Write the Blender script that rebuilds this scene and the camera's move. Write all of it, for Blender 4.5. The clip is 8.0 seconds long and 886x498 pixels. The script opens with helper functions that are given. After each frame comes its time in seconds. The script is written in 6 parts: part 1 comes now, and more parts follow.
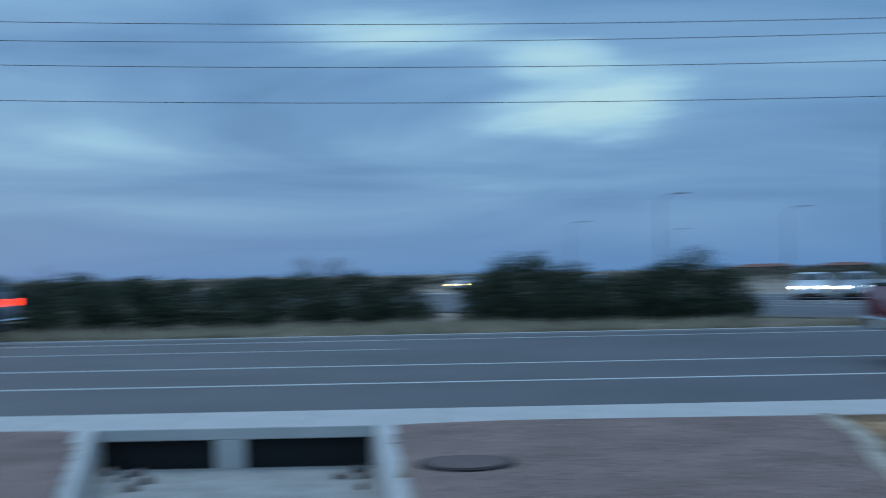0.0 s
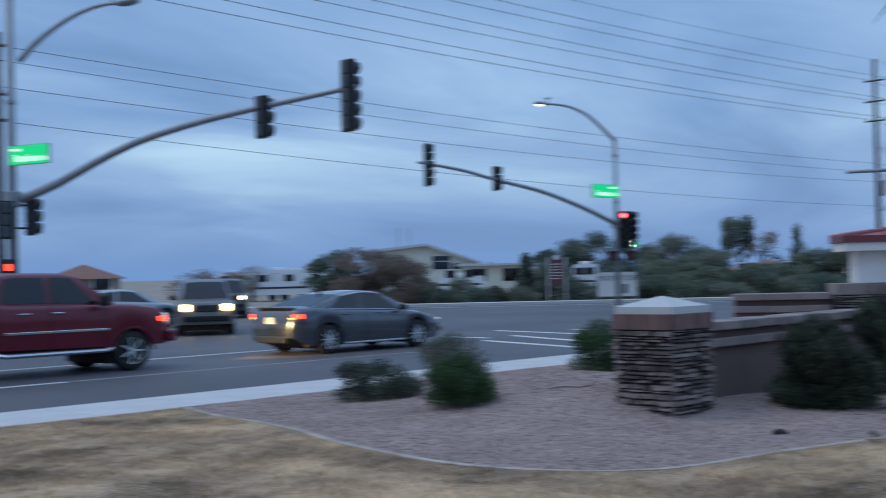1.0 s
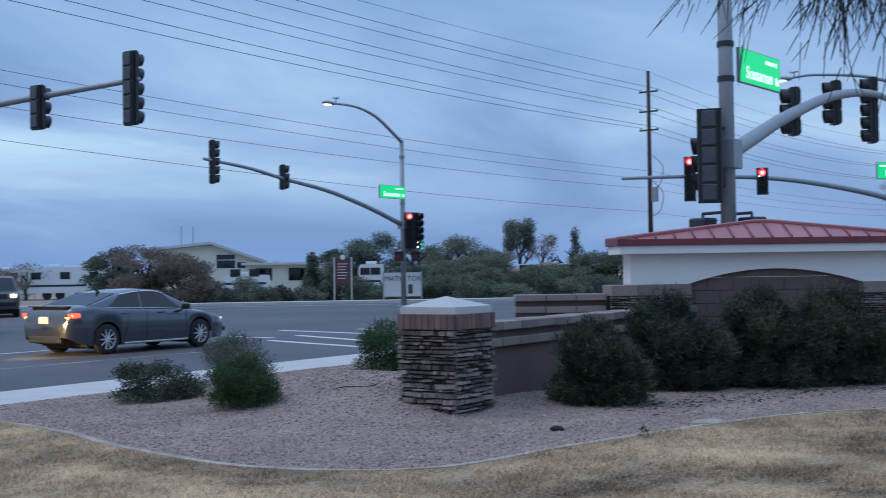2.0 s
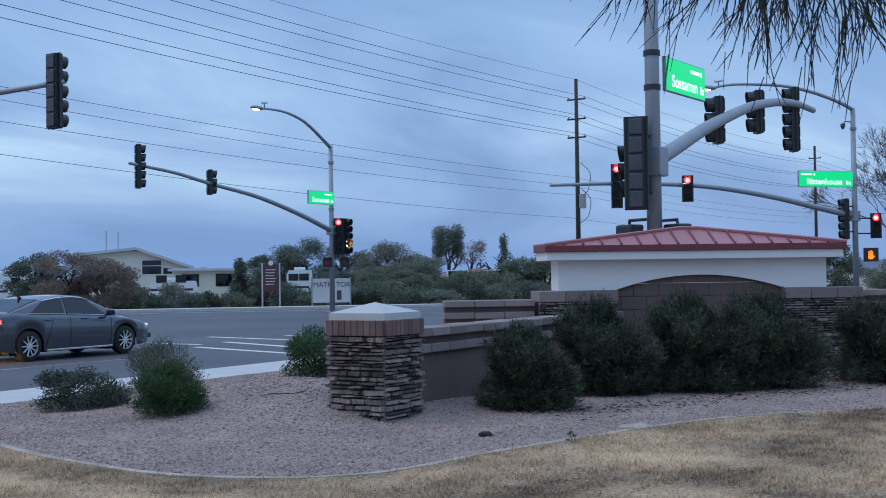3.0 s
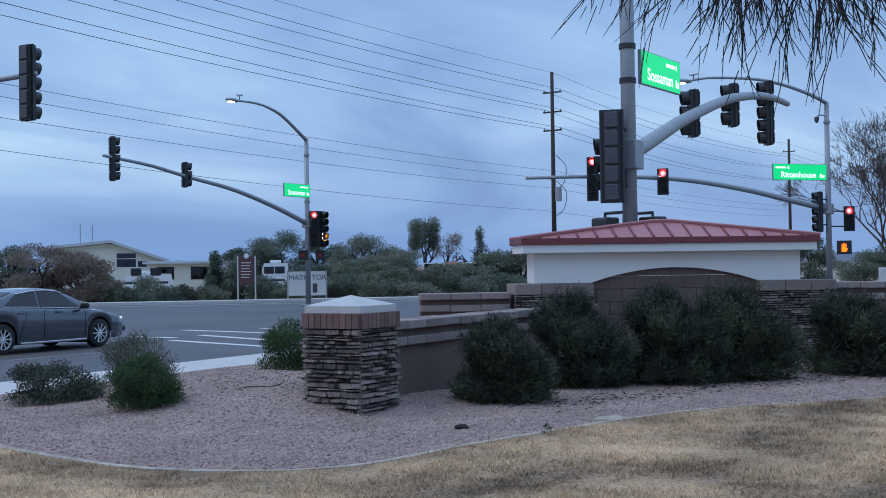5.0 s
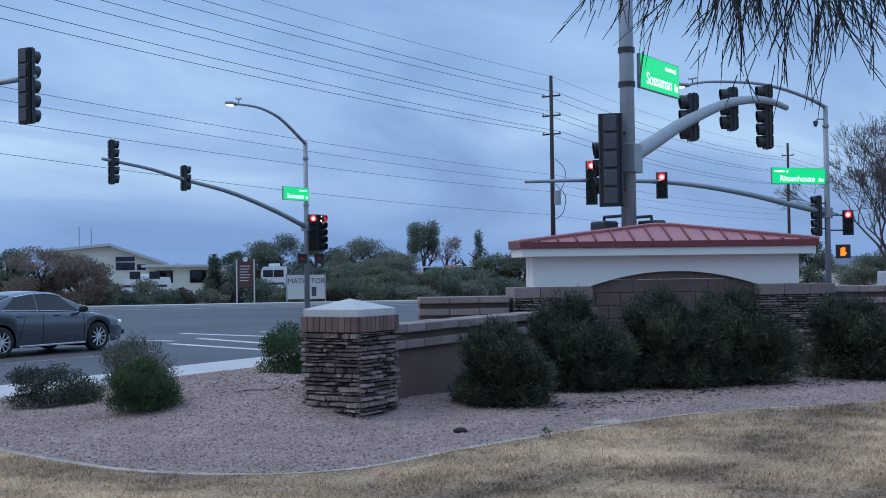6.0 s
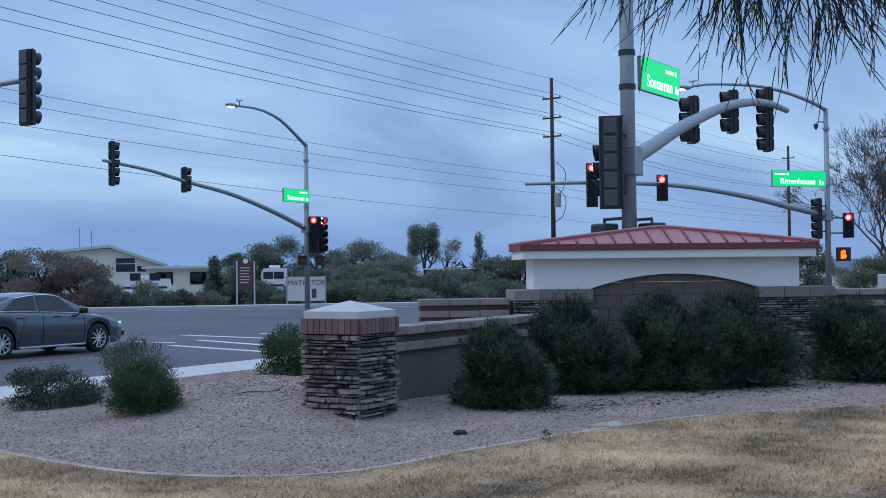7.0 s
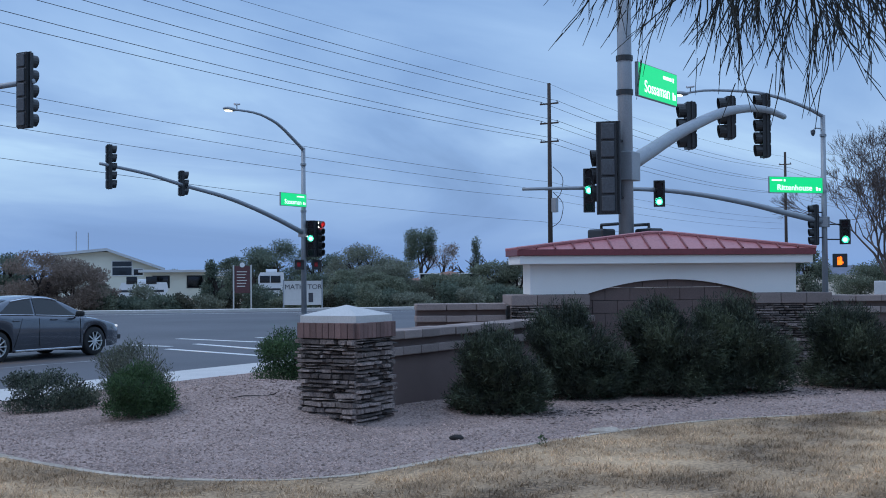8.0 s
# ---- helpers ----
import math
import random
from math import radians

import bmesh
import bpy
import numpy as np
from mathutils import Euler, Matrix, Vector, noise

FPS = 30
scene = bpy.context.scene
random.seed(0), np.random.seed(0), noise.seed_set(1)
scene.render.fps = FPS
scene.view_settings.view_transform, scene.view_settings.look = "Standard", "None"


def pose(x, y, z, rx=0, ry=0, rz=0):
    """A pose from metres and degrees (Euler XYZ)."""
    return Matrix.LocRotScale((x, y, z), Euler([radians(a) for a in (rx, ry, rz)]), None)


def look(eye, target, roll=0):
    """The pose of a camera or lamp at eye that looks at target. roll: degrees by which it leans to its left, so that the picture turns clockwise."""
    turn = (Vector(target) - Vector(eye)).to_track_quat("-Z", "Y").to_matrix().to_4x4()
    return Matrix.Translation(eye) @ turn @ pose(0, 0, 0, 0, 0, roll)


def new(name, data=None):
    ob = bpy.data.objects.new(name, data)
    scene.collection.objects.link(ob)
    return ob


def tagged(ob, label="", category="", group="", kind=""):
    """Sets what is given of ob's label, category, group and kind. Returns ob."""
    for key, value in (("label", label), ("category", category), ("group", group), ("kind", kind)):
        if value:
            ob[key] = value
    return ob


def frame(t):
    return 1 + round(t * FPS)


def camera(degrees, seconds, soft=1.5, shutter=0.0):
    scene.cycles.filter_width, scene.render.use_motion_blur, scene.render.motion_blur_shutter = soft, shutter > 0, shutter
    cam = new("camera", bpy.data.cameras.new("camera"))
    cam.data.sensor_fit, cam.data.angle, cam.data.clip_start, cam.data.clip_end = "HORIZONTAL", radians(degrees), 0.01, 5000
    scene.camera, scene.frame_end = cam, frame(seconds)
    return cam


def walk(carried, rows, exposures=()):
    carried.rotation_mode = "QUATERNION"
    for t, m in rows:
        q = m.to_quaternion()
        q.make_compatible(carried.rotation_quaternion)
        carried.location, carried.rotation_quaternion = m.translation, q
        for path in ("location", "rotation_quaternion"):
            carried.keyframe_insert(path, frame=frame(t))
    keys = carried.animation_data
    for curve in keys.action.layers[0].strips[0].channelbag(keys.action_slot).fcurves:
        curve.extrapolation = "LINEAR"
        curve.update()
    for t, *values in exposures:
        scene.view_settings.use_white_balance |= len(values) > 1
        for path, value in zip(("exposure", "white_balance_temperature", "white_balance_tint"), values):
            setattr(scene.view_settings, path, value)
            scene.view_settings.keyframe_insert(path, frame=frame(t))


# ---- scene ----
EYE = 1.73
cam = camera(40.12, 8.0, soft=0.95, shutter=0.5)
# seconds, yaw, pitch, roll
ROWS = [
    (0.0, 0.0, 1.18, 1.14), (0.1, -5.15, 1.28, 1.44), (0.2, -10.8, 1.29, 1.5), (0.3, -16.67, 1.29, 1.55), (0.4, -22.33, 1.28, 1.57),
    (0.5, -27.61, 1.26, 1.57), (0.6, -32.44, 1.25, 1.37), (0.8, -40.29, 1.19, 1.36), (1.0, -45.7, 1.17, 1.33), (1.1, -47.6, 1.11, 1.1),
    (1.5, -52.17, 1.06, 0.99), (2.0, -55.77, 0.97, 0.83), (2.2, -56.79, 1.1, 0.82), (3.3, -59.54, 1.15, 0.79), (3.5, -59.75, 1.11, 0.79),
    (4.0, -60.09, 0.93, 0.81), (4.5, -60.23, 0.81, 0.84), (6.0, -60.3, 1.02, 0.78), (6.5, -60.3, 1.07, 0.73), (7.0, -60.29, 1.12, 0.68),
    (7.5, -60.33, 1.21, 0.58), (8.0, -60.44, 1.34, 0.44),
]
walk(cam, [(t, pose(0, 0, EYE, 90 + p, r, y)) for t, y, p, r in ROWS], exposures=[(0.0, -0.36, 5900, -4), (0.5, -0.22, 6200, 3), (1.0, -0.03, 6420, 8), (1.5, 0.02, 6500, 10), (2.5, 0.13, 6500, 10), (8.0, 0.15, 6500, 10)])

# ---- sky and sun: overcast dusk ----
world = bpy.data.worlds.new("dusk")
scene.world = world
world.use_nodes = True
wn, wl = world.node_tree.nodes, world.node_tree.links
wn.clear()


def wnode(kind, **values):
    n = wn.new(kind)
    for key, value in values.items():
        n.inputs[key].default_value = value
    return n


w_out = wn.new("ShaderNodeOutputWorld")
w_bg = wnode("ShaderNodeBackground", Strength=1.0)
w_tc = wn.new("ShaderNodeTexCoord")
w_sep = wn.new("ShaderNodeSeparateXYZ")
wl.new(w_tc.outputs["Generated"], w_sep.inputs[0])
w_up = wn.new("ShaderNodeMath")
w_up.operation = "MAXIMUM"
w_up.inputs[1].default_value = 0.0
wl.new(w_sep.outputs["Z"], w_up.inputs[0])
w_den = wn.new("ShaderNodeMath")
w_den.inputs[1].default_value = 0.16
wl.new(w_up.outputs[0], w_den.inputs[0])
w_flat = wn.new("ShaderNodeVectorMath")
w_flat.operation = "DIVIDE"
w_cmb = wn.new("ShaderNodeCombineXYZ")
for i in range(3):
    wl.new(w_den.outputs[0], w_cmb.inputs[i])
wl.new(w_tc.outputs["Generated"], w_flat.inputs[0])
wl.new(w_cmb.outputs[0], w_flat.inputs[1])
w_map = wn.new("ShaderNodeMapping")
w_map.inputs["Rotation"].default_value = (0, 0, radians(12))
w_map.inputs["Scale"].default_value = (0.42, 0.62, 0.0)
w_map.inputs["Location"].default_value = (0.35, 0.2, 0.0)
wl.new(w_flat.outputs[0], w_map.inputs[0])
w_n1 = wnode("ShaderNodeTexNoise", Scale=1.35, Detail=6.0, Roughness=0.5, Distortion=0.7)
wl.new(w_map.outputs[0], w_n1.inputs["Vector"])
w_ramp = wn.new("ShaderNodeValToRGB")
# a broken, brighter stretch of cloud low beyond the road
w_n2 = wnode("ShaderNodeTexNoise", Scale=2.6, Detail=5.0, Roughness=0.6)
wl.new(w_map.outputs[0], w_n2.inputs["Vector"])
w_rag = wn.new("ShaderNodeVectorMath")
w_rag.operation = "MULTIPLY_ADD"
w_rag.inputs[1].default_value = (0.16, 0.16, 0.07)
w_rag.inputs[2].default_value = (-0.08, -0.08, -0.035)
wl.new(w_n2.outputs["Color"], w_rag.inputs[0])
w_dir = wn.new("ShaderNodeVectorMath")
wl.new(w_tc.outputs["Generated"], w_dir.inputs[0])
wl.new(w_rag.outputs[0], w_dir.inputs[1])
w_sum = None
for az, z, wx, wz, gain in ((7.0, 0.130, 0.085, 0.024, 0.46), (4.9, 0.172, 0.055, 0.018, 0.34), (10.2, 0.148, 0.060, 0.024, 0.22), (-2.2, 0.206, 0.095, 0.026, 0.42), (37.0, 0.125, 0.20, 0.03, 0.06)):
    w_off = wn.new("ShaderNodeVectorMath")
    w_off.operation = "SUBTRACT"
    w_off.inputs[1].default_value = (math.sin(radians(az)), math.cos(radians(az)), z)
    wl.new(w_dir.outputs[0], w_off.inputs[0])
    w_scl = wn.new("ShaderNodeVectorMath")
    w_scl.operation = "MULTIPLY"
    w_scl.inputs[1].default_value = (1 / wx, 1 / wx, 1 / wz)
    wl.new(w_off.outputs[0], w_scl.inputs[0])
    w_len = wn.new("ShaderNodeVectorMath")
    w_len.operation = "LENGTH"
    wl.new(w_scl.outputs[0], w_len.inputs[0])
    w_near = wn.new("ShaderNodeMapRange")
    w_near.interpolation_type = "SMOOTHSTEP"
    w_near.inputs["From Min"].default_value, w_near.inputs["From Max"].default_value = 0.0, 1.5
    w_near.inputs["To Min"].default_value, w_near.inputs["To Max"].default_value = gain * 2, 0.0
    wl.new(w_len.outputs["Value"], w_near.inputs["Value"])
    w_mul = wn.new("ShaderNodeMath")
    w_mul.operation = "MULTIPLY"
    wl.new(w_near.outputs[0], w_mul.inputs[0])
    wl.new(w_n1.outputs["Fac"], w_mul.inputs[1])
    if w_sum is None:
        w_sum = w_mul
    else:
        w_both = wn.new("ShaderNodeMath")
        wl.new(w_sum.outputs[0], w_both.inputs[0])
        wl.new(w_mul.outputs[0], w_both.inputs[1])
        w_sum = w_both
w_cloud = wn.new("ShaderNodeMath")
wl.new(w_n1.outputs["Fac"], w_cloud.inputs[0])
wl.new(w_sum.outputs[0], w_cloud.inputs[1])
wl.new(w_cloud.outputs[0], w_ramp.inputs[0])
el = w_ramp.color_ramp.elements
el[0].position, el[0].color = 0.33, (0.132, 0.245, 0.485, 1)
el[1].position, el[1].color = 0.72, (0.44, 0.655, 0.885, 1)
for pos, col in ((0.92, (0.62, 0.82, 0.93, 1)), (0.45, (0.196, 0.342, 0.630, 1)), (0.58, (0.284, 0.452, 0.74, 1))):
    e = el.new(pos)
    e.color = col
# bluer and a little darker towards the horizon
w_hor = wn.new("ShaderNodeMapRange")
w_hor.inputs["From Max"].default_value = 0.10
wl.new(w_up.outputs[0], w_hor.inputs["Value"])
w_mix = wn.new("ShaderNodeMix")
w_mix.data_type = "RGBA"
w_mix.inputs[6].default_value = (0.155, 0.305, 0.615, 1)
wl.new(w_hor.outputs[0], w_mix.inputs[0])
wl.new(w_ramp.outputs[0], w_mix.inputs[7])
w_sky = wn.new("ShaderNodeTexSky")
w_sky.sky_type, w_sky.sun_disc, w_sky.sun_elevation, w_sky.sun_rotation = "NISHITA", False, radians(4), radians(-60)
w_add = wn.new("ShaderNodeMix")
w_add.data_type, w_add.blend_type = "RGBA", "ADD"
w_add.inputs[0].default_value = 0.02
wl.new(w_mix.outputs[2], w_add.inputs[6])
wl.new(w_sky.outputs[0], w_add.inputs[7])
# an overcast sky is greyer and brighter overhead
w_grey = wn.new("ShaderNodeMapRange")
w_grey.inputs["From Min"].default_value, w_grey.inputs["From Max"].default_value, w_grey.inputs["To Max"].default_value = 0.28, 0.7, 0.27
wl.new(w_up.outputs[0], w_grey.inputs["Value"])
w_over = wn.new("ShaderNodeMix")
w_over.data_type = "RGBA"
w_over.inputs[7].default_value = (0.40, 0.45, 0.52, 1)
wl.new(w_grey.outputs[0], w_over.inputs[0])
wl.new(w_add.outputs[2], w_over.inputs[6])
wl.new(w_over.outputs[2], w_bg.inputs["Color"])
w_zen = wn.new("ShaderNodeMapRange")
w_zen.inputs["From Min"].default_value, w_zen.inputs["From Max"].default_value = 0.26, 0.8
w_zen.inputs["To Min"].default_value, w_zen.inputs["To Max"].default_value = 1.0, 2.08
wl.new(w_up.outputs[0], w_zen.inputs["Value"])
wl.new(w_zen.outputs[0], w_bg.inputs["Strength"])
wl.new(w_bg.outputs[0], w_out.inputs["Surface"])

sun = new("sun", bpy.data.lights.new("sun", "SUN"))
sun.data.energy, sun.data.angle, sun.data.color = 0.5, radians(25), (1.0, 0.96, 0.92)
sun.matrix_world = look((0, 0, 50), (20, -30, 0))


# ---- materials ----
def material(name, colour, rough=0.7, metal=0.0, vary=0.15, grain=8.0, fine=60.0, bump=0.0, spec=0.5, emit=None, power=0.0, island=0.0, second=None, coat=0.0, coarse_part=0.4, leafy=0.0):
    """A principled surface: noise at two scales varies its colour and roughness, fine noise gives relief."""
    m = bpy.data.materials.new(name)
    m.use_nodes = True
    nt = m.node_tree
    n, l = nt.nodes, nt.links
    b = n["Principled BSDF"]
    b.inputs["Roughness"].default_value, b.inputs["Metallic"].default_value = rough, metal
    b.inputs["Specular IOR Level"].default_value = spec
    b.inputs["Coat Weight"].default_value = coat
    b.inputs["Coat Roughness"].default_value = 0.06
    tc = n.new("ShaderNodeTexCoord")
    coarse, small = n.new("ShaderNodeTexNoise"), n.new("ShaderNodeTexNoise")
    coarse.inputs["Scale"].default_value, coarse.inputs["Detail"].default_value = grain, 4
    small.inputs["Scale"].default_value, small.inputs["Detail"].default_value = fine, 3
    for t in (coarse, small):
        l.new(tc.outputs["Object"], t.inputs["Vector"])
    add = n.new("ShaderNodeMath")
    add.operation = "MULTIPLY_ADD"
    add.inputs[1].default_value = 1 - coarse_part
    l.new(small.outputs["Fac"], add.inputs[0])
    half = n.new("ShaderNodeMath")
    half.operation = "MULTIPLY"
    half.inputs[1].default_value = coarse_part
    l.new(coarse.outputs["Fac"], half.inputs[0])
    l.new(half.outputs[0], add.inputs[2])
    ramp = n.new("ShaderNodeValToRGB")
    c = Vector(colour)
    d = Vector(second) if second else c * (1 + vary)
    lo = c * (1 - vary)
    ramp.color_ramp.elements[0].position, ramp.color_ramp.elements[1].position = 0.36, 0.64
    ramp.color_ramp.elements[0].color, ramp.color_ramp.elements[1].color = (*lo, 1), (*d, 1)
    l.new(add.outputs[0], ramp.inputs[0])
    out = ramp.outputs[0]
    if island:
        geo, info = n.new("ShaderNodeNewGeometry"), n.new("ShaderNodeObjectInfo")
        s = n.new("ShaderNodeMath")
        s.operation = "ADD"
        l.new(geo.outputs["Random Per Island"], s.inputs[0])
        l.new(info.outputs["Random"], s.inputs[1])
        fr = n.new("ShaderNodeMath")
        fr.operation = "FRACT"
        l.new(s.outputs[0], fr.inputs[0])
        mr = n.new("ShaderNodeMapRange")
        mr.inputs["To Min"].default_value, mr.inputs["To Max"].default_value = 1 - island, 1 + island
        l.new(fr.outputs[0], mr.inputs["Value"])
        hsv = n.new("ShaderNodeHueSaturation")
        l.new(mr.outputs[0], hsv.inputs["Value"])
        l.new(out, hsv.inputs["Color"])
        out = hsv.outputs[0]
    l.new(out, b.inputs["Base Color"])
    if bump:
        bp = n.new("ShaderNodeBump")
        bp.inputs["Strength"].default_value, bp.inputs["Distance"].default_value = 0.6, bump
        l.new(add.outputs[0], bp.inputs["Height"])
        l.new(bp.outputs[0], b.inputs["Normal"])
    if leafy:
        tl, mx = n.new("ShaderNodeBsdfTranslucent"), n.new("ShaderNodeMixShader")
        l.new(out, tl.inputs[0])
        mx.inputs[0].default_value = leafy
        l.new(b.outputs[0], mx.inputs[1])
        l.new(tl.outputs[0], mx.inputs[2])
        l.new(mx.outputs[0], n["Material Output"].inputs[0])
    if emit:
        b.inputs["Emission Color"].default_value, b.inputs["Emission Strength"].default_value = (*emit, 1), power
    return m


def glass_material(name, tint, rough=0.03, through_part=0.35, sheen=1.45):
    """Tinted pane: part of the light passes, the rest is dark gloss."""
    m = bpy.data.materials.new(name)
    m.use_nodes = True
    n, l = m.node_tree.nodes, m.node_tree.links
    b = n["Principled BSDF"]
    b.inputs["Base Color"].default_value, b.inputs["Roughness"].default_value = (0.004, 0.005, 0.007, 1), rough
    b.inputs["Specular IOR Level"].default_value, b.inputs["IOR"].default_value = 0.5, sheen
    t, mix = n.new("ShaderNodeBsdfTransparent"), n.new("ShaderNodeMixShader")
    t.inputs[0].default_value = (*tint, 1)
    mix.inputs[0].default_value = through_part
    l.new(b.outputs[0], mix.inputs[1])
    l.new(t.outputs[0], mix.inputs[2])
    l.new(mix.outputs[0], n["Material Output"].inputs[0])
    return m


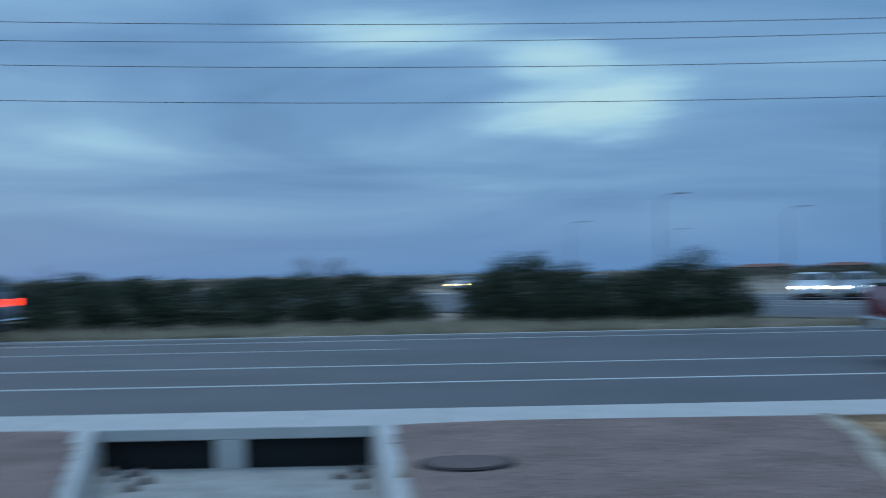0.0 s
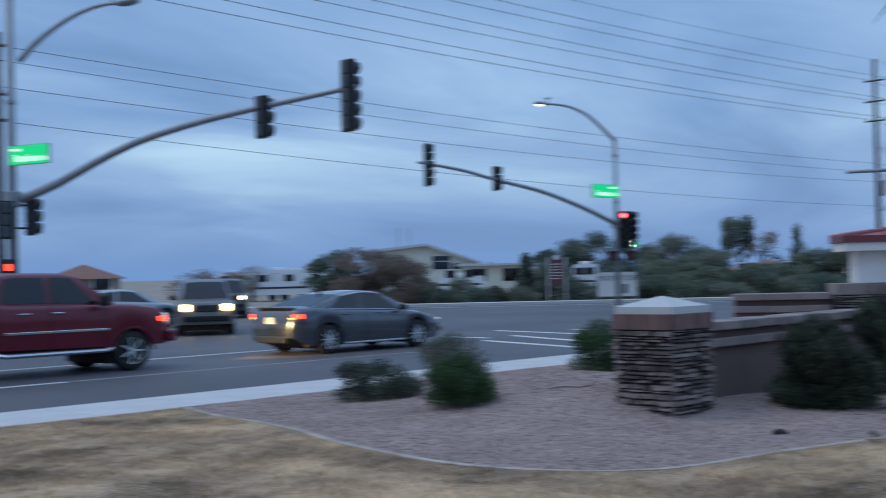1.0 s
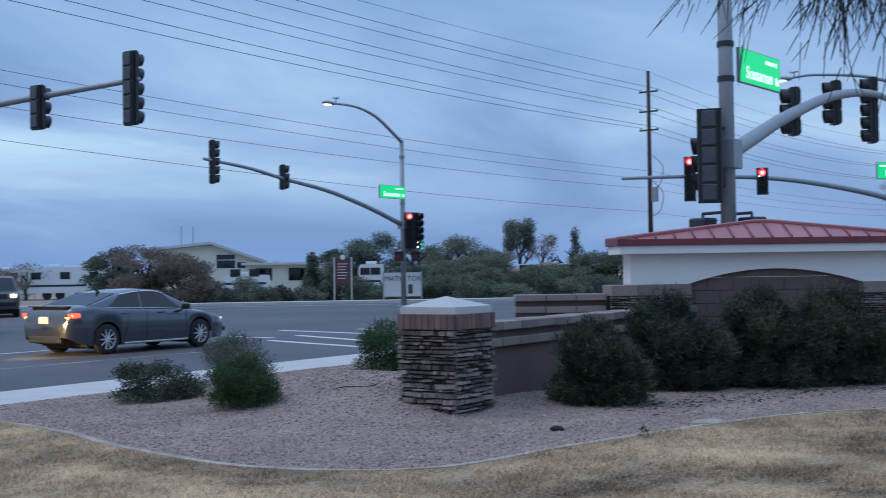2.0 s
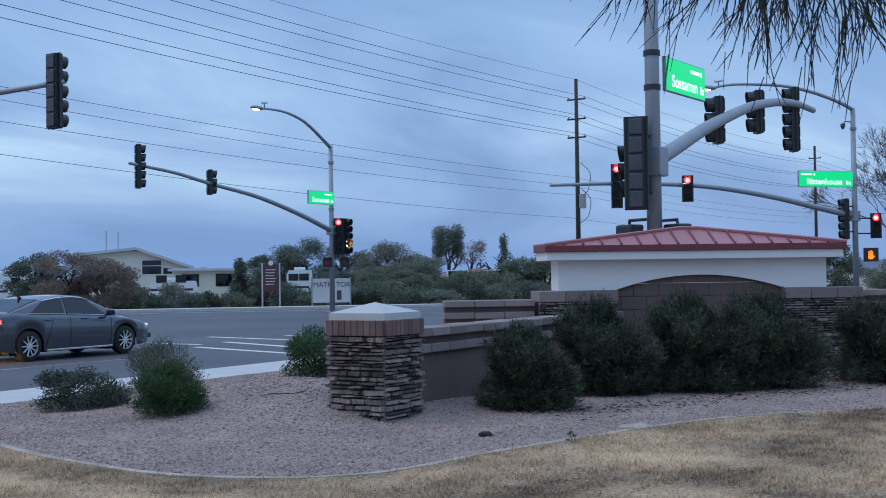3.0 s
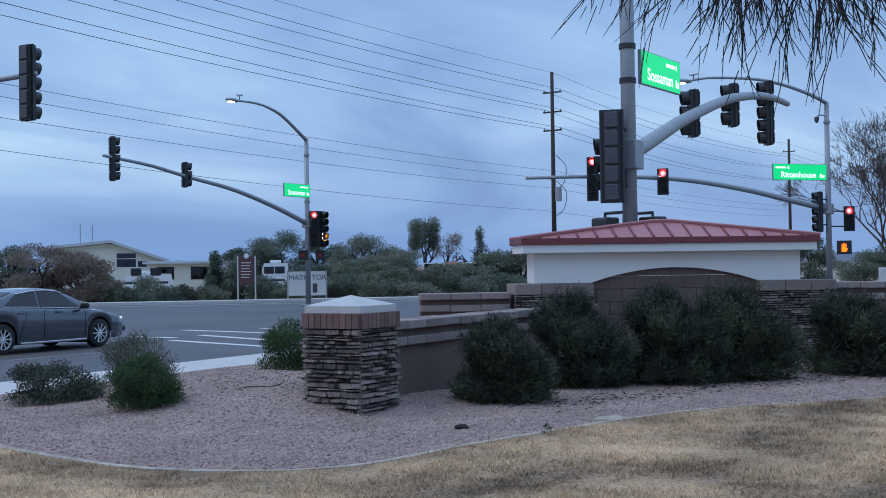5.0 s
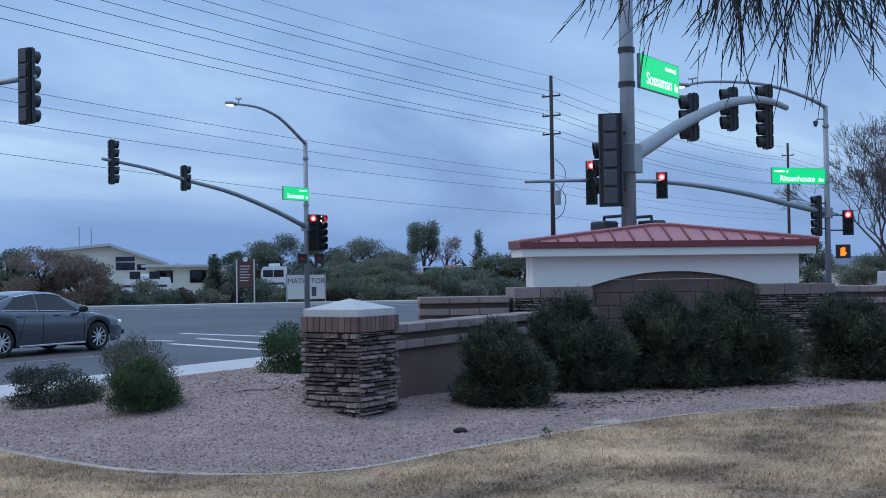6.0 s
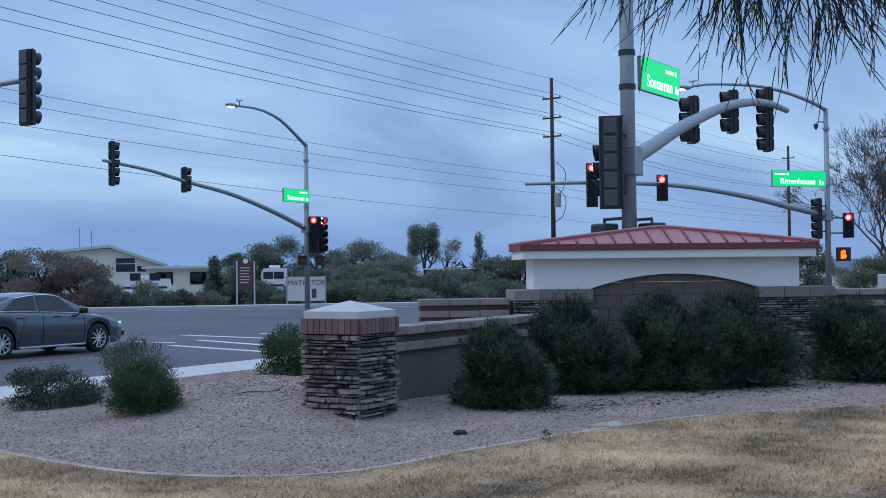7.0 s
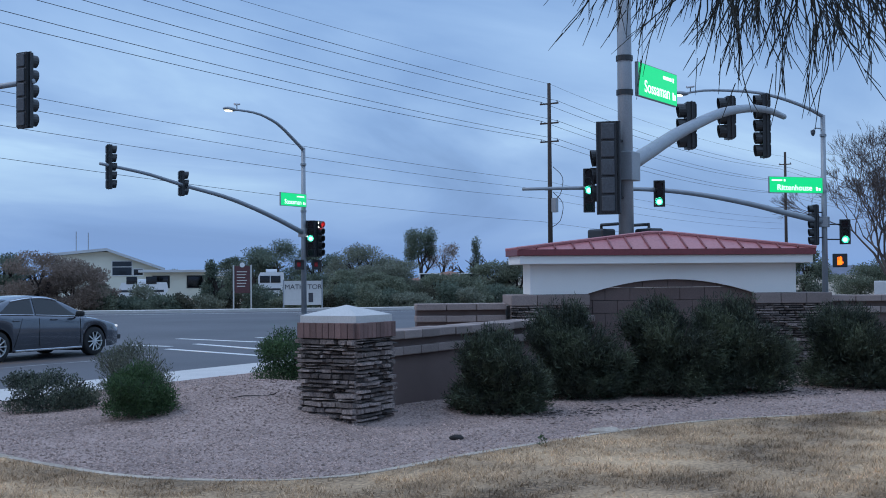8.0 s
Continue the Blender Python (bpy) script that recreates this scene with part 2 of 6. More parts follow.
M = dict(
    asphalt=material("asphalt", (0.071, 0.068, 0.072), 0.62, vary=0.35, grain=0.22, fine=120, bump=0.003, spec=0.6, coarse_part=0.55),
    line_worn=material("worn_road_paint", (0.26, 0.26, 0.262), 0.7, vary=0.5, grain=2.5, fine=40),
    line=material("road_paint", (0.72, 0.72, 0.70), 0.7, vary=0.25, grain=3, fine=90, second=(0.75, 0.75, 0.73)),
    silt_concrete=material("silt_stained_concrete", (0.36, 0.335, 0.30), 0.9, vary=0.3, grain=2.5, fine=60, bump=0.004),
    concrete=material("concrete", (0.53, 0.505, 0.475), 0.85, vary=0.14, grain=1.5, fine=70, bump=0.003),
    dirt=material("desert_soil", (0.29, 0.235, 0.18), 0.95, vary=0.3, grain=0.12, fine=2.5, bump=0.02),
    granite=material("decomposed_granite", (0.225, 0.152, 0.128), 0.95, vary=0.4, grain=1.3, fine=38, bump=0.018, second=(0.43, 0.315, 0.27), coarse_part=0.3),
    verge=material("brown_granite", (0.205, 0.130, 0.108), 0.95, vary=0.35, grain=1.2, fine=48, bump=0.012, second=(0.33, 0.225, 0.19), coarse_part=0.4),
    stones=material("gravel_stone", (0.34, 0.245, 0.208), 0.9, vary=0.25, grain=5, fine=60, island=0.5),
    lawn=material("dormant_turf", (0.25, 0.160, 0.09), 0.95, vary=0.6, grain=0.9, fine=26, bump=0.03, second=(0.60, 0.405, 0.23), coarse_part=0.55),
    blade=material("dry_grass", (0.37, 0.245, 0.145), 0.9, vary=0.55, grain=0.9, fine=5, island=0.45, second=(0.74, 0.52, 0.32), coarse_part=0.65, leafy=0.3),
    mow=material("mow_strip", (0.36, 0.295, 0.225), 0.9, vary=0.35, grain=2.2, fine=40, bump=0.004, second=(0.50, 0.42, 0.335), coarse_part=0.6),
    galv=material("galvanised_steel", (0.30, 0.32, 0.34), 0.5, metal=0.35, vary=0.1, grain=4, fine=40),
    black=material("black_plastic", (0.022, 0.024, 0.026), 0.42, vary=0.2, grain=6, fine=50),
    wire=material("wire", (0.035, 0.037, 0.042), 0.6, vary=0.1),
    wood=material("pole_wood", (0.055, 0.042, 0.036), 0.9, vary=0.25, grain=3, fine=40, bump=0.004),
    stucco=material("white_stucco", (0.77, 0.755, 0.72), 0.92, vary=0.05, grain=1.3, fine=110, bump=0.004),
    brownwall=material("brown_block", (0.135, 0.095, 0.085), 0.9, vary=0.14, grain=2.5, fine=90, bump=0.003),
    capstone=material("block_cap", (0.255, 0.20, 0.178), 0.9, vary=0.18, grain=3, fine=80, bump=0.004, island=0.22),
    brick=material("cap_brick", (0.165, 0.10, 0.088), 0.9, vary=0.18, grain=5, fine=80, bump=0.003, island=0.22),
    ledge=material("ledge_stone", (0.125, 0.098, 0.090), 0.9, vary=0.4, grain=7, fine=45, bump=0.010, island=0.7, second=(0.27, 0.215, 0.19)),
    # near-black: the shade between stones and blocks is put into this colour
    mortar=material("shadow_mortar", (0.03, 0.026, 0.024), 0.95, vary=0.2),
    cap=material("cast_cap", (0.50, 0.49, 0.47), 0.85, vary=0.1, grain=3, fine=60, bump=0.002),
    # roof is paler than its trim: the reflected sky is put into its colour
    redroof=material("sky_paled_red_roof", (0.37, 0.125, 0.13), 0.38, vary=0.1, grain=2, fine=30, metal=0.1, second=(0.44, 0.165, 0.165)),
    redtrim=material("dark_red_eave_trim", (0.185, 0.038, 0.045), 0.5, vary=0.12, grain=2, fine=30),
    leaf=material("shrub_leaf", (0.026, 0.039, 0.029), 0.75, vary=0.35, grain=1.6, fine=12, island=0.55, second=(0.105, 0.128, 0.082), coarse_part=0.6),
    leaf_dark=material("dark_leaf", (0.013, 0.022, 0.013), 0.75, vary=0.4, grain=1.4, fine=9, island=0.55, second=(0.092, 0.112, 0.060), coarse_part=0.6),
    leaf_grey=material("grey_leaf", (0.115, 0.128, 0.092), 0.8, vary=0.3, grain=2, fine=20, island=0.45, second=(0.165, 0.175, 0.125), leafy=0.35),
    leaf_brown=material("brown_leaf", (0.140, 0.112, 0.092), 0.85, vary=0.3, grain=1, fine=12, island=0.4, second=(0.20, 0.158, 0.125)),
    leaf_green=material("green_leaf", (0.040, 0.085, 0.030), 0.7, vary=0.3, grain=2, fine=20, island=0.45, second=(0.075, 0.13, 0.05), leafy=0.35),
    tree_dark=material("tree_dark_leaf", (0.115, 0.150, 0.118), 0.8, vary=0.3, grain=0.4, fine=4, island=0.35, second=(0.20, 0.245, 0.18), leafy=0.5),
    tree_green=material("tree_green_leaf", (0.155, 0.185, 0.13), 0.8, vary=0.3, grain=0.4, fine=4, island=0.35, second=(0.26, 0.285, 0.20), leafy=0.5),
    tree_grey=material("tree_grey_leaf", (0.185, 0.205, 0.155), 0.8, vary=0.3, grain=0.4, fine=4, island=0.3, second=(0.29, 0.305, 0.23), leafy=0.5),
    tree_brown=material("tree_brown_leaf", (0.235, 0.182, 0.15), 0.85, vary=0.3, grain=0.35, fine=4, island=0.3, second=(0.33, 0.262, 0.215), leafy=0.5),
    scrub=material("scrub_leaf", (0.075, 0.080, 0.058), 0.9, vary=0.3, grain=0.3, fine=3, island=0.45, second=(0.12, 0.115, 0.08), leafy=0.45),
    softlamp=material("daytime_lamp", (0.8, 0.8, 0.8), 0.2, emit=(1.0, 0.93, 0.85), power=0.45, vary=0.02),
    twig=material("bare_twig", (0.115, 0.088, 0.078), 0.95, vary=0.2, grain=2, fine=20),
    bark=material("bark", (0.045, 0.037, 0.033), 0.95, vary=0.3, grain=4, fine=40, bump=0.01),
    needle=material("dark_needle", (0.014, 0.016, 0.013), 0.8, vary=0.3, grain=3, fine=20, island=0.4),
    # lighter than the black plastic: the sky's reflection is put into this grey
    backgrey=material("sky_sheen_grey_plastic", (0.060, 0.067, 0.076), 0.42, vary=0.25, grain=5, fine=30),
    drygrass=material("straw", (0.40, 0.34, 0.24), 0.95, vary=0.3, grain=0.4, fine=5, island=0.35),
    glow_green=material("sign_face", (0.0, 0.30, 0.10), 0.4, emit=(0.0, 0.78, 0.24), power=0.75, vary=0.05),
    glow_white=material("sign_letters", (0.8, 0.8, 0.8), 0.4, emit=(0.75, 1.0, 0.85), power=1.1, vary=0.03),
    amber=material("amber_glow", (0.8, 0.3, 0.03), 0.4, emit=(1.0, 0.10, 0.0), power=2.6, vary=0.03),
    lampglow=material("luminaire_glow", (0.8, 0.8, 0.7), 0.4, emit=(1.0, 0.9, 0.62), power=2.2, vary=0.03),
    headlight=material("headlight_glow", (0.9, 0.9, 0.8), 0.3, emit=(1.0, 0.62, 0.20), power=13, vary=0.02),
    headwhite=material("white_headlight_glow", (0.9, 0.9, 0.9), 0.3, emit=(0.95, 0.97, 1.0), power=22, vary=0.02),
    taillight=material("tail_glow", (0.5, 0.01, 0.01), 0.3, emit=(1.0, 0.05, 0.02), power=4.5, vary=0.02),
    taildim=material("red_lens", (0.30, 0.01, 0.012), 0.2, vary=0.05),
    turnlight=material("amber_lens_glow", (0.8, 0.3, 0.03), 0.3, emit=(1.0, 0.42, 0.06), power=5, vary=0.02),
    tyre=material("tyre", (0.017, 0.017, 0.018), 0.85, vary=0.2),
    alloy=material("alloy", (0.66, 0.67, 0.68), 0.4, metal=0.45, vary=0.08),
    chrome=material("chrome", (0.62, 0.63, 0.65), 0.16, metal=1.0, vary=0.04),
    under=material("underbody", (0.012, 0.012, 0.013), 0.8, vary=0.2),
    greypaint=material("grey_car_paint", (0.095, 0.105, 0.125), 0.24, metal=0.85, vary=0.05, grain=2, fine=150, coat=1.0),
    redpaint=material("dark_red_car_paint", (0.125, 0.002, 0.014), 0.35, metal=0.1, vary=0.05, grain=2, fine=150, coat=0.35),
    tanpaint=material("tan_car_paint", (0.125, 0.115, 0.105), 0.4, metal=0.2, vary=0.06, coat=0.5),
    whitepaint=material("white_paint", (0.70, 0.71, 0.72), 0.4, vary=0.05, coat=0.4),
    silverpaint=material("silver_car_paint", (0.34, 0.37, 0.40), 0.36, metal=0.4, vary=0.05, coat=0.5),
    darkpaint=material("dark_car_paint", (0.03, 0.033, 0.04), 0.35, vary=0.05, coat=0.6),
    housewall=material("cream_stucco", (0.66, 0.655, 0.56), 0.9, vary=0.06, grain=0.6, fine=20),
    tanwall=material("tan_stucco", (0.30, 0.255, 0.21), 0.9, vary=0.08, grain=0.6, fine=20),
    rooftile=material("tile_roof", (0.22, 0.105, 0.075), 0.85, vary=0.2, grain=0.8, fine=9),
    paleroof=material("pale_roof", (0.47, 0.50, 0.52), 0.7, vary=0.08, grain=0.5, fine=10),
    maroon=material("maroon_board", (0.095, 0.035, 0.038), 0.6, vary=0.1),
    banner=material("banner_cloth", (0.52, 0.51, 0.49), 0.8, vary=0.06, grain=1, fine=20),
    letters=material("dark_letters", (0.05, 0.05, 0.06), 0.7, vary=0.1),
    hill=material("far_hill", (0.14, 0.155, 0.20), 1.0, vary=0.15, grain=0.004, fine=0.03),
    plate=material("licence_plate", (0.6, 0.6, 0.55), 0.5, vary=0.05),
)
M["window"] = glass_material("tinted_window", (0.4, 0.45, 0.5), through_part=0.16, sheen=1.65)
M["lens_red"] = glass_material("red_lens_glass", (1.0, 0.165, 0.18), 0.15, 0.45)
M["lens_amber"] = glass_material("amber_lens_glass", (1.0, 0.62, 0.17), 0.15, 0.45)
M["lens_green"] = glass_material("green_lens_glass", (0.20, 1.0, 0.70), 0.15, 0.45)


def bulb_material():
    """A signal lamp: hottest in the middle of its reflector, weaker towards the rim."""
    m = bpy.data.materials.new("signal_bulb")
    m.use_nodes = True
    n, l = m.node_tree.nodes, m.node_tree.links
    tc, ln, mr, em = n.new("ShaderNodeTexCoord"), n.new("ShaderNodeVectorMath"), n.new("ShaderNodeMapRange"), n.new("ShaderNodeEmission")
    ln.operation = "LENGTH"
    l.new(tc.outputs["Object"], ln.inputs[0])
    l.new(ln.outputs["Value"], mr.inputs["Value"])
    mr.interpolation_type = "SMOOTHSTEP"
    for key, value in (("From Min", 0.01), ("From Max", 0.135), ("To Min", 210.0), ("To Max", 5.0)):
        mr.inputs[key].default_value = value
    l.new(mr.outputs[0], em.inputs["Strength"])
    l.new(em.outputs[0], n["Material Output"].inputs[0])
    return m


M["bulb"] = bulb_material()


# ---- mesh helpers ----
def part(name, bm, mat, parent=None, label="", smooth=False):
    """Links a bmesh, or (verts, faces), as one mesh object under a thing or part."""
    me = bpy.data.meshes.new(name)
    if isinstance(bm, tuple):
        me.from_pydata(bm[0], [], bm[1])
    else:
        bm.normal_update()
        bm.to_mesh(me)
        bm.free()
    if smooth:
        me.polygons.foreach_set("use_smooth", [True] * len(me.polygons))
    me.materials.append(M[mat] if isinstance(mat, str) else mat)
    ob = new(name, me)
    if parent is not None:
        ob.parent = parent
    if label:
        ob["label"] = label
    return ob


def thing(name, m, label, category, group="", kind=""):
    e = new(name)
    e.empty_display_size = 0.2
    e.matrix_basis = m
    return tagged(e, label, category, group, kind)


def box(x0, x1, y0, y1, z0, z1, bevel=0.0, bm=None):
    own = bmesh.new()
    r = bmesh.ops.create_cube(own, size=1.0, matrix=Matrix.LocRotScale(((x0 + x1) / 2, (y0 + y1) / 2, (z0 + z1) / 2), None, (x1 - x0, y1 - y0, z1 - z0)))
    if bevel:
        bmesh.ops.bevel(own, geom=own.edges[:], offset=bevel, segments=2, affect="EDGES", profile=0.5)
    if bm is None:
        return own
    me = bpy.data.meshes.new("tmp")
    own.to_mesh(me)
    own.free()
    bm.from_mesh(me)
    bpy.data.meshes.remove(me)
    return bm


def tube(points, radii, sides=10, bm=None, caps=True):
    """A round tube along points, with a radius at each."""
    bm = bm or bmesh.new()
    pts = [Vector(p) for p in points]
    if not hasattr(radii, "__len__"):
        radii = [radii] * len(pts)
    rings, last = [], None
    for i, p in enumerate(pts):
        d = (pts[min(i + 1, len(pts) - 1)] - pts[max(i - 1, 0)]).normalized()
        ref = Vector((0, 0, 1)) if abs(d.z) < 0.95 else Vector((1, 0, 0))
        if last is not None:
            ref = last
        a = (ref - d * ref.dot(d)).normalized()
        last = a
        b = d.cross(a)
        rings.append([bm.verts.new(p + radii[i] * (math.cos(2 * math.pi * k / sides) * a + math.sin(2 * math.pi * k / sides) * b)) for k in range(sides)])
    for r0, r1 in zip(rings, rings[1:]):
        for k in range(sides):
            bm.faces.new((r0[k], r0[(k + 1) % sides], r1[(k + 1) % sides], r1[k]))
    if caps:
        bm.faces.new(rings[0][::-1])
        bm.faces.new(rings[-1])
    return bm


def prism(outline, z0, z1, bm=None):
    """An upright prism over a plan outline."""
    bm = bm or bmesh.new()
    lo, hi = [bm.verts.new((x, y, z0)) for x, y in outline], [bm.verts.new((x, y, z1)) for x, y in outline]
    n = len(outline)
    for i in range(n):
        bm.faces.new((lo[i], lo[(i + 1) % n], hi[(i + 1) % n], hi[i]))
    bm.faces.new(hi)
    bm.faces.new(lo[::-1])
    bmesh.ops.recalc_face_normals(bm, faces=bm.faces[:])
    return bm


def smooth_line(points, step=0.25):
    """Points along a Catmull-Rom curve through the given ones."""
    p = [Vector(q) for q in points]
    p = [2 * p[0] - p[1]] + p + [2 * p[-1] - p[-2]]
    out = []
    for i in range(1, len(p) - 2):
        n = max(2, int((p[i + 1] - p[i]).length / step))
        for k in range(n):
            t = k / n
            out.append(0.5 * (2 * p[i] + (p[i + 1] - p[i - 1]) * t + (2 * p[i - 1] - 5 * p[i] + 4 * p[i + 1] - p[i + 2]) * t * t + (3 * p[i] - p[i - 1] - 3 * p[i + 1] + p[i + 2]) * t ** 3))
    return out + [p[-2]]


def polar(az, dist, z=0.0):
    a = radians(az)
    return Vector((dist * math.sin(a), dist * math.cos(a), z))


def aim(az, el, dist):
    """The point seen at that bearing and elevation from the eye, at a horizontal distance."""
    return polar(az, dist, EYE + dist * math.tan(radians(el)))


# ---- ground ----
WING = ((-3.75, 13.0), (-0.72, 13.0))


def height(x, y):
    """Height of the natural ground."""
    # the drain's hollow before the two culvert mouths, held by its wing walls
    if 5.5 < y < 14.2 and -3.80 + 0.242 * (13 - y) < x < -0.68 + 0.085 * (13 - y):
        return -0.42
    if y > 13.1 or x > 27 + (14.0 - y) * 0.8:
        return -0.06
    z = 0.13 + 0.05 * max(0.0, min(1.0, (12.5 - y) / 4))
    z += 0.30 * math.exp(-((x - 11.2) ** 2 + (y - 8.95) ** 2) / 1.9) + 0.10 * math.exp(-((x - 13.0) ** 2 + (y - 9.3) ** 2) / 4.5)
    z -= 0.07 * math.exp(-((x - 10.9) ** 2 + (y - 6.8) ** 2) / 0.5)
    z += 0.012 * noise.noise((x * 0.9, y * 0.9, 0)) + 0.02 * noise.noise((x * 0.3, y * 0.3, 4))
    return z


def terrain():
    xs = np.concatenate([[-4000, -1500, -600, -250, -120, -60, -30, -15], np.arange(-9, -5, 0.3), np.arange(-5, 2, 0.14), np.arange(2, 27.01, 0.3), [32, 40, 60, 120, 250, 600, 1500, 4000]])
    ys = np.concatenate([[-4000, -1500, -500, -150, -60, -25, -12], np.arange(-6, 12.85, 0.3), [13.06, 13.2, 14.0, 20, 33, 40, 60, 90, 150, 250, 500, 1000, 2000, 4500]])
    verts = [(float(x), float(y), height(x, y)) for y in ys for x in xs]
    w = len(xs)
    faces = [(j * w + i, j * w + i + 1, (j + 1) * w + i + 1, (j + 1) * w + i) for j in range(len(ys) - 1) for i in range(w - 1)]
    return verts, faces


tagged(part("ground", terrain(), "dirt", smooth=True), "pale brown desert soil reaching the horizon", "ground", kind="structure")


def patch_between(left, right, n, lift):
    """A draped strip between two plan curves."""
    verts, faces = [], []
    for a, b in zip(left, right):
        for k in range(n + 1):
            p = a.lerp(b, k / n)
            verts.append((p.x, p.y, height(p.x, p.y) + lift))
    w = n + 1
    for j in range(len(left) - 1):
        for i in range(n):
            faces.append((j * w + i, j * w + i + 1, (j + 1) * w + i + 1, (j + 1) * w + i))
    return verts, faces


def resample(curve, n):
    ln = [0.0]
    for a, b in zip(curve, curve[1:]):
        ln.append(ln[-1] + (b - a).length)
    out = []
    for k in range(n + 1):
        s = ln[-1] * k / n
        i = max(0, min(len(ln) - 2, int(np.searchsorted(ln, s)) - 1))
        f = (s - ln[i]) / max(1e-6, ln[i + 1] - ln[i])
        out.append(curve[i].lerp(curve[i + 1], f))
    return out


# lawn edge on the bed side, from the pavement round towards the far side of the park
BED_EDGE = smooth_line([(8.62, 13.0, 0), (8.3, 12.0, 0), (7.9, 10.2, 0), (7.4, 8.7, 0), (7.08, 7.1, 0), (7.25, 6.05, 0), (7.78, 5.38, 0), (9.3, 5.0, 0), (10.9, 4.6, 0), (12.55, 3.95, 0), (14.15, 2.5, 0), (16.0, 0.6, 0), (18.5, -1.5, 0), (22.0, -4.5, 0)], 0.3)
PATH_EDGE = smooth_line([(4.05, 13.0, 0), (3.8, 11.0, 0), (3.52, 10.0, 0), (3.16, 8.2, 0), (2.9, 6.5, 0), (2.6, 3.0, 0), (2.3, 0.0, 0), (2.0, -4.5, 0)], 0.3)
N_EDGE = 130
bed_line, path_line = resample(BED_EDGE, N_EDGE), resample(PATH_EDGE, N_EDGE)

# granite mulch over the whole near verge, the turf in between
far_left = [Vector((-40, p.y, 0)) for p in path_line]
drain_right = [Vector((-0.60 + 0.085 * (13 - p.y), p.y, 0)) for p in path_line]
# below the apron the two banks of the drain run together
drain_left = [Vector((-3.88 + 0.242 * (13 - p.y), p.y, 0)).lerp(q, min(1, max(0, (7.9 - p.y) / 1.5))) for p, q in zip(path_line, drain_right)]
tagged(part("granite_verge", patch_between(drain_right, path_line, 30, 0.012), "verge", smooth=True), "brown decomposed granite verge", "gravel", kind="structure")
tagged(part("granite_verge", patch_between(far_left, drain_left, 60, 0.012), "verge", smooth=True), "brown decomposed granite verge beside drain", "gravel", kind="structure")
bed_out = [Vector((26.5, 13.0 - 17.5 * k / N_EDGE, 0)) for k in range(N_EDGE + 1)]
gravel_bed = tagged(part("gravel_bed", patch_between(bed_line, bed_out, 60, 0.012), "granite", smooth=True), "pinkish grey gravel planting bed", "gravel", kind="structure")
lawn = tagged(part("lawn", patch_between(path_line, bed_line, 110, 0.014), "lawn", smooth=True), "dormant straw-coloured lawn with green traces", "lawn", kind="structure")


def strip(curve, w, h):
    """A low concrete edging strip along a plan curve."""
    bm = bmesh.new()
    rows = []
    for i, p in enumerate(curve):
        d = (curve[min(i + 1, len(curve) - 1)] - curve[max(i - 1, 0)]).normalized()
        s = Vector((-d.y, d.x, 0)) * w / 2
        z = height(p.x, p.y)
        ww = 1 + 0.45 * noise.noise((p.x * 1.7, p.y * 1.7, 0))
        z += 0.012 * min(0.0, 0.4 + 2.2 * noise.noise((p.x * 0.9, p.y * 0.9, 5)))
        rows.append([bm.verts.new((q.x, q.y, z + zz)) for q, zz in ((p - s * ww, -0.05), (p - s * ww * 0.9, h), (p + s * ww * 0.9, h), (p + s * ww, -0.05))])
    for a, b in zip(rows, rows[1:]):
        for k in range(3):
            bm.faces.new((a[k], a[k + 1], b[k + 1], b[k]))
    return bm


tagged(part("lawn_edging", strip(bed_line, 0.085, 0.020), "mow"), "worn concrete mowing strip round the lawn", "edging", kind="structure")
tagged(part("path_edging", strip(path_line, 0.22, 0.035), "mow"), "worn concrete mowing strip beside granite", "edging", kind="structure")

# ---- road: a main road crossed by a slanting one ----
U = Vector((0.66, -0.75, 0)).normalized()
FAR = Vector((48.6, 42.2, 0))
NEAR = Vector((25.5, 14.55, 0))
LEFT = Vector((19.5, 33.8, 0))
f0, f1 = FAR - U * 260, FAR + U * 160
road_outline = [(-400, 14.55), (NEAR.x - 4, 14.55), (NEAR.x - 1, 13.9), ((NEAR + U * 4).x, (NEAR + U * 4).y), ((NEAR + U * 160).x, (NEAR + U * 160).y), (f1.x, f1.y), (f0.x, f0.y), ((LEFT - U * 240).x, (LEFT - U * 240).y), ((LEFT - U * 3).x, (LEFT - U * 3).y), (LEFT.x - 3, LEFT.y), (-400, LEFT.y)]
tagged(part("road", prism(road_outline, -0.3, 0.0), "asphalt"), "worn grey asphalt crossing", "road", kind="structure")


def stroke(a, b, w, name="lane_line", label="white painted road line", mat="line"):
    a, b = Vector((*a, 0)), Vector((*b, 0))
    d = (b - a).normalized()
    s = Vector((-d.y, d.x, 0)) * w / 2
    bm = prism([(q.x, q.y) for q in (a - s, b - s, b + s, a + s)], -0.01, 0.005)
    return tagged(part(name, bm, mat), label, "road marking", "road markings", "structure")


stroke((-300, 19.45), (10.5, 19.45), 0.14)
stroke((10.5, 19.45), (17.6, 19.45), 0.11, label="worn white painted road line", mat="line_worn")
stroke((-300, 23.25), (20.5, 23.25), 0.14)
stroke((-300, 32.2), (14.5, 32.2), 0.12)
stroke((-12, 28.3), (-1, 28.3), 0.10)
stroke((17.6, 19.45), (20.6, 19.2), 0.11, label="worn white painted road line", mat="line_worn")
for a, b in (((23.9, 23.2), (23.8, 21.6)), ((27.0, 24.2), (26.3, 20.2)), ((25.0, 21.8), (23.7, 18.4)), ((28.4, 22.4), (28.0, 20.0)), ((22.9, 20.9), (21.7, 16.9))):
    stroke(a, b, 0.22, "crossing_line", "worn white pedestrian crossing line")
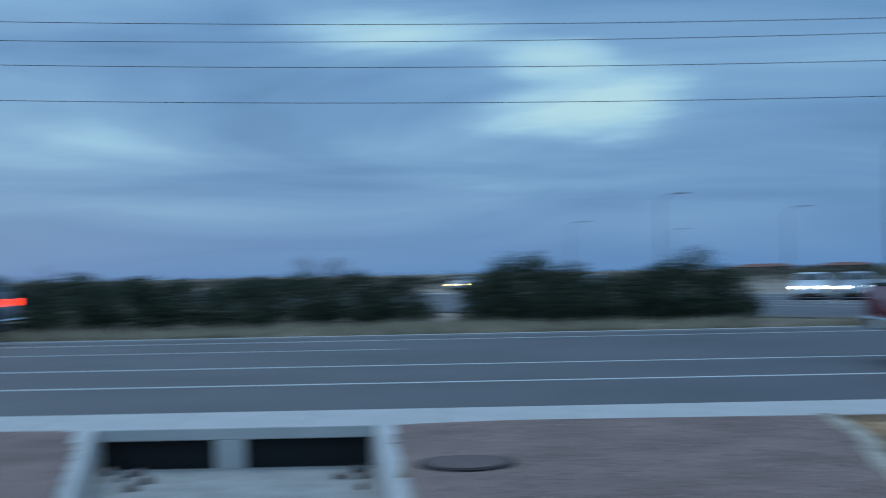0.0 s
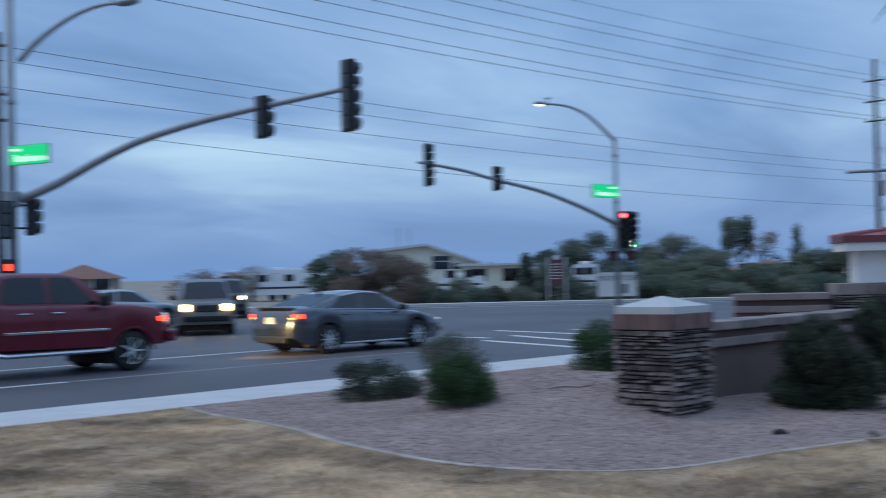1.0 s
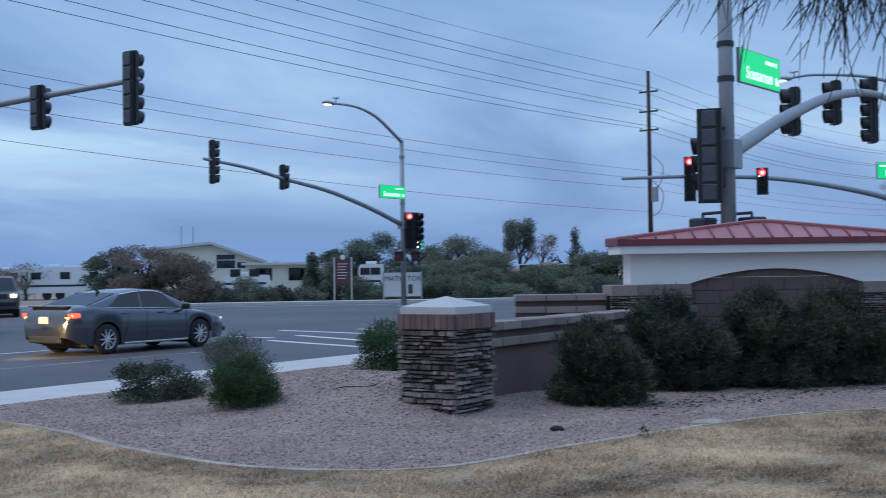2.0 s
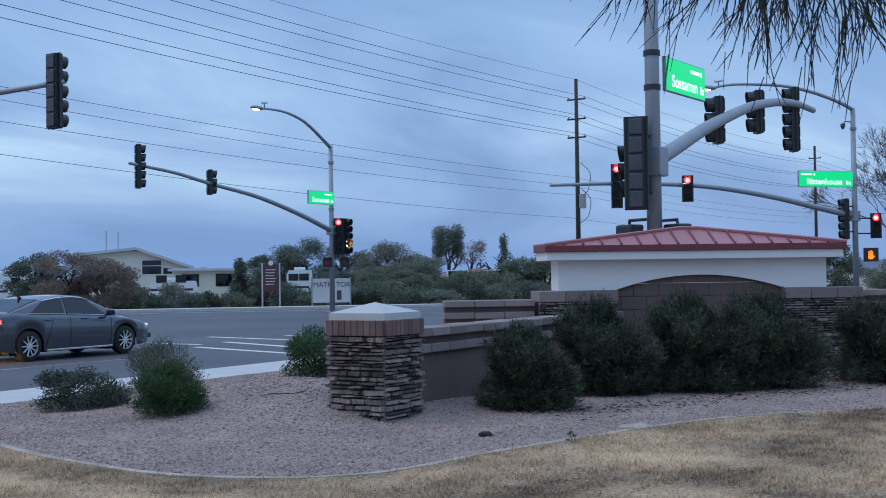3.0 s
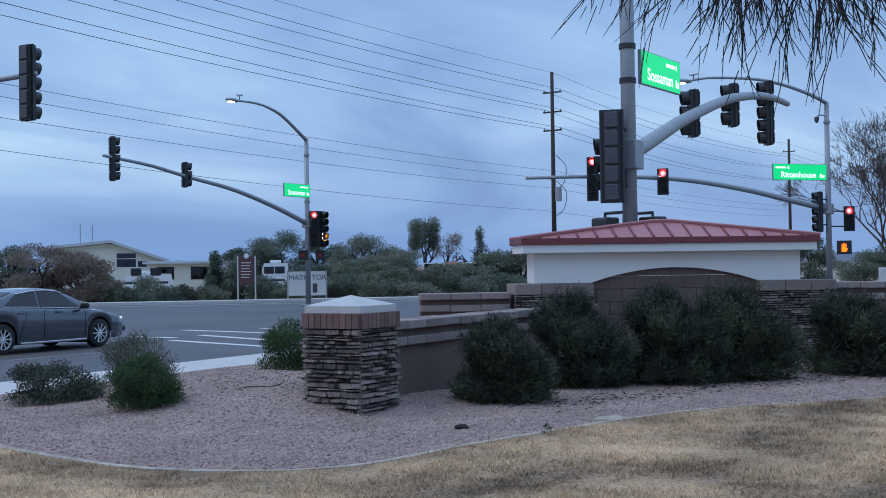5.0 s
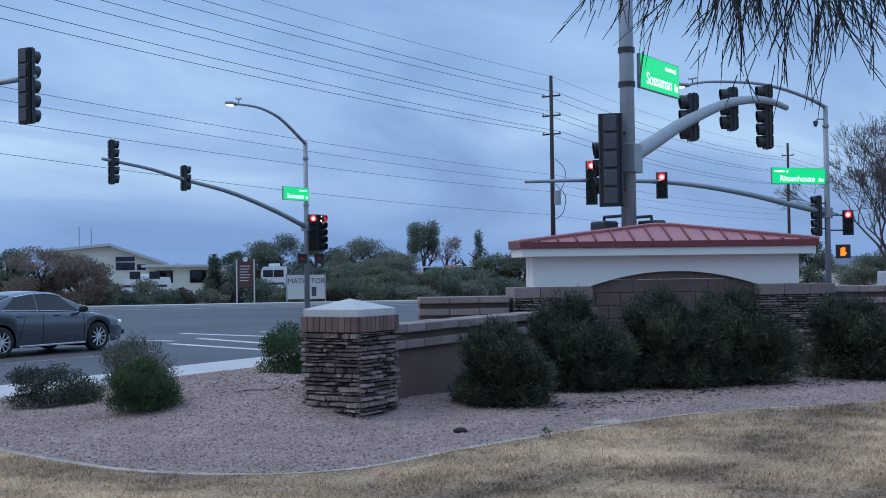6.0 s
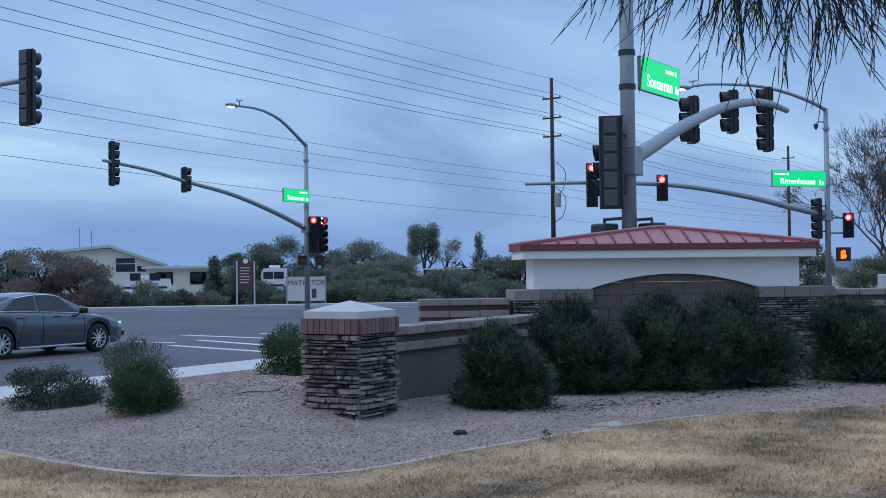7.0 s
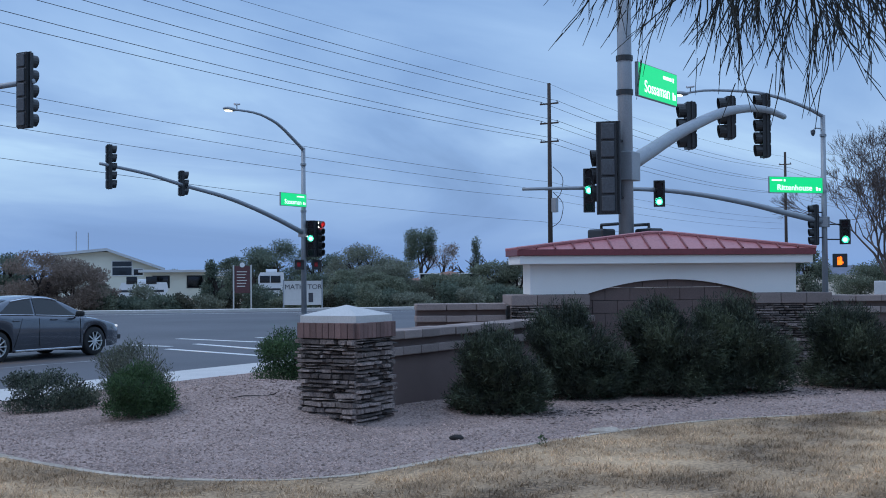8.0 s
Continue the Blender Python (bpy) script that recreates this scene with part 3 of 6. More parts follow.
side = Vector((U.y, -U.x, 0))
if side.dot(Vector((-1, -1, 0))) < 0:
    side = -side
for off, k0, k1 in ((2.3, -60, 60),):
    a, b = FAR + side * off + U * k0, FAR + side * off + U * k1
    stroke((a.x, a.y), (b.x, b.y), 0.14)
for off, k0, k1 in ((9.5, -50, -14), (13.2, -50, -14), (17.0, -50, -16)):
    a, b = FAR + side * off + U * k0, FAR + side * off + U * k1
    stroke((a.x, a.y), (b.x, b.y), 0.14)

# pavement along the near side, in slabs with joints
pavement = tagged(new("pavement"), "pale concrete pavement with joints", "pavement", kind="structure")
slab = box(0.004, 1.496, 13.02, 14.55, -0.35, 0.13, 0.012)
slab_mesh = part("slab", slab, "concrete", pavement).data
scene.collection.objects[-1].location.x = -45.0
for i in range(1, 44):
    ob = new("slab", slab_mesh)
    ob.parent = pavement
    ob.location = (-45.0 + 1.5 * i, 0, 0)
for k in range(2):
    ob = new("slab", slab_mesh)
    ob.parent = pavement
    ob.location = (21.0 + 1.5 * k, 0, 0)


def kerb_run(name, a, b, w, z):
    d = (b - a).normalized()
    s = Vector((-d.y, d.x, 0)) * w
    return tagged(part(name, prism([(q.x, q.y) for q in (a, b, b + s, a + s)], -0.3, z), "concrete"), "pale concrete kerb and gutter", "kerb", kind="structure")


kerb_run("far_kerb", f0, f1, 1.5, 0.14)
kerb_run("road_kerb", Vector((-400, LEFT.y + 0.0, 0)), Vector((LEFT.x - 3, LEFT.y, 0)), 0.3, 0.05)


# ---- culvert under the pavement ----
def culvert():
    t = thing("culvert", pose(0, 0, 0), "concrete drain culvert with two dark mouths under the pavement", "culvert")
    part("headwall", box(-4.05, -0.42, 12.88, 13.02, 0.02, 0.145, 0.01), "concrete", t)
    for x0, x1 in ((-4.05, -3.68), (-2.45, -2.14), (-0.80, -0.42)):
        part("pier", box(x0, x1, 12.88, 13.02, -0.36, 0.02, 0.01), "concrete", t)
    # black sheets close both openings; the shade inside is put into their colour
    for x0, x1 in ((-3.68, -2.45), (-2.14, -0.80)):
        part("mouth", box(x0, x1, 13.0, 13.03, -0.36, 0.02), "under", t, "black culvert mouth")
    part("apron", prism([(-3.76, 12.9), (-0.72, 12.9), (-0.30, 7.9), (-2.54, 7.9)], -0.5, -0.28), "silt_concrete", t, "silt-stained concrete apron")
    rng = random.Random(4)
    for i in range(16):
        y = rng.uniform(11.4, 12.7)
        x = -1.0 + 0.085 * (13 - y) + rng.gauss(0, 0.1) if i % 2 else -3.4 + 0.242 * (13 - y) + rng.gauss(0, 0.1)
        b = bmesh.new()
        bmesh.ops.create_icosphere(b, subdivisions=1, radius=rng.uniform(0.03, 0.08), matrix=Matrix.Translation((x, y, -0.26)))
        part("cobble", b, "ledge", t)
    for x0, s in ((-3.72, -1), (-0.76, 1)):
        bm = bmesh.new()
        a, b = Vector((x0, 12.9, 0)), Vector((x0 + (1.21 if s < 0 else 0.42), 7.9, 0))
        o = Vector((s * 0.21, 0.03, 0))
        vs = [bm.verts.new(v) for v in (a + Vector((0, 0, -0.4)), a + o + Vector((0, 0, -0.4)), b + o + Vector((0, 0, -0.4)), b + Vector((0, 0, -0.4)), a + Vector((0, 0, 0.16)), a + o + Vector((0, 0, 0.16)), b + o + Vector((0, 0, 0.12)), b + Vector((0, 0, 0.12)))]
        for q in ((0, 1, 2, 3), (4, 5, 6, 7), (0, 1, 5, 4), (1, 2, 6, 5), (2, 3, 7, 6), (3, 0, 4, 7)):
            bm.faces.new([vs[i] for i in q])
        bmesh.ops.recalc_face_normals(bm, faces=bm.faces[:])
        part("wing_wall", bm, "concrete", t)
    return t


culvert()
cover = thing("manhole_cover", pose(0.16, 9.95, height(0.16, 9.95) + 0.012), "dark round iron cover in the granite", "manhole cover")
part("ring", tube([(0, 0, -0.05), (0, 0, 0.015)], 0.40, 28), "mortar", cover)
part("lid", tube([(0, 0, 0.0), (0, 0, 0.022)], 0.34, 28), "brownwall", cover)


# ---- entrance monument wall ----
WALL_A, WALL_B = Vector((16.13, 9.65, 0)), Vector((16.13 + 0.588 * 10, 9.65 - 0.809 * 10, 0))
WD = (WALL_B - WALL_A).normalized()
WANG = math.degrees(math.atan2(WD.y, WD.x))


def wall_u(az, front=0.31):
    """Distance along the wall's front at which a bearing from the eye meets it."""
    a = radians(az)
    s, c = math.sin(a), math.cos(a)
    p = WALL_A + front * Vector((WD.y, -WD.x, 0))
    return (p.y * s - p.x * c) / (WD.x * c - WD.y * s)


MON = pose(WALL_A.x, WALL_A.y, 0, 0, 0, WANG)


def capped_wall(t, u0, u1, top, thick, rng, z0=-0.1):
    """Block wall in t's space along x: body, two projecting bands and a cap of separate blocks."""
    part("wall_body", box(u0 + 0.01, u1 - 0.01, -thick / 2, thick / 2, z0, top - 0.09), "brownwall", t)
    n = max(1, round((u1 - u0) / 0.41))
    w = (u1 - u0) / n
    for zz, h, o in ((top - 0.10, 0.10, 0.085), (top - 0.285, 0.10, 0.065)):
        for i in range(n):
            d = rng.uniform(-0.006, 0.006)
            part("cap_block", box(u0 + i * w + 0.004, u0 + (i + 1) * w - 0.004, -thick / 2 - o + d, thick / 2 + o + d, zz + d * 0.5, zz + h + d * 0.5, 0.012), "capstone", t)


def stone_face(t, origin, along, normal, length, z0, z1, rng, course=0.055):
    """Stacked ledge stones over one face."""
    z = z0
    along, normal = Vector(along), Vector(normal)
    while z < z1 - 0.015:
        h = min(rng.choice((0.028, 0.036, 0.042, 0.050, 0.066)), z1 - z)
        x = 0.0
        while x < length - 0.01:
            w = min(rng.choice((0.06, 0.10, 0.15, 0.21, 0.29)) * rng.uniform(0.8, 1.2), length - x)
            if length - x - w < 0.06:
                w = length - x
            d = rng.uniform(0.004, 0.078)
            a = origin + along * (x + 0.003)
            c = a + along * (w - 0.006)
            bm = bmesh.new()
            i0, i1 = -normal * 0.03, normal * d
            j = rng.uniform(-0.018, 0.018)
            q0, q1, q2, q3 = [rng.uniform(0.001, 0.017) for _ in range(4)]
            vs = [bm.verts.new(p + Vector((0, 0, zz))) for p, zz in ((a + i0, z), (c + i0, z), (c + i0, z + h - 0.004), (a + i0, z + h - 0.004), (a + i1 + along * q0, z + q1), (c + i1 - along * q2 + normal * j, z + q3), (c + i1 - along * q3 + normal * j, z + h - 0.004 - q0), (a + i1 + along * q1, z + h - 0.004 - q2))]
            for q in ((4, 5, 6, 7), (0, 1, 5, 4), (1, 2, 6, 5), (2, 3, 7, 6), (3, 0, 4, 7)):
                bm.faces.new([vs[k] for k in q])
            bmesh.ops.recalc_face_normals(bm, faces=bm.faces[:])
            part("stone", bm, "ledge", t)
            x += w
        z += h


def gate_pillar():
    rng = random.Random(5)
    x0, x1, y0, y1 = 10.64, 11.36, 7.09, 7.81
    t = thing("stone_pillar", pose(x0, y0, 0.0), "stacked ledge stone pillar with brick band and pale cap", "pillar")
    s = x1 - x0
    part("core", box(0.02, s - 0.02, 0.02, s - 0.02, 0.0, 1.13), "mortar", t)
    core = [Vector((0, 0, 0)), Vector((s, 0, 0)), Vector((s, s, 0)), Vector((0, s, 0))]
    for k in range(4):
        a, b = core[k], core[(k + 1) % 4]
        al = (b - a).normalized()
        stone_face(t, a, al, Vector((al.y, -al.x, 0)), s, 0.06, 1.09, rng)
        n = 9
        for i in range(n):
            w = s / n
            c = a + al * (i * w)
            bm = box(0.003, w - 0.003, -0.045 - rng.uniform(0, 0.004), 0.05, 1.09, 1.255, 0.006)
            bm.transform(Matrix.Translation(c) @ Matrix.Rotation(math.atan2(al.y, al.x), 4, "Z"))
            part("brick", bm, "brick", t)
    bm = bmesh.new()
    o = -0.0
    lo = [bm.verts.new((x, y, 1.255)) for x, y in ((o, o), (s - o, o), (s - o, s - o), (o, s - o))]
    hi = [bm.verts.new((v.co.x, v.co.y, 1.33)) for v in lo]
    tip = bm.verts.new((s / 2, s / 2, 1.44))
    for k in range(4):
        bm.faces.new((lo[k], lo[(k + 1) % 4], hi[(k + 1) % 4], hi[k]))
        bm.faces.new((hi[k], hi[(k + 1) % 4], tip))
    bm.faces.new(lo[::-1])
    part("cap", bm, "cap", t, "pale cast concrete pyramid cap")
    return t


gate_pillar()
rng_wall = random.Random(9)
low_wall = thing("low_wall", pose(11.40, 7.41, 0), "low brown block wall with projecting caps", "wall", kind="structure")
capped_wall(low_wall, 0.02, 6.1, 1.13, 0.22, rng_wall)
low_wall.children[0].name = "wall_body"

UL, UR = wall_u(64.55), wall_u(76.65)
side_wall = thing("side_wall", MON, "brown block boundary wall with projecting caps", "wall", kind="structure")
capped_wall(side_wall, 0.0, UL - 0.35, 1.325, 0.24, rng_wall)
side_wall_far = thing("end_wall", MON, "brown block boundary wall with projecting caps", "wall", kind="structure")
capped_wall(side_wall_far, UR + 0.62, UR + 6.5, 1.40, 0.24, rng_wall)


def monument():
    """Roofed entrance monument; its front faces local -y... towards the lawn."""
    t = thing("entrance_monument", MON, "white stucco entrance monument with red standing-seam metal roof", "monument")
    f = 1  # the lawn lies at local -y * f
    u0, u1, d = UL, UR, 0.62
    mid = (u0 + u1) / 2
    zl, ze = 1.455, 1.94
    ua, ub = wall_u(67.2), wall_u(74.8)
    # stucco panel with an arched recess: columns of quads above the arch line
    def arch(u):
        if u <= ua or u >= ub:
            return zl
        k = (2 * (u - ua) / (ub - ua) - 1)
        return zl + 0.22 * (1 - k * k)
    bm = bmesh.new()
    n = 60
    us = sorted({u0, ua, ub, u1, *[u0 + (u1 - u0) * i / n for i in range(n + 1)]})
    rows = []
    for u in us:
        z = arch(u)
        rows.append([bm.verts.new(v) for v in ((u, -d / 2, z), (u, -d / 2, ze), (u, d / 2, ze), (u, d / 2, z))])
    for a, b in zip(rows, rows[1:]):
        for k in range(4):
            bm.faces.new((a[k], a[(k + 1) % 4], b[(k + 1) % 4], b[k]))
    bm.faces.new(rows[0])
    bm.faces.new(rows[-1][::-1])
    bmesh.ops.recalc_face_normals(bm, faces=bm.faces[:])
    part("stucco_panel", bm, "stucco", t)
    # recessed brown block infill, block by block
    bw, bh = 0.40, 0.20
    k = 0
    z = -0.05
    while z < zl + 0.24:
        u = ua - 0.3 - (bw / 2 if k % 2 else 0)
        while u < ub + 0.3:
            part("block", box(u + 0.003, u + bw - 0.003, -d / 2 + 0.07, -d / 2 + 0.2, z + 0.003, z + bh - 0.003, 0.004), "brownwall", t)
            u += bw
        z += bh
        k += 1
    # dark backing, coloured as shade, shows in the joints between blocks
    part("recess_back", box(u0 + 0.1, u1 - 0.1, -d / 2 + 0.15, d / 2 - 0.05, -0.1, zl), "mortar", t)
    # stone piers under both ends, capped in brown blocks
    rng = random.Random(3)
    for a, b in ((u0 - 0.32, ua + 0.02), (ub - 0.02, u1 + 0.55)):
        part("pier_core", box(a + 0.02, b - 0.02, -d / 2 - 0.04, d / 2, -0.1, zl - 0.18), "mortar", t)
        stone_face(t, Vector((a, -d / 2 - 0.05, 0)), Vector((1, 0, 0)), Vector((0, -1, 0)), b - a, 0.1, zl - 0.17, rng)
        m = max(2, round((b - a) / 0.42))
        w = (b - a) / m
        for i in range(m):
            part("pier_cap", box(a + i * w + 0.003, a + (i + 1) * w - 0.003, -d / 2 - 0.11, d / 2 + 0.1, zl - 0.17, zl - 0.005, 0.01), "capstone", t)
    # fascia and hipped metal roof with seams
    o = 0.24
    part("fascia", box(u0 - o + 0.04, u1 + o - 0.04, -d / 2 - o + 0.04, d / 2 + o - 0.04, ze - 0.02, ze + 0.11, 0.006), "stucco", t, "white eaves board")
    part("eave_trim", box(u0 - o, u1 + o, -d / 2 - o, d / 2 + o, ze + 0.11, ze + 0.205, 0.006), "redtrim", t)
    zr0, zr1 = ze + 0.205, ze + 0.46
    bm = bmesh.new()
    a, b, c, e = [bm.verts.new(v) for v in ((u0 - o, -d / 2 - o, zr0), (u1 + o, -d / 2 - o, zr0), (u1 + o, d / 2 + o, zr0), (u0 - o, d / 2 + o, zr0))]
    r0, r1 = bm.verts.new((mid - 0.15, 0, zr1)), bm.verts.new((mid + 0.15, 0, zr1))
    for q in ((a, b, r1, r0), (b, c, r1), (c, e, r0, r1), (e, a, r0)):
        bm.faces.new(q)
    part("roof", bm, "redroof", t)
    ridge = [Vector((mid - 0.15, 0, zr1)), Vector((mid + 0.15, 0, zr1))]
    front = [Vector((u0 - o, -d / 2 - o, zr0)), Vector((u1 + o, -d / 2 - o, zr0))]
    m = 16
    for i in range(1, m):
        p = front[0].lerp(front[1], i / m)
        q = Vector((mid - 0.15 + 0.3 * i / m, 0, zr1))
        # seams run straight up the slope until they meet the hip
        f_up = 1.0
        if p.x < mid - 0.15:
            f_up = (p.x - front[0].x) / (mid - 0.15 - front[0].x)
        elif p.x > mid + 0.15:
            f_up = (front[1].x - p.x) / (front[1].x - mid - 0.15)
        top = Vector((p.x, front[0].y * (1 - f_up), zr0 + (zr1 - zr0) * f_up))
        part("seam", tube([p + Vector((0, 0, 0.012)), top + Vector((0, 0, 0.012))], 0.016, 5), "redtrim", t)
    for p, q in ((front[0], ridge[0]), (front[1], ridge[1]), (ridge[0], ridge[1]), (Vector((u0 - o, d / 2 + o, zr0)), ridge[0]), (Vector((u1 + o, d / 2 + o, zr0)), ridge[1])):
        part("hip_cap", tube([p + Vector((0, 0, 0.012)), q + Vector((0, 0, 0.012))], 0.03, 6), "redroof", t)
    return t


monument()


# ---- signals, poles and wires ----
PITCH = 0.335
signal_rows = []  # (bulb, rows) for motions()


def signal_head(at, facing, sections, lit=None, group="traffic signals", label="", colours=None, pole=None):
    """A vertical signal head whose front looks towards the bearing `facing`; `at` is its middle. One bulb glows behind the tinted lenses."""
    label = label or f"black {('three', 'four', 'five')[sections - 3]}-section traffic signal head with visors"
    t = thing("traffic_signal", Matrix.Translation(at) @ Matrix.Rotation(radians(180 - facing), 4, "Z"), label, "traffic light", group)
    h = PITCH * sections
    part("backplate", box(-0.225, 0.225, 0.05, 0.065, -h / 2 - 0.03, h / 2 + 0.03), "black", t)
    for x in (-0.215, 0.215):
        part("edge_strip", box(x - 0.012, x + 0.012, 0.066, 0.074, -h / 2, h / 2), "backgrey", t)
    housing = bmesh.new()
    centres = [h / 2 - PITCH * (i + 0.5) for i in range(sections)]
    # open-fronted chambers so that the bulb shows through the lens
    for x0, x1, y0, y1 in ((-0.17, -0.155, -0.05, 0.15), (0.155, 0.17, -0.05, 0.15), (-0.17, 0.17, 0.125, 0.15)):
        box(x0, x1, y0, y1, -h / 2, h / 2, bm=housing)
    for i in range(sections + 1):
        z = h / 2 - PITCH * i
        box(-0.165, 0.165, -0.05, 0.14, z - 0.018, z + 0.018, bm=housing)
    part("housing", housing, "black", t)
    for c in centres:
        part("back_cover", box(-0.125, 0.125, 0.15, 0.185, c - 0.15, c + 0.15, 0.02), "backgrey", t)
    colours = colours or ("red", "amber", "green", "amber", "green")[:sections]
    for c, col in zip(centres, colours):
        lens = bmesh.new()
        bmesh.ops.create_cone(lens, cap_ends=True, segments=20, radius1=0.15, radius2=0.15, depth=0.012, matrix=Matrix.Translation((0, -0.04, c)) @ Matrix.Rotation(radians(90), 4, "X"))
        part("lens", lens, "lens_" + col, t, col + " lens")
        visor = bmesh.new()
        ring = []
        for k in range(15):
            a = radians(-60 + 300 * k / 14)
            ln = 0.20 - 0.05 * (1 - math.sin(a)) / 2
            ring.append([visor.verts.new((r * math.cos(a), y, c + r * math.sin(a))) for r, y in ((0.162, -0.045), (0.165, -0.045 - ln), (0.156, -0.045 - ln), (0.153, -0.045))])
        for r0, r1 in zip(ring, ring[1:]):
            for k in range(3):
                visor.faces.new((r0[k], r0[k + 1], r1[k + 1], r1[k]))
        part("visor", visor, "black", t)
    if pole:
        to = t.matrix_basis.inverted() @ Vector((*pole, at[2]))
        for z in (-h * 0.32, h * 0.32):
            part("bracket", tube([(0, 0.15, z), (to.x, to.y, z)], 0.03, 8), "black", t)
    if lit:
        b = bmesh.new()
        bmesh.ops.create_cone(b, cap_ends=True, segments=18, radius1=0.125, radius2=0.125, depth=0.02, matrix=Matrix.Rotation(radians(90), 4, "X"))
        bulb = part("bulb", b, "bulb", t)
        bulb.location = (0, 0.03, centres[lit[0][1]])
        signal_rows.append((bulb, [(s, pose(0, 0.03, centres[i])) for s, i in lit]))
    return t


STAY_RED_3 = [(0.0, 0), (7.4, 0), (7.44, 2), (8.0, 2)]


def lettered_sign(m, length, tall, text, bars):
    """An illuminated street-name box; local x runs along it, its face looks to -y."""
    t = thing("street_sign", m, "glowing green illuminated street name sign with white letters", "street sign", "street signs")
    part("cabinet", box(0, length, -0.035, 0.035, 0, tall, 0.01), "galv", t)
    for s in (-1, 1):
        part("face", box(0.03, length - 0.03, min(s * 0.034, s * 0.04), max(s * 0.034, s * 0.04), 0.018, tall - 0.018), "glow_green", t, "glowing green face")
    cu = bpy.data.curves.new("letters", "FONT")
    cu.body, cu.size, cu.align_x, cu.offset, cu.extrude = text, tall * 0.50, "CENTER", 0.004, 0.001
    tmp = bpy.data.objects.new("letters", cu)
    scene.collection.objects.link(tmp)
    dg = bpy.context.evaluated_depsgraph_get()
    me = bpy.data.meshes.new_from_object(tmp.evaluated_get(dg))
    wide = max(v.co.x for v in me.vertices) - min(v.co.x for v in me.vertices)
    bpy.data.objects.remove(tmp)
    me.transform(Matrix.Translation((length * 0.47, -0.043, tall * 0.17)) @ Matrix.Diagonal((length * 0.64 / wide, 1, 1, 1)) @ Matrix.Rotation(radians(90), 4, "X"))
    me.materials.clear()
    me.materials.append(M["glow_white"])
    ob = new("letters", me)
    ob.parent = t
    a0, a1 = bars
    part("number_bar", box(length * a0, length * a1, -0.044, -0.040, tall * 0.72, tall * 0.82), "glow_white", t)
    part("number_bar", box(length * (a1 + 0.03), length * (a1 + 0.06), -0.044, -0.040, tall * 0.70, tall * 0.84), "glow_white", t)
    for x in (0.865, 0.915):
        part("small_letters", box(length * x, length * (x + 0.035), -0.044, -0.040, tall * 0.17, tall * (0.40 if x < 0.9 else 0.34)), "glow_white", t)
    return t


def sign_between(a, b, tall, text, bars=(0.62, 0.84)):
    """A sign from plan point a to b (left to right as seen by a reader), its bottom at a's height."""
    a, b = Vector(a), Vector(b)
    d = b - a
    return lettered_sign(Matrix.Translation(a) @ Matrix.Rotation(math.atan2(d.y, d.x), 4, "Z"), Vector((d.x, d.y)).length, tall, text, bars)


def signal_pole(base, top, r0, r1, mast, mast_r, arm=None, label="galvanised steel signal pole with curved mast arm", lamp=True, bands=()):
    t = thing("signal_pole", Matrix.Translation(base), label, "signal pole", "signal poles")
    inv = Matrix.Translation(-Vector(base))
    part("shaft", tube([(0, 0, -0.1), (0, 0, top)], [r0, r1], 14), "galv", t, smooth=True)
    part("base_plate", box(-r0 * 2, r0 * 2, -r0 * 2, r0 * 2, 0, 0.05, 0.01), "galv", t)
    pts = [inv @ q for q in smooth_line(mast, 0.6)]
    n = len(pts)
    part("mast_arm", tube(pts, [mast_r[0] + (mast_r[1] - mast_r[0]) * i / (n - 1) for i in range(n)], 12), "galv", t, smooth=True)
    root = pts[0]
    part("flange", box(-r0 * 1.45, r0 * 1.45, -r0 * 1.45, r0 * 1.45, root.z - mast_r[0] * 1.7, root.z + mast_r[0] * 1.7, 0.015), "galv", t)
    for z in bands or (top * 0.62, top * 0.9):
        part("band", tube([(0, 0, z - 0.05), (0, 0, z + 0.05)], r0 * 1.08, 14), "black" if bands else "galv", t)
    if arm:
        ap = [inv @ q for q in smooth_line(arm, 0.4)]
        part("lamp_arm", tube(ap, [0.085 - 0.04 * i / (len(ap) - 1) for i in range(len(ap))], 10), "galv", t, smooth=True)
        d = (ap[-1] - ap[-3]).normalized()
        d.z *= 0.3
        d.normalize()
        tip = ap[-1]
        head = bmesh.new()
        bmesh.ops.create_uvsphere(head, u_segments=16, v_segments=10, radius=1.0, matrix=Matrix.Translation(tip + d * 0.25) @ Matrix.Rotation(math.atan2(d.y, d.x), 4, "Z") @ Matrix.Diagonal((0.42, 0.17, 0.10, 1)))
        lum = part("luminaire", head, "galv", t, smooth=True)
        if lamp:
            glow = bmesh.new()
            bmesh.ops.create_uvsphere(glow, u_segments=14, v_segments=8, radius=1.0, matrix=Matrix.Translation(tip + d * 0.33 + Vector((0, 0, -0.07))) @ Matrix.Rotation(math.atan2(d.y, d.x), 4, "Z") @ Matrix.Diagonal((0.24, 0.13, 0.06, 1)))
            part("lamp_lens", glow, "lampglow", lum, "lit lamp lens")
        cell = tube([tip - d * 0.25 + Vector((0, 0, 0.05)), tip - d * 0.25 + Vector((0, 0, 0.28))], 0.02, 6)
        part("camera_bracket", cell, "black", t)
        part("detector_camera", tube([tip - d * 0.42 + Vector((0, 0, 0.30)), tip - d * 0.08 + Vector((0, 0, 0.25))], 0.055, 8), "alloy", t)
    return t


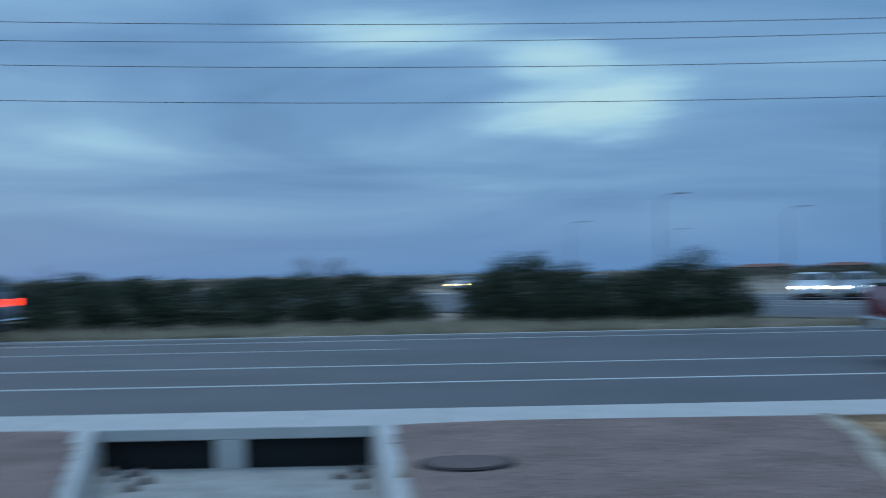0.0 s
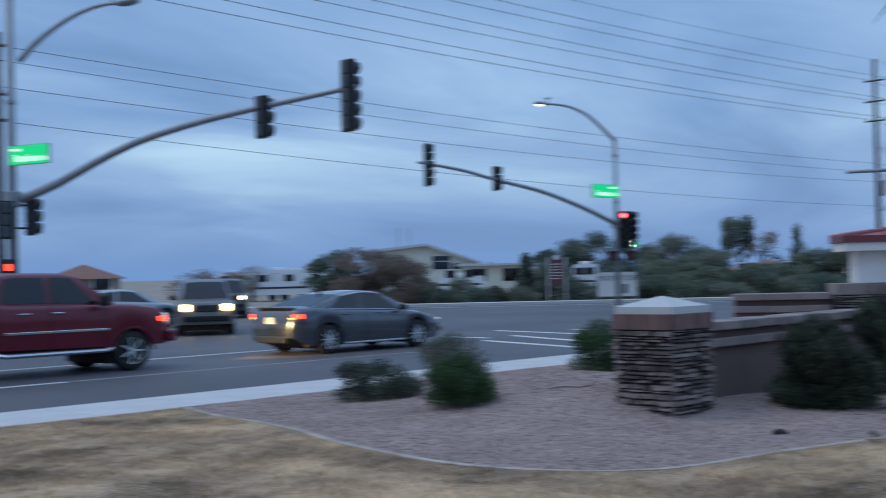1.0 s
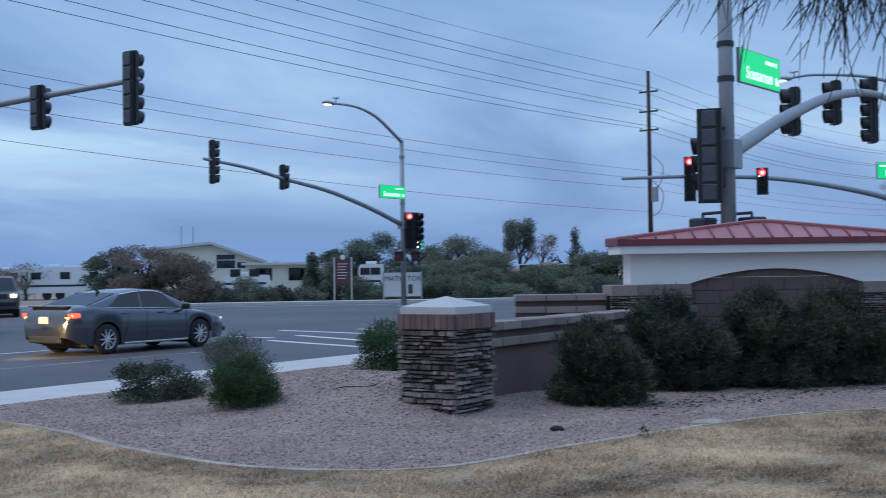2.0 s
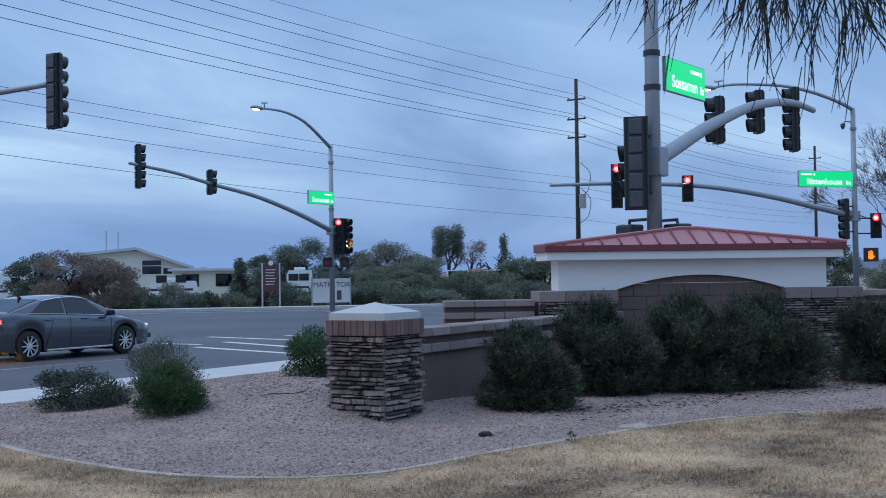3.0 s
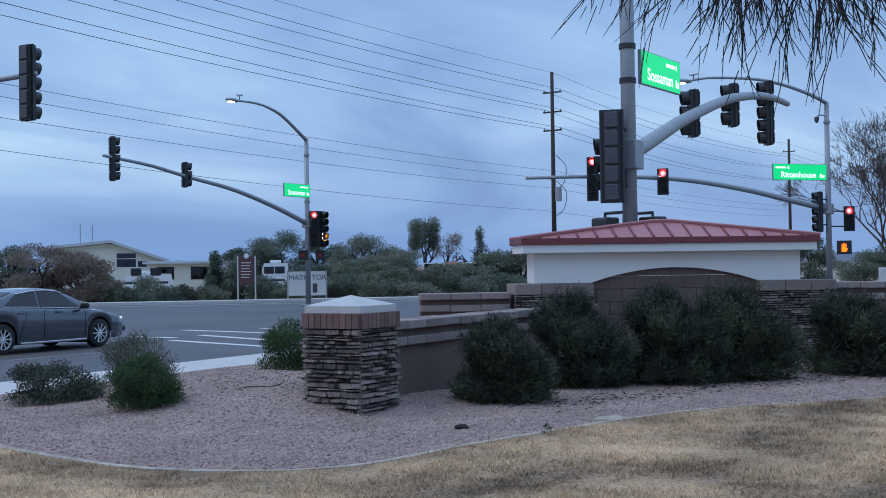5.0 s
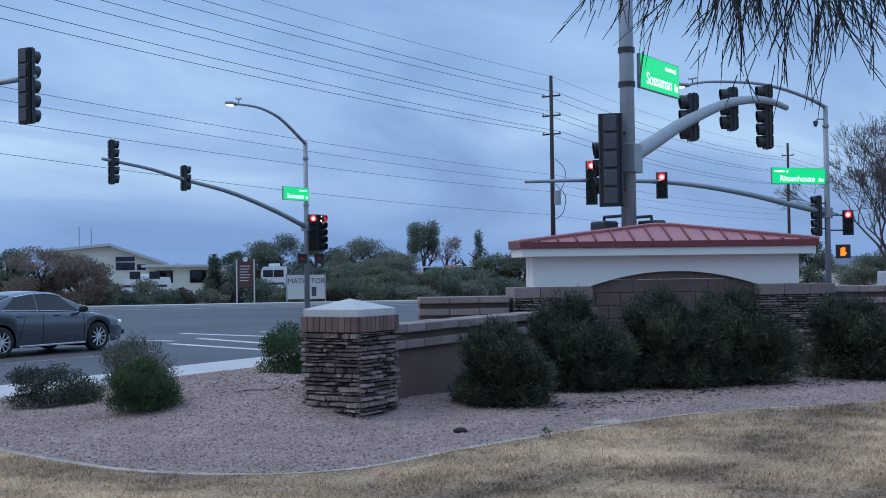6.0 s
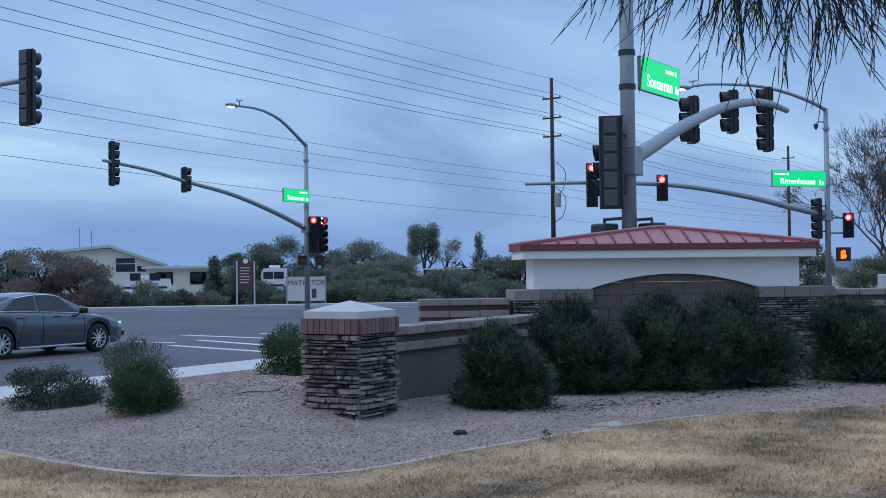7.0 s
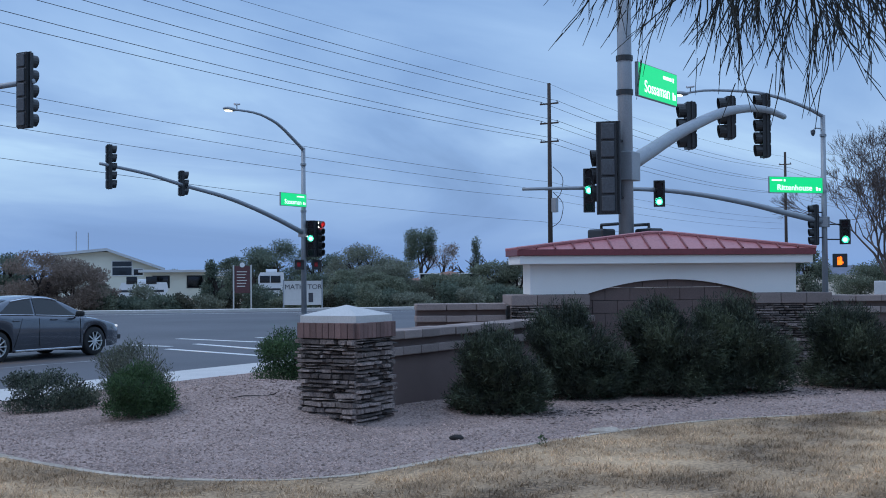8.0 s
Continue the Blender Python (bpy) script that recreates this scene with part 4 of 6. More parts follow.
# far corner beyond the slanting road
A_MAST = [(46.83, 34.2, 3.9), (45.03, 34.2, 4.43), (42.97, 34.2, 4.94), (41.03, 34.2, 5.32), (38.5, 34.2, 5.64), (36.5, 34.2, 5.95), (35.09, 34.2, 6.08), (33.8, 34.2, 6.18)]
A_ARM = [(46.89, 34.2, 7.86), (45.96, 34.2, 8.37), (44.89, 34.2, 8.89), (43.64, 34.2, 9.17), (42.63, 34.2, 9.21), (41.73, 34.2, 9.17)]
signal_pole((46.9, 34.2, 0), 7.95, 0.13, 0.10, A_MAST, (0.12, 0.06), A_ARM)
signal_head((34.4, 34.25, 6.10), 128, 5)
signal_head((38.5, 34.25, 5.72), 128, 3)
signal_head((47.05, 33.9, 3.62), 236, 5, STAY_RED_3, pole=(46.9, 34.2))
signal_head((47.55, 33.75, 3.62), 178, 5, [(0.0, 4), (2.6, 4), (2.64, 3), (5.2, 3), (5.24, 0), (8.0, 0)], pole=(46.9, 34.2))
sign_between((44.83, 34.02, 5.10), (46.85, 34.02, 5.10), 0.62, "Sossaman")
for dx, dy in ((-0.62, -0.2), (0.55, -0.35)):
    ped = thing("pedestrian_signal", Matrix.Translation((46.9 + dx, 34.2 + dy, 2.15)) @ Matrix.Rotation(radians(180 - 236), 4, "Z"), "black pedestrian signal box", "pedestrian signal", "pedestrian signals")
    part("case", box(-0.22, 0.22, -0.1, 0.15, 0, 0.46, 0.02), "black", ped)
    part("hood", box(-0.23, 0.23, -0.26, -0.1, 0.42, 0.46), "black", ped)
    part("symbol", box(-0.1, 0.06, -0.115, -0.1, 0.14, 0.34, 0.02), "taildim", ped, "dim red symbol")

# far side of the main road
L_MAST = [(16.03, 31.89, 4.09), (16.43, 30.66, 4.45), (16.82, 29.44, 4.92), (17.25, 28.07, 5.37), (17.73, 26.59, 5.68), (18.23, 25.01, 5.9), (18.87, 23.04, 6.11), (19.33, 21.6, 6.26)]
L_ARM = [(16.01, 31.94, 7.95), (16.19, 31.4, 8.37), (16.43, 30.66, 8.75), (16.69, 29.83, 9.04), (16.95, 29.04, 9.16), (17.12, 28.5, 9.13)]
signal_pole((15.9, 32.3, 0), 11.0, 0.14, 0.11, L_MAST, (0.13, 0.06), L_ARM, lamp=False)
signal_head((18.51, 24.17, 5.73), 92, 3)
signal_head((19.27, 21.78, 6.05), 92, 5)
signal_head((16.35, 32.0, 3.6), 92, 3, pole=(15.9, 32.3))
signal_head((15.6, 32.15, 3.5), 20, 3, pole=(15.9, 32.3))
sign_between((15.74, 32.08, 5.0), (16.18, 30.66, 5.0), 0.55, "Rittenhouse", (0.05, 0.24))
ped = thing("pedestrian_signal", Matrix.Translation((15.6, 31.95, 1.95)) @ Matrix.Rotation(radians(180 - 206), 4, "Z"), "black pedestrian signal box with glowing red symbol", "pedestrian signal", "pedestrian signals")
part("case", box(-0.22, 0.22, -0.1, 0.15, 0, 0.46, 0.02), "black", ped)
part("symbol", box(-0.08, 0.06, -0.115, -0.1, 0.14, 0.32, 0.02), "taillight", ped, "glowing red symbol")

# near corner, behind the monument
N_MAST = [(21.7, 8.3, 3.80), (22.08, 8.3, 3.92), (23.2, 8.3, 4.26), (24.61, 8.3, 4.7), (26.16, 8.3, 5.11), (27.88, 8.3, 5.53), (29.3, 8.3, 5.78), (30.85, 8.3, 5.99), (32.3, 8.3, 6.1), (33.86, 8.3, 6.11)]
signal_pole((21.68, 8.3, -0.06), 11.5, 0.15, 0.125, N_MAST, (0.16, 0.08), bands=(5.27, 5.92))
signal_head((26.2, 8.55, 5.07), 330, 3)
signal_head((29.3, 8.55, 5.59), 330, 3)
signal_head((32.6, 8.55, 5.74), 330, 5)
signal_head((21.14, 8.42, 3.74), 74, 5, pole=(21.68, 8.3))
signal_head((21.45, 8.66, 3.62), 330, 3, pole=(21.68, 8.3))
sign_between((21.86, 8.13, 5.16), (23.82, 8.02, 5.16), 0.66, "Sossaman")
for dx in (-0.55, 0.55):
    ped = thing("pedestrian_signal", Matrix.Translation((21.62 + dx * 0.3, 8.3 - dx * 0.75, 2.2)) @ Matrix.Rotation(radians(60), 4, "Z"), "black pedestrian signal box on bracket", "pedestrian signal", "pedestrian signals")
    part("case", box(-0.24, 0.24, -0.16, 0.16, 0, 0.42, 0.04), "black", ped)
    part("bracket", tube([(0, 0.0, 0.42), (0, 0, 0.50), (0.5 if dx > 0 else -0.5, 0, 0.50)], 0.03, 8), "black", ped)

# beyond the slanting road on the right
R_MAST = [(52.75, 11.35, 3.96), (51.41, 12.49, 4.3), (49.95, 13.74, 4.69), (48.31, 15.14, 5.01), (46.92, 16.33, 5.17), (45.36, 17.66, 5.21), (43.85, 18.95, 5.19), (42.2, 20.37, 5.11)]
R_ARM = [(52.8, 11.3, 8.45), (52.35, 11.69, 8.72), (51.49, 12.42, 9.06), (50.43, 13.32, 9.31), (49.39, 14.21, 9.35), (48.37, 15.09, 9.3), (47.7, 15.66, 9.14)]
signal_pole((52.8, 11.3, 0), 8.5, 0.13, 0.10, R_MAST, (0.13, 0.06), R_ARM)
signal_head((44.2, 18.45, 5.10), 250, 5, STAY_RED_3)
signal_head((46.6, 16.42, 5.03), 252, 3, STAY_RED_3)
signal_head((53.3, 10.55, 3.54), 256, 3, STAY_RED_3, pole=(52.8, 11.3))
signal_head((52.45, 11.65, 3.83), 330, 5, pole=(52.8, 11.3))
sign_between((50.5, 13.05, 5.15), (52.55, 11.3, 5.27), 0.68, "Rittenhouse", (0.05, 0.24))
ped = thing("pedestrian_signal", Matrix.Translation((53.15, 10.75, 2.03)) @ Matrix.Rotation(radians(180 - 256), 4, "Z"), "black pedestrian signal box with glowing amber symbol", "pedestrian signal", "pedestrian signals")
part("case", box(-0.3, 0.3, -0.1, 0.15, 0, 0.58, 0.02), "black", ped)
hand = box(-0.11, 0.08, -0.118, -0.1, 0.10, 0.29, 0.008)
for x in (-0.105, -0.055, -0.005, 0.045):
    box(x, x + 0.036, -0.118, -0.1, 0.28, 0.47 - 0.5 * abs(x + 0.012), bm=hand)
box(0.075, 0.135, -0.118, -0.1, 0.17, 0.24, bm=hand)
part("symbol", hand, "amber", ped, "glowing amber symbol")
cam_dome = thing("dome_camera", Matrix.Translation((52.36, 11.62, 7.72)), "grey dome camera on the signal pole", "camera")
part("dome", tube([(0, 0, -0.12), (0, 0, 0), (0, 0, 0.12)], [0.04, 0.10, 0.10], 12), "backgrey", cam_dome)
part("bracket", tube([(0, 0, 0.12), (0.1, -0.06, 0.22), (0.5, -0.3, 0.22)], 0.03, 6), "galv", cam_dome)


def utility_pole(base, top, arms, ang, gear=False):
    t = thing("utility_pole", Matrix.Translation(base) @ Matrix.Rotation(radians(ang), 4, "Z"), "tall brown wooden utility pole with crossarms", "utility pole", "utility poles")
    part("mast", tube([(0, 0, -0.2), (0, 0, top)], [0.19, 0.12], 10), "wood", t, smooth=True)
    for z, w in arms:
        a = part("crossarm", box(-0.05, 0.05, -w, w, z - 0.055, z + 0.045), "wood", t)
        for s in (-1, 1):
            part("insulator", tube([(0, s * (w - 0.08), z + 0.04), (0, s * (w - 0.08), z + 0.18)], [0.06, 0.035], 6), "galv", a)
    if gear:
        for z in (6.4, 8.2):
            part("cable_drop", tube(smooth_line([(0.1, -0.2, z + 1.2), (0.2, -0.9, z + 0.4), (0.15, -0.7, z - 0.8), (0.1, -0.1, z - 1.2)], 0.3), 0.025, 5), "wire", t)
        part("junction_box", box(-0.2, 0.2, -0.55, -0.2, 6.2, 7.2, 0.02), "galv", t)
    return t


utility_pole((77.3, 35.2, 0), 15.25, ((13.82, 0.72), (12.45, 0.72), (11.16, 0.72)), -4, gear=True)
utility_pole((129.2, 31.6, 0), 14.7, ((13.4, 0.65), (11.9, 0.65)), -4)
utility_pole((26.3, 54.6, 0), 13.6, ((12.9, 0.9), (9.4, 0.9), (10.6, 0.7)), 0)


def wire_run(points, r, sag):
    """Hanging wires from span to span."""
    pts = []
    for a, b in zip(points, points[1:]):
        a, b = Vector(a), Vector(b)
        for k in range(24):
            s = k / 24
            p = a.lerp(b, s)
            p.z -= 4 * sag * s * (1 - s)
            pts.append(p)
    pts.append(Vector(points[-1]))
    t = tagged(part("power_line", tube(pts, r, 5), "wire"), "thin dark overhead power line", "power line", "power lines")
    return t


for z, off, z_left in ((11.33, 0.6, 12.70), (11.32, -0.6, 12.91), (12.63, 0.6, 13.89), (12.59, -0.6, 14.12), (13.96, 0.6, 15.01), (13.99, -0.6, 15.14), (15.22, 0.0, 15.86)):
    wire_run([(-95, 37 + off, z_left), (2, 37 + off, z_left), (77.3, 35.2 + off, z), (129.2, 31.6 + off, z - 1.0), (230, 25 + off, z - 1)], 0.014 if off else 0.010, 0.75)
for za, zb, zc, off in ((13.56, 12.83, 11.75, -0.6), (12.82, 12.39, 11.02, 0.5), (11.64, 10.94, 9.93, -0.5), (10.18, 9.45, 7.57, 0.3)):
    wire_run([(-120, 54 + off, za), (-45, 54 + off, za + 0.95), (26.3, 54.6 + off, zb), (117, 54 + off, zc), (220, 54 + off, zc)], 0.015, 0.65)

def street_lamp(az, dist, top, reach, group="street lamps"):
    b = polar(az, dist)
    t = thing("street_lamp", Matrix.Translation(b), "tall grey street lamp with curved arm", "street lamp", group)
    part("post", tube([(0, 0, -0.1), (0, 0, top - 1.0)], [0.13, 0.09], 10), "galv", t, smooth=True)
    part("arm", tube(smooth_line([(0, 0, top - 1.05), (0.25 * reach, 0, top - 0.45), (0.6 * reach, 0, top - 0.1), (reach, 0, top)], 0.3), 0.05, 8), "galv", t, smooth=True)
    part("head", box(reach - 0.1, reach + 0.75, -0.17, 0.17, top - 0.08, top + 0.1, 0.04), "galv", t)
    return t


for az, el, dist, reach in ((20.3, 5.96, 78, 2.4), (10.2, 3.54, 132, 2.2), (15.9, 2.77, 170, 2.2), (6.0, 2.33, 200, 2.2), (10.7, 1.89, 240, 2.2)):
    street_lamp(az, dist, EYE + dist * math.tan(radians(el)), reach)


# ---- vehicles ----
def poly(points, x):
    """Piecewise linear reading with eased corners."""
    xs, zs = [p[0] for p in points], [p[1] for p in points]
    w = 0.05
    return float(np.mean([np.interp(x + d, xs, zs) for d in (-w, -w / 2, 0, w / 2, w)]))


def wheel(t, x, y, r, width, spokes, side, finish="alloy"):
    w = thing("wheel", pose(x, y, r), "", "")
    for k in ("label", "category"):
        if k in w:
            del w[k]
    w.parent = t
    bm = bmesh.new()
    prof = [(r * 0.66, -width / 2), (r * 0.90, -width / 2), (r, -width / 2 + 0.035), (r, width / 2 - 0.035), (r * 0.90, width / 2), (r * 0.66, width / 2)]
    n = 28
    rings = [[bm.verts.new((rr * math.cos(2 * math.pi * k / n), yy, rr * math.sin(2 * math.pi * k / n))) for rr, yy in prof] for k in range(n)]
    for k in range(n):
        a, b = rings[k], rings[(k + 1) % n]
        for i in range(len(prof) - 1):
            bm.faces.new((a[i], a[i + 1], b[i + 1], b[i]))
    bmesh.ops.recalc_face_normals(bm, faces=bm.faces[:])
    part("tyre", bm, "tyre", w, smooth=True)
    rim = bmesh.new()
    yo = side * (width / 2 - 0.02)
    bmesh.ops.create_cone(rim, cap_ends=True, segments=20, radius1=r * 0.13, radius2=r * 0.11, depth=0.05, matrix=Matrix.Translation((0, yo, 0)) @ Matrix.Rotation(radians(90), 4, "X"))
    for k in range(spokes):
        a0 = 2 * math.pi * k / spokes
        for da in ((-0.09, 0.09) if spokes < 7 else (0.0,)):
            p0 = Vector((r * 0.1 * math.cos(a0), yo, r * 0.1 * math.sin(a0)))
            p1 = Vector((r * 0.68 * math.cos(a0 + da * 2.2), yo + side * 0.01, r * 0.68 * math.sin(a0 + da * 2.2)))
            tube([p0, p1], [r * 0.05, r * 0.042], 6, bm=rim)
    m = 28
    ring = [[rim.verts.new((rr * math.cos(2 * math.pi * k / m), yo + dy, rr * math.sin(2 * math.pi * k / m))) for rr, dy in ((r * 0.64, 0), (r * 0.70, side * 0.012), (r * 0.70, -side * 0.1))] for k in range(m)]
    for k in range(m):
        a, b = ring[k], ring[(k + 1) % m]
        for i in range(2):
            rim.faces.new((a[i], a[i + 1], b[i + 1], b[i]))
    part("rim", rim, finish, w)
    dk = bmesh.new()
    bmesh.ops.create_cone(dk, cap_ends=True, segments=24, radius1=r * 0.68, radius2=r * 0.68, depth=0.02, matrix=Matrix.Translation((0, yo - side * 0.07, 0)) @ Matrix.Rotation(radians(90), 4, "X"))
    part("brake_disc", dk, "under", w)
    return w


def car(name, m, label, category, s, paint, group="vehicles"):
    """A car from its outlines. s: belt and roof lines (x forward, z up), plan half-widths, hubs, wheel radius, panes."""
    t = thing(name, m, label, category, group)
    x0, x1 = s["belt"][0][0], s["belt"][-1][0]
    r, hubs, sill = s["r"], s["hubs"], s["sill"]
    xs = sorted({x0 + (x1 - x0) * i / 90 for i in range(91)} | {h + r * 1.17 * math.cos(math.pi * k / 14) for h in hubs for k in range(15)})

    def low(x):
        z = poly(s["bottom"], x) if "bottom" in s else sill
        for h in hubs:
            d = abs(x - h)
            if d < r * 1.17:
                z = max(z, r + math.sqrt(max(0.0, (r * 1.17) ** 2 - d * d)))
        return z

    def wide(x):
        return poly(s["plan"], x)

    def belt(x):
        return poly(s["belt"], x)

    bm = bmesh.new()
    rows = []
    for x in xs:
        w, zb, zl = wide(x), belt(x), low(x)
        zl = min(zl, zb - 0.06)
        crown = s.get("crown", 0.035)
        sec = [(w * 0.965, zl), (w * 0.99, zl + 0.3 * (zb - zl)), (w, zl + 0.62 * (zb - zl)), (w * 0.985, zb - 0.10 * (zb - zl)), (w * 0.95, zb - 0.012), (w * 0.80, zb + crown * 0.5), (w * 0.4, zb + crown), (0, zb + crown)]
        rows.append([bm.verts.new((x, sy * y, z)) for sy, part_sec in ((-1, sec), (1, sec[-2::-1])) for y, z in part_sec])
    for a, b in zip(rows, rows[1:]):
        for k in range(len(a) - 1):
            bm.faces.new((a[k], a[k + 1], b[k + 1], b[k]))
    for row in (rows[0], rows[-1]):
        bm.faces.new(row)
    bmesh.ops.recalc_face_normals(bm, faces=bm.faces[:])
    part("body", bm, paint, t, smooth=True)
    part("floor_pan", box(hubs[0] - r - 0.15, hubs[1] + r + 0.1, -wide(0) * 0.84, wide(0) * 0.84, sill - 0.02, sill + 0.3), "under", t)
    # greenhouse
    g0, g1 = s["roof"][0][0], s["roof"][-1][0]
    tum = s.get("tumble", 0.40)

    def roof(x):
        return max(poly(s["roof"], x), belt(x) - 0.02)

    def wall_pt(x, v, out=0.0):
        zb, zr = belt(x) - 0.01, roof(x)
        wb = wide(x) * 0.93
        y = wb - tum * (zr - zb) * v
        return Vector((x, -(y + out), zb + (zr - zb) * v * 0.96))

    def top_pt(x, u, out=0.0):
        zb, zr = belt(x) - 0.01, roof(x)
        wr = wide(x) * 0.93 - tum * (zr - zb)
        return Vector((x, wr * u, zb + (zr - zb) * (0.96 + 0.04 * (1 - u * u)) + out))

    bm = bmesh.new()
    gx = [g0 + (g1 - g0) * i / 60 for i in range(61)]
    rows = []
    for x in gx:
        right = [wall_pt(x, v) for v in (0, 0.33, 0.66, 0.92)]
        top = [top_pt(x, u) for u in (-0.9, -0.5, 0, 0.5, 0.9)]
        left = [Vector((p.x, -p.y, p.z)) for p in right[::-1]]
        rows.append([bm.verts.new(p) for p in right + top + left])
    for a, b in zip(rows, rows[1:]):
        for k in range(len(a) - 1):
            bm.faces.new((a[k], a[k + 1], b[k + 1], b[k]))
    for row in (rows[0], rows[-1]):
        bm.faces.new(row)
    bmesh.ops.recalc_face_normals(bm, faces=bm.faces[:])
    part("cabin", bm, paint, t, smooth=True)

    def pane(fn, name, lab=""):
        bm = bmesh.new()
        grid = [[bm.verts.new(fn(i / 8, j / 5)) for j in range(6)] for i in range(9)]
        for i in range(8):
            for j in range(5):
                bm.faces.new((grid[i][j], grid[i + 1][j], grid[i + 1][j + 1], grid[i][j + 1]))
        part(name, bm, "window", t, lab, smooth=True)

    for ab, at, bb, bt in s["side"]:
        for sy in (-1, 1):
            def fn(u, v, sy=sy):
                x = (ab + (at - ab) * v) * (1 - u) + (bb + (bt - bb) * v) * u
                p = wall_pt(x, 0.08 + 0.80 * v, 0.012)
                return Vector((p.x, p.y * -sy, p.z))
            pane(fn, "side_window")
        if s.get("trim"):
            for sy in (-1, 1):
                edge = [wall_pt(at * 1 + (bt - at) * k / 8, 0.91, 0.016) for k in range(9)]
                part("chrome_trim", tube([Vector((p.x, p.y * -sy, p.z)) for p in edge], 0.018, 5), "chrome", t)
                edge = [wall_pt(ab + (bb - ab) * k / 8, 0.05, 0.016) for k in range(9)]
                part("chrome_trim", tube([Vector((p.x, p.y * -sy, p.z)) for p in edge], 0.010, 5), "chrome", t)
    for nm, (xa, xb) in (("windscreen", s["front_glass"]), ("rear_window", s["rear_glass"])):
        pane(lambda u, v, xa=xa, xb=xb: top_pt(xa + (xb - xa) * u, (2 * v - 1) * 0.90, 0.012), nm)
    for h in hubs:
        for sy in (-1, 1):
            wheel(t, h, sy * (wide(h) - s["tw"] / 2 - 0.015), r, s["tw"], s["spokes"], sy, s.get("rim", "alloy"))
        part("wheel_well", box(h - r * 1.2, h + r * 1.2, -wide(h) * 0.78, wide(h) * 0.78, r * 0.4, r * 2.1), "under", t)
    return t, wide, belt, low, wall_pt


def blob(name, t, mat, centre, size, lab="", bevel=0.35):
    b = min(size) * bevel
    return part(name, box(centre[0] - size[0] / 2, centre[0] + size[0] / 2, centre[1] - size[1] / 2, centre[1] + size[1] / 2, centre[2] - size[2] / 2, centre[2] + size[2] / 2, b), mat, t, lab)


def mirror_pair(t, x, y, z, mat, size=(0.14, 0.2, 0.13)):
    for sy in (-1, 1):
        mm = blob("side_mirror", t, mat, (x, sy * y, z), size)
        part("mirror_stalk", tube([(x + 0.02, sy * (y - 0.16), z - 0.05), (x, sy * y, z - 0.02)], 0.022, 6), mat, t)


# grey sedan, waiting, facing +x
K = 0.975
SEDAN = dict(r=0.335, hubs=(-1.43, 1.395), sill=0.20, tw=0.225, spokes=10, tumble=0.42, trim=True,
             bottom=[(-2.44, 0.42), (-2.2, 0.28), (-1.9, 0.21), (1.9, 0.20), (2.3, 0.24), (2.44, 0.36)],
             belt=[(-2.44, 0.66), (-2.40, 0.90), (-2.30, 1.045), (-1.85, 1.075), (-1.3, 1.03), (0.3, 0.955), (1.0, 0.93), (1.6, 0.845), (2.1, 0.735), (2.36, 0.62), (2.44, 0.50)],
             roof=[(-1.98, 1.05), (-1.55, 1.19), (-1.05, 1.345), (-0.55, 1.42), (-0.15, 1.44), (0.2, 1.41), (0.6, 1.27), (1.0, 1.06), (1.16, 0.93)],
             plan=[(-2.44, 0.66), (-2.36, 0.80), (-2.1, 0.88), (-1.4, 0.915), (0, 0.92), (1.4, 0.915), (2.0, 0.86), (2.3, 0.74), (2.44, 0.55)],
             side=[(-1.46, -0.98, -0.42, -0.40), (-0.36, -0.34, 0.92, 0.36)], front_glass=(1.05, 0.36), rear_glass=(-1.90, -1.0))
sedan, s_w, s_b, s_l, s_p = car("sedan", Matrix.Translation((19.05, 20.78 + 0.9, 0)) @ Matrix.Scale(K, 4), "dark metallic grey four-door sedan waiting with brake lights on", "car", SEDAN, "greypaint")
sedan.scale = (K, K, K)
for sy in (-1, 1):
    part("door_line", tube([s_p(-1.2 + 0.3 * k, -0.22, -0.012) * 1 if sy > 0 else Vector((s_p(-1.2 + 0.3 * k, -0.22, -0.012).x, -s_p(-1.2 + 0.3 * k, -0.22, -0.012).y, s_p(-1.2 + 0.3 * k, -0.22, -0.012).z)) for k in range(9)], 0.012, 5), "under", sedan)
    for x in (-0.95, 0.12):
        blob("door_handle", sedan, "greypaint", (x, sy * 0.92, 0.89), (0.2, 0.035, 0.03))
    for x in (-1.0, -0.30, 0.92):
        z0, z1 = 0.30, 0.93
        part("door_seam", tube([(x + (0.22 if x < -0.9 else 0) * k / 5, sy * s_w(x) * (0.974 + 0.028 * math.sin(math.pi * (0.12 + 0.75 * k / 5))), z0 + (z1 - z0) * k / 5) for k in range(6)], 0.006, 4), "under", sedan)
    part("sill_trim", box(-0.98, 0.95, min(sy * 0.86, sy * 0.925), max(sy * 0.86, sy * 0.925), 0.20, 0.245, 0.01), "chrome", sedan, "bright sill trim")
    blob("tail_lamp", sedan, "taillight", (-2.26, sy * 0.70, 0.885), (0.22, 0.34, 0.10), "lit red tail lamp", 0.3)
    blob("turn_lamp", sedan, "turnlight", (-2.30, sy * 0.62, 0.835), (0.20, 0.26, 0.05), "glowing amber lamp", 0.3)
    blob("headlamp", sedan, "softlamp", (2.16, sy * 0.69, 0.665), (0.20, 0.15, 0.055), "dimly lit headlamp", 0.3)
    blob("fog_intake", sedan, "black", (2.33, sy * 0.60, 0.40), (0.16, 0.24, 0.12), "", 0.2)
mirror_pair(sedan, 0.80, 1.02, 1.00, "under")
blob("brake_light", sedan, "taillight", (-1.70, 0, 1.11), (0.05, 0.22, 0.03), "lit high brake light")
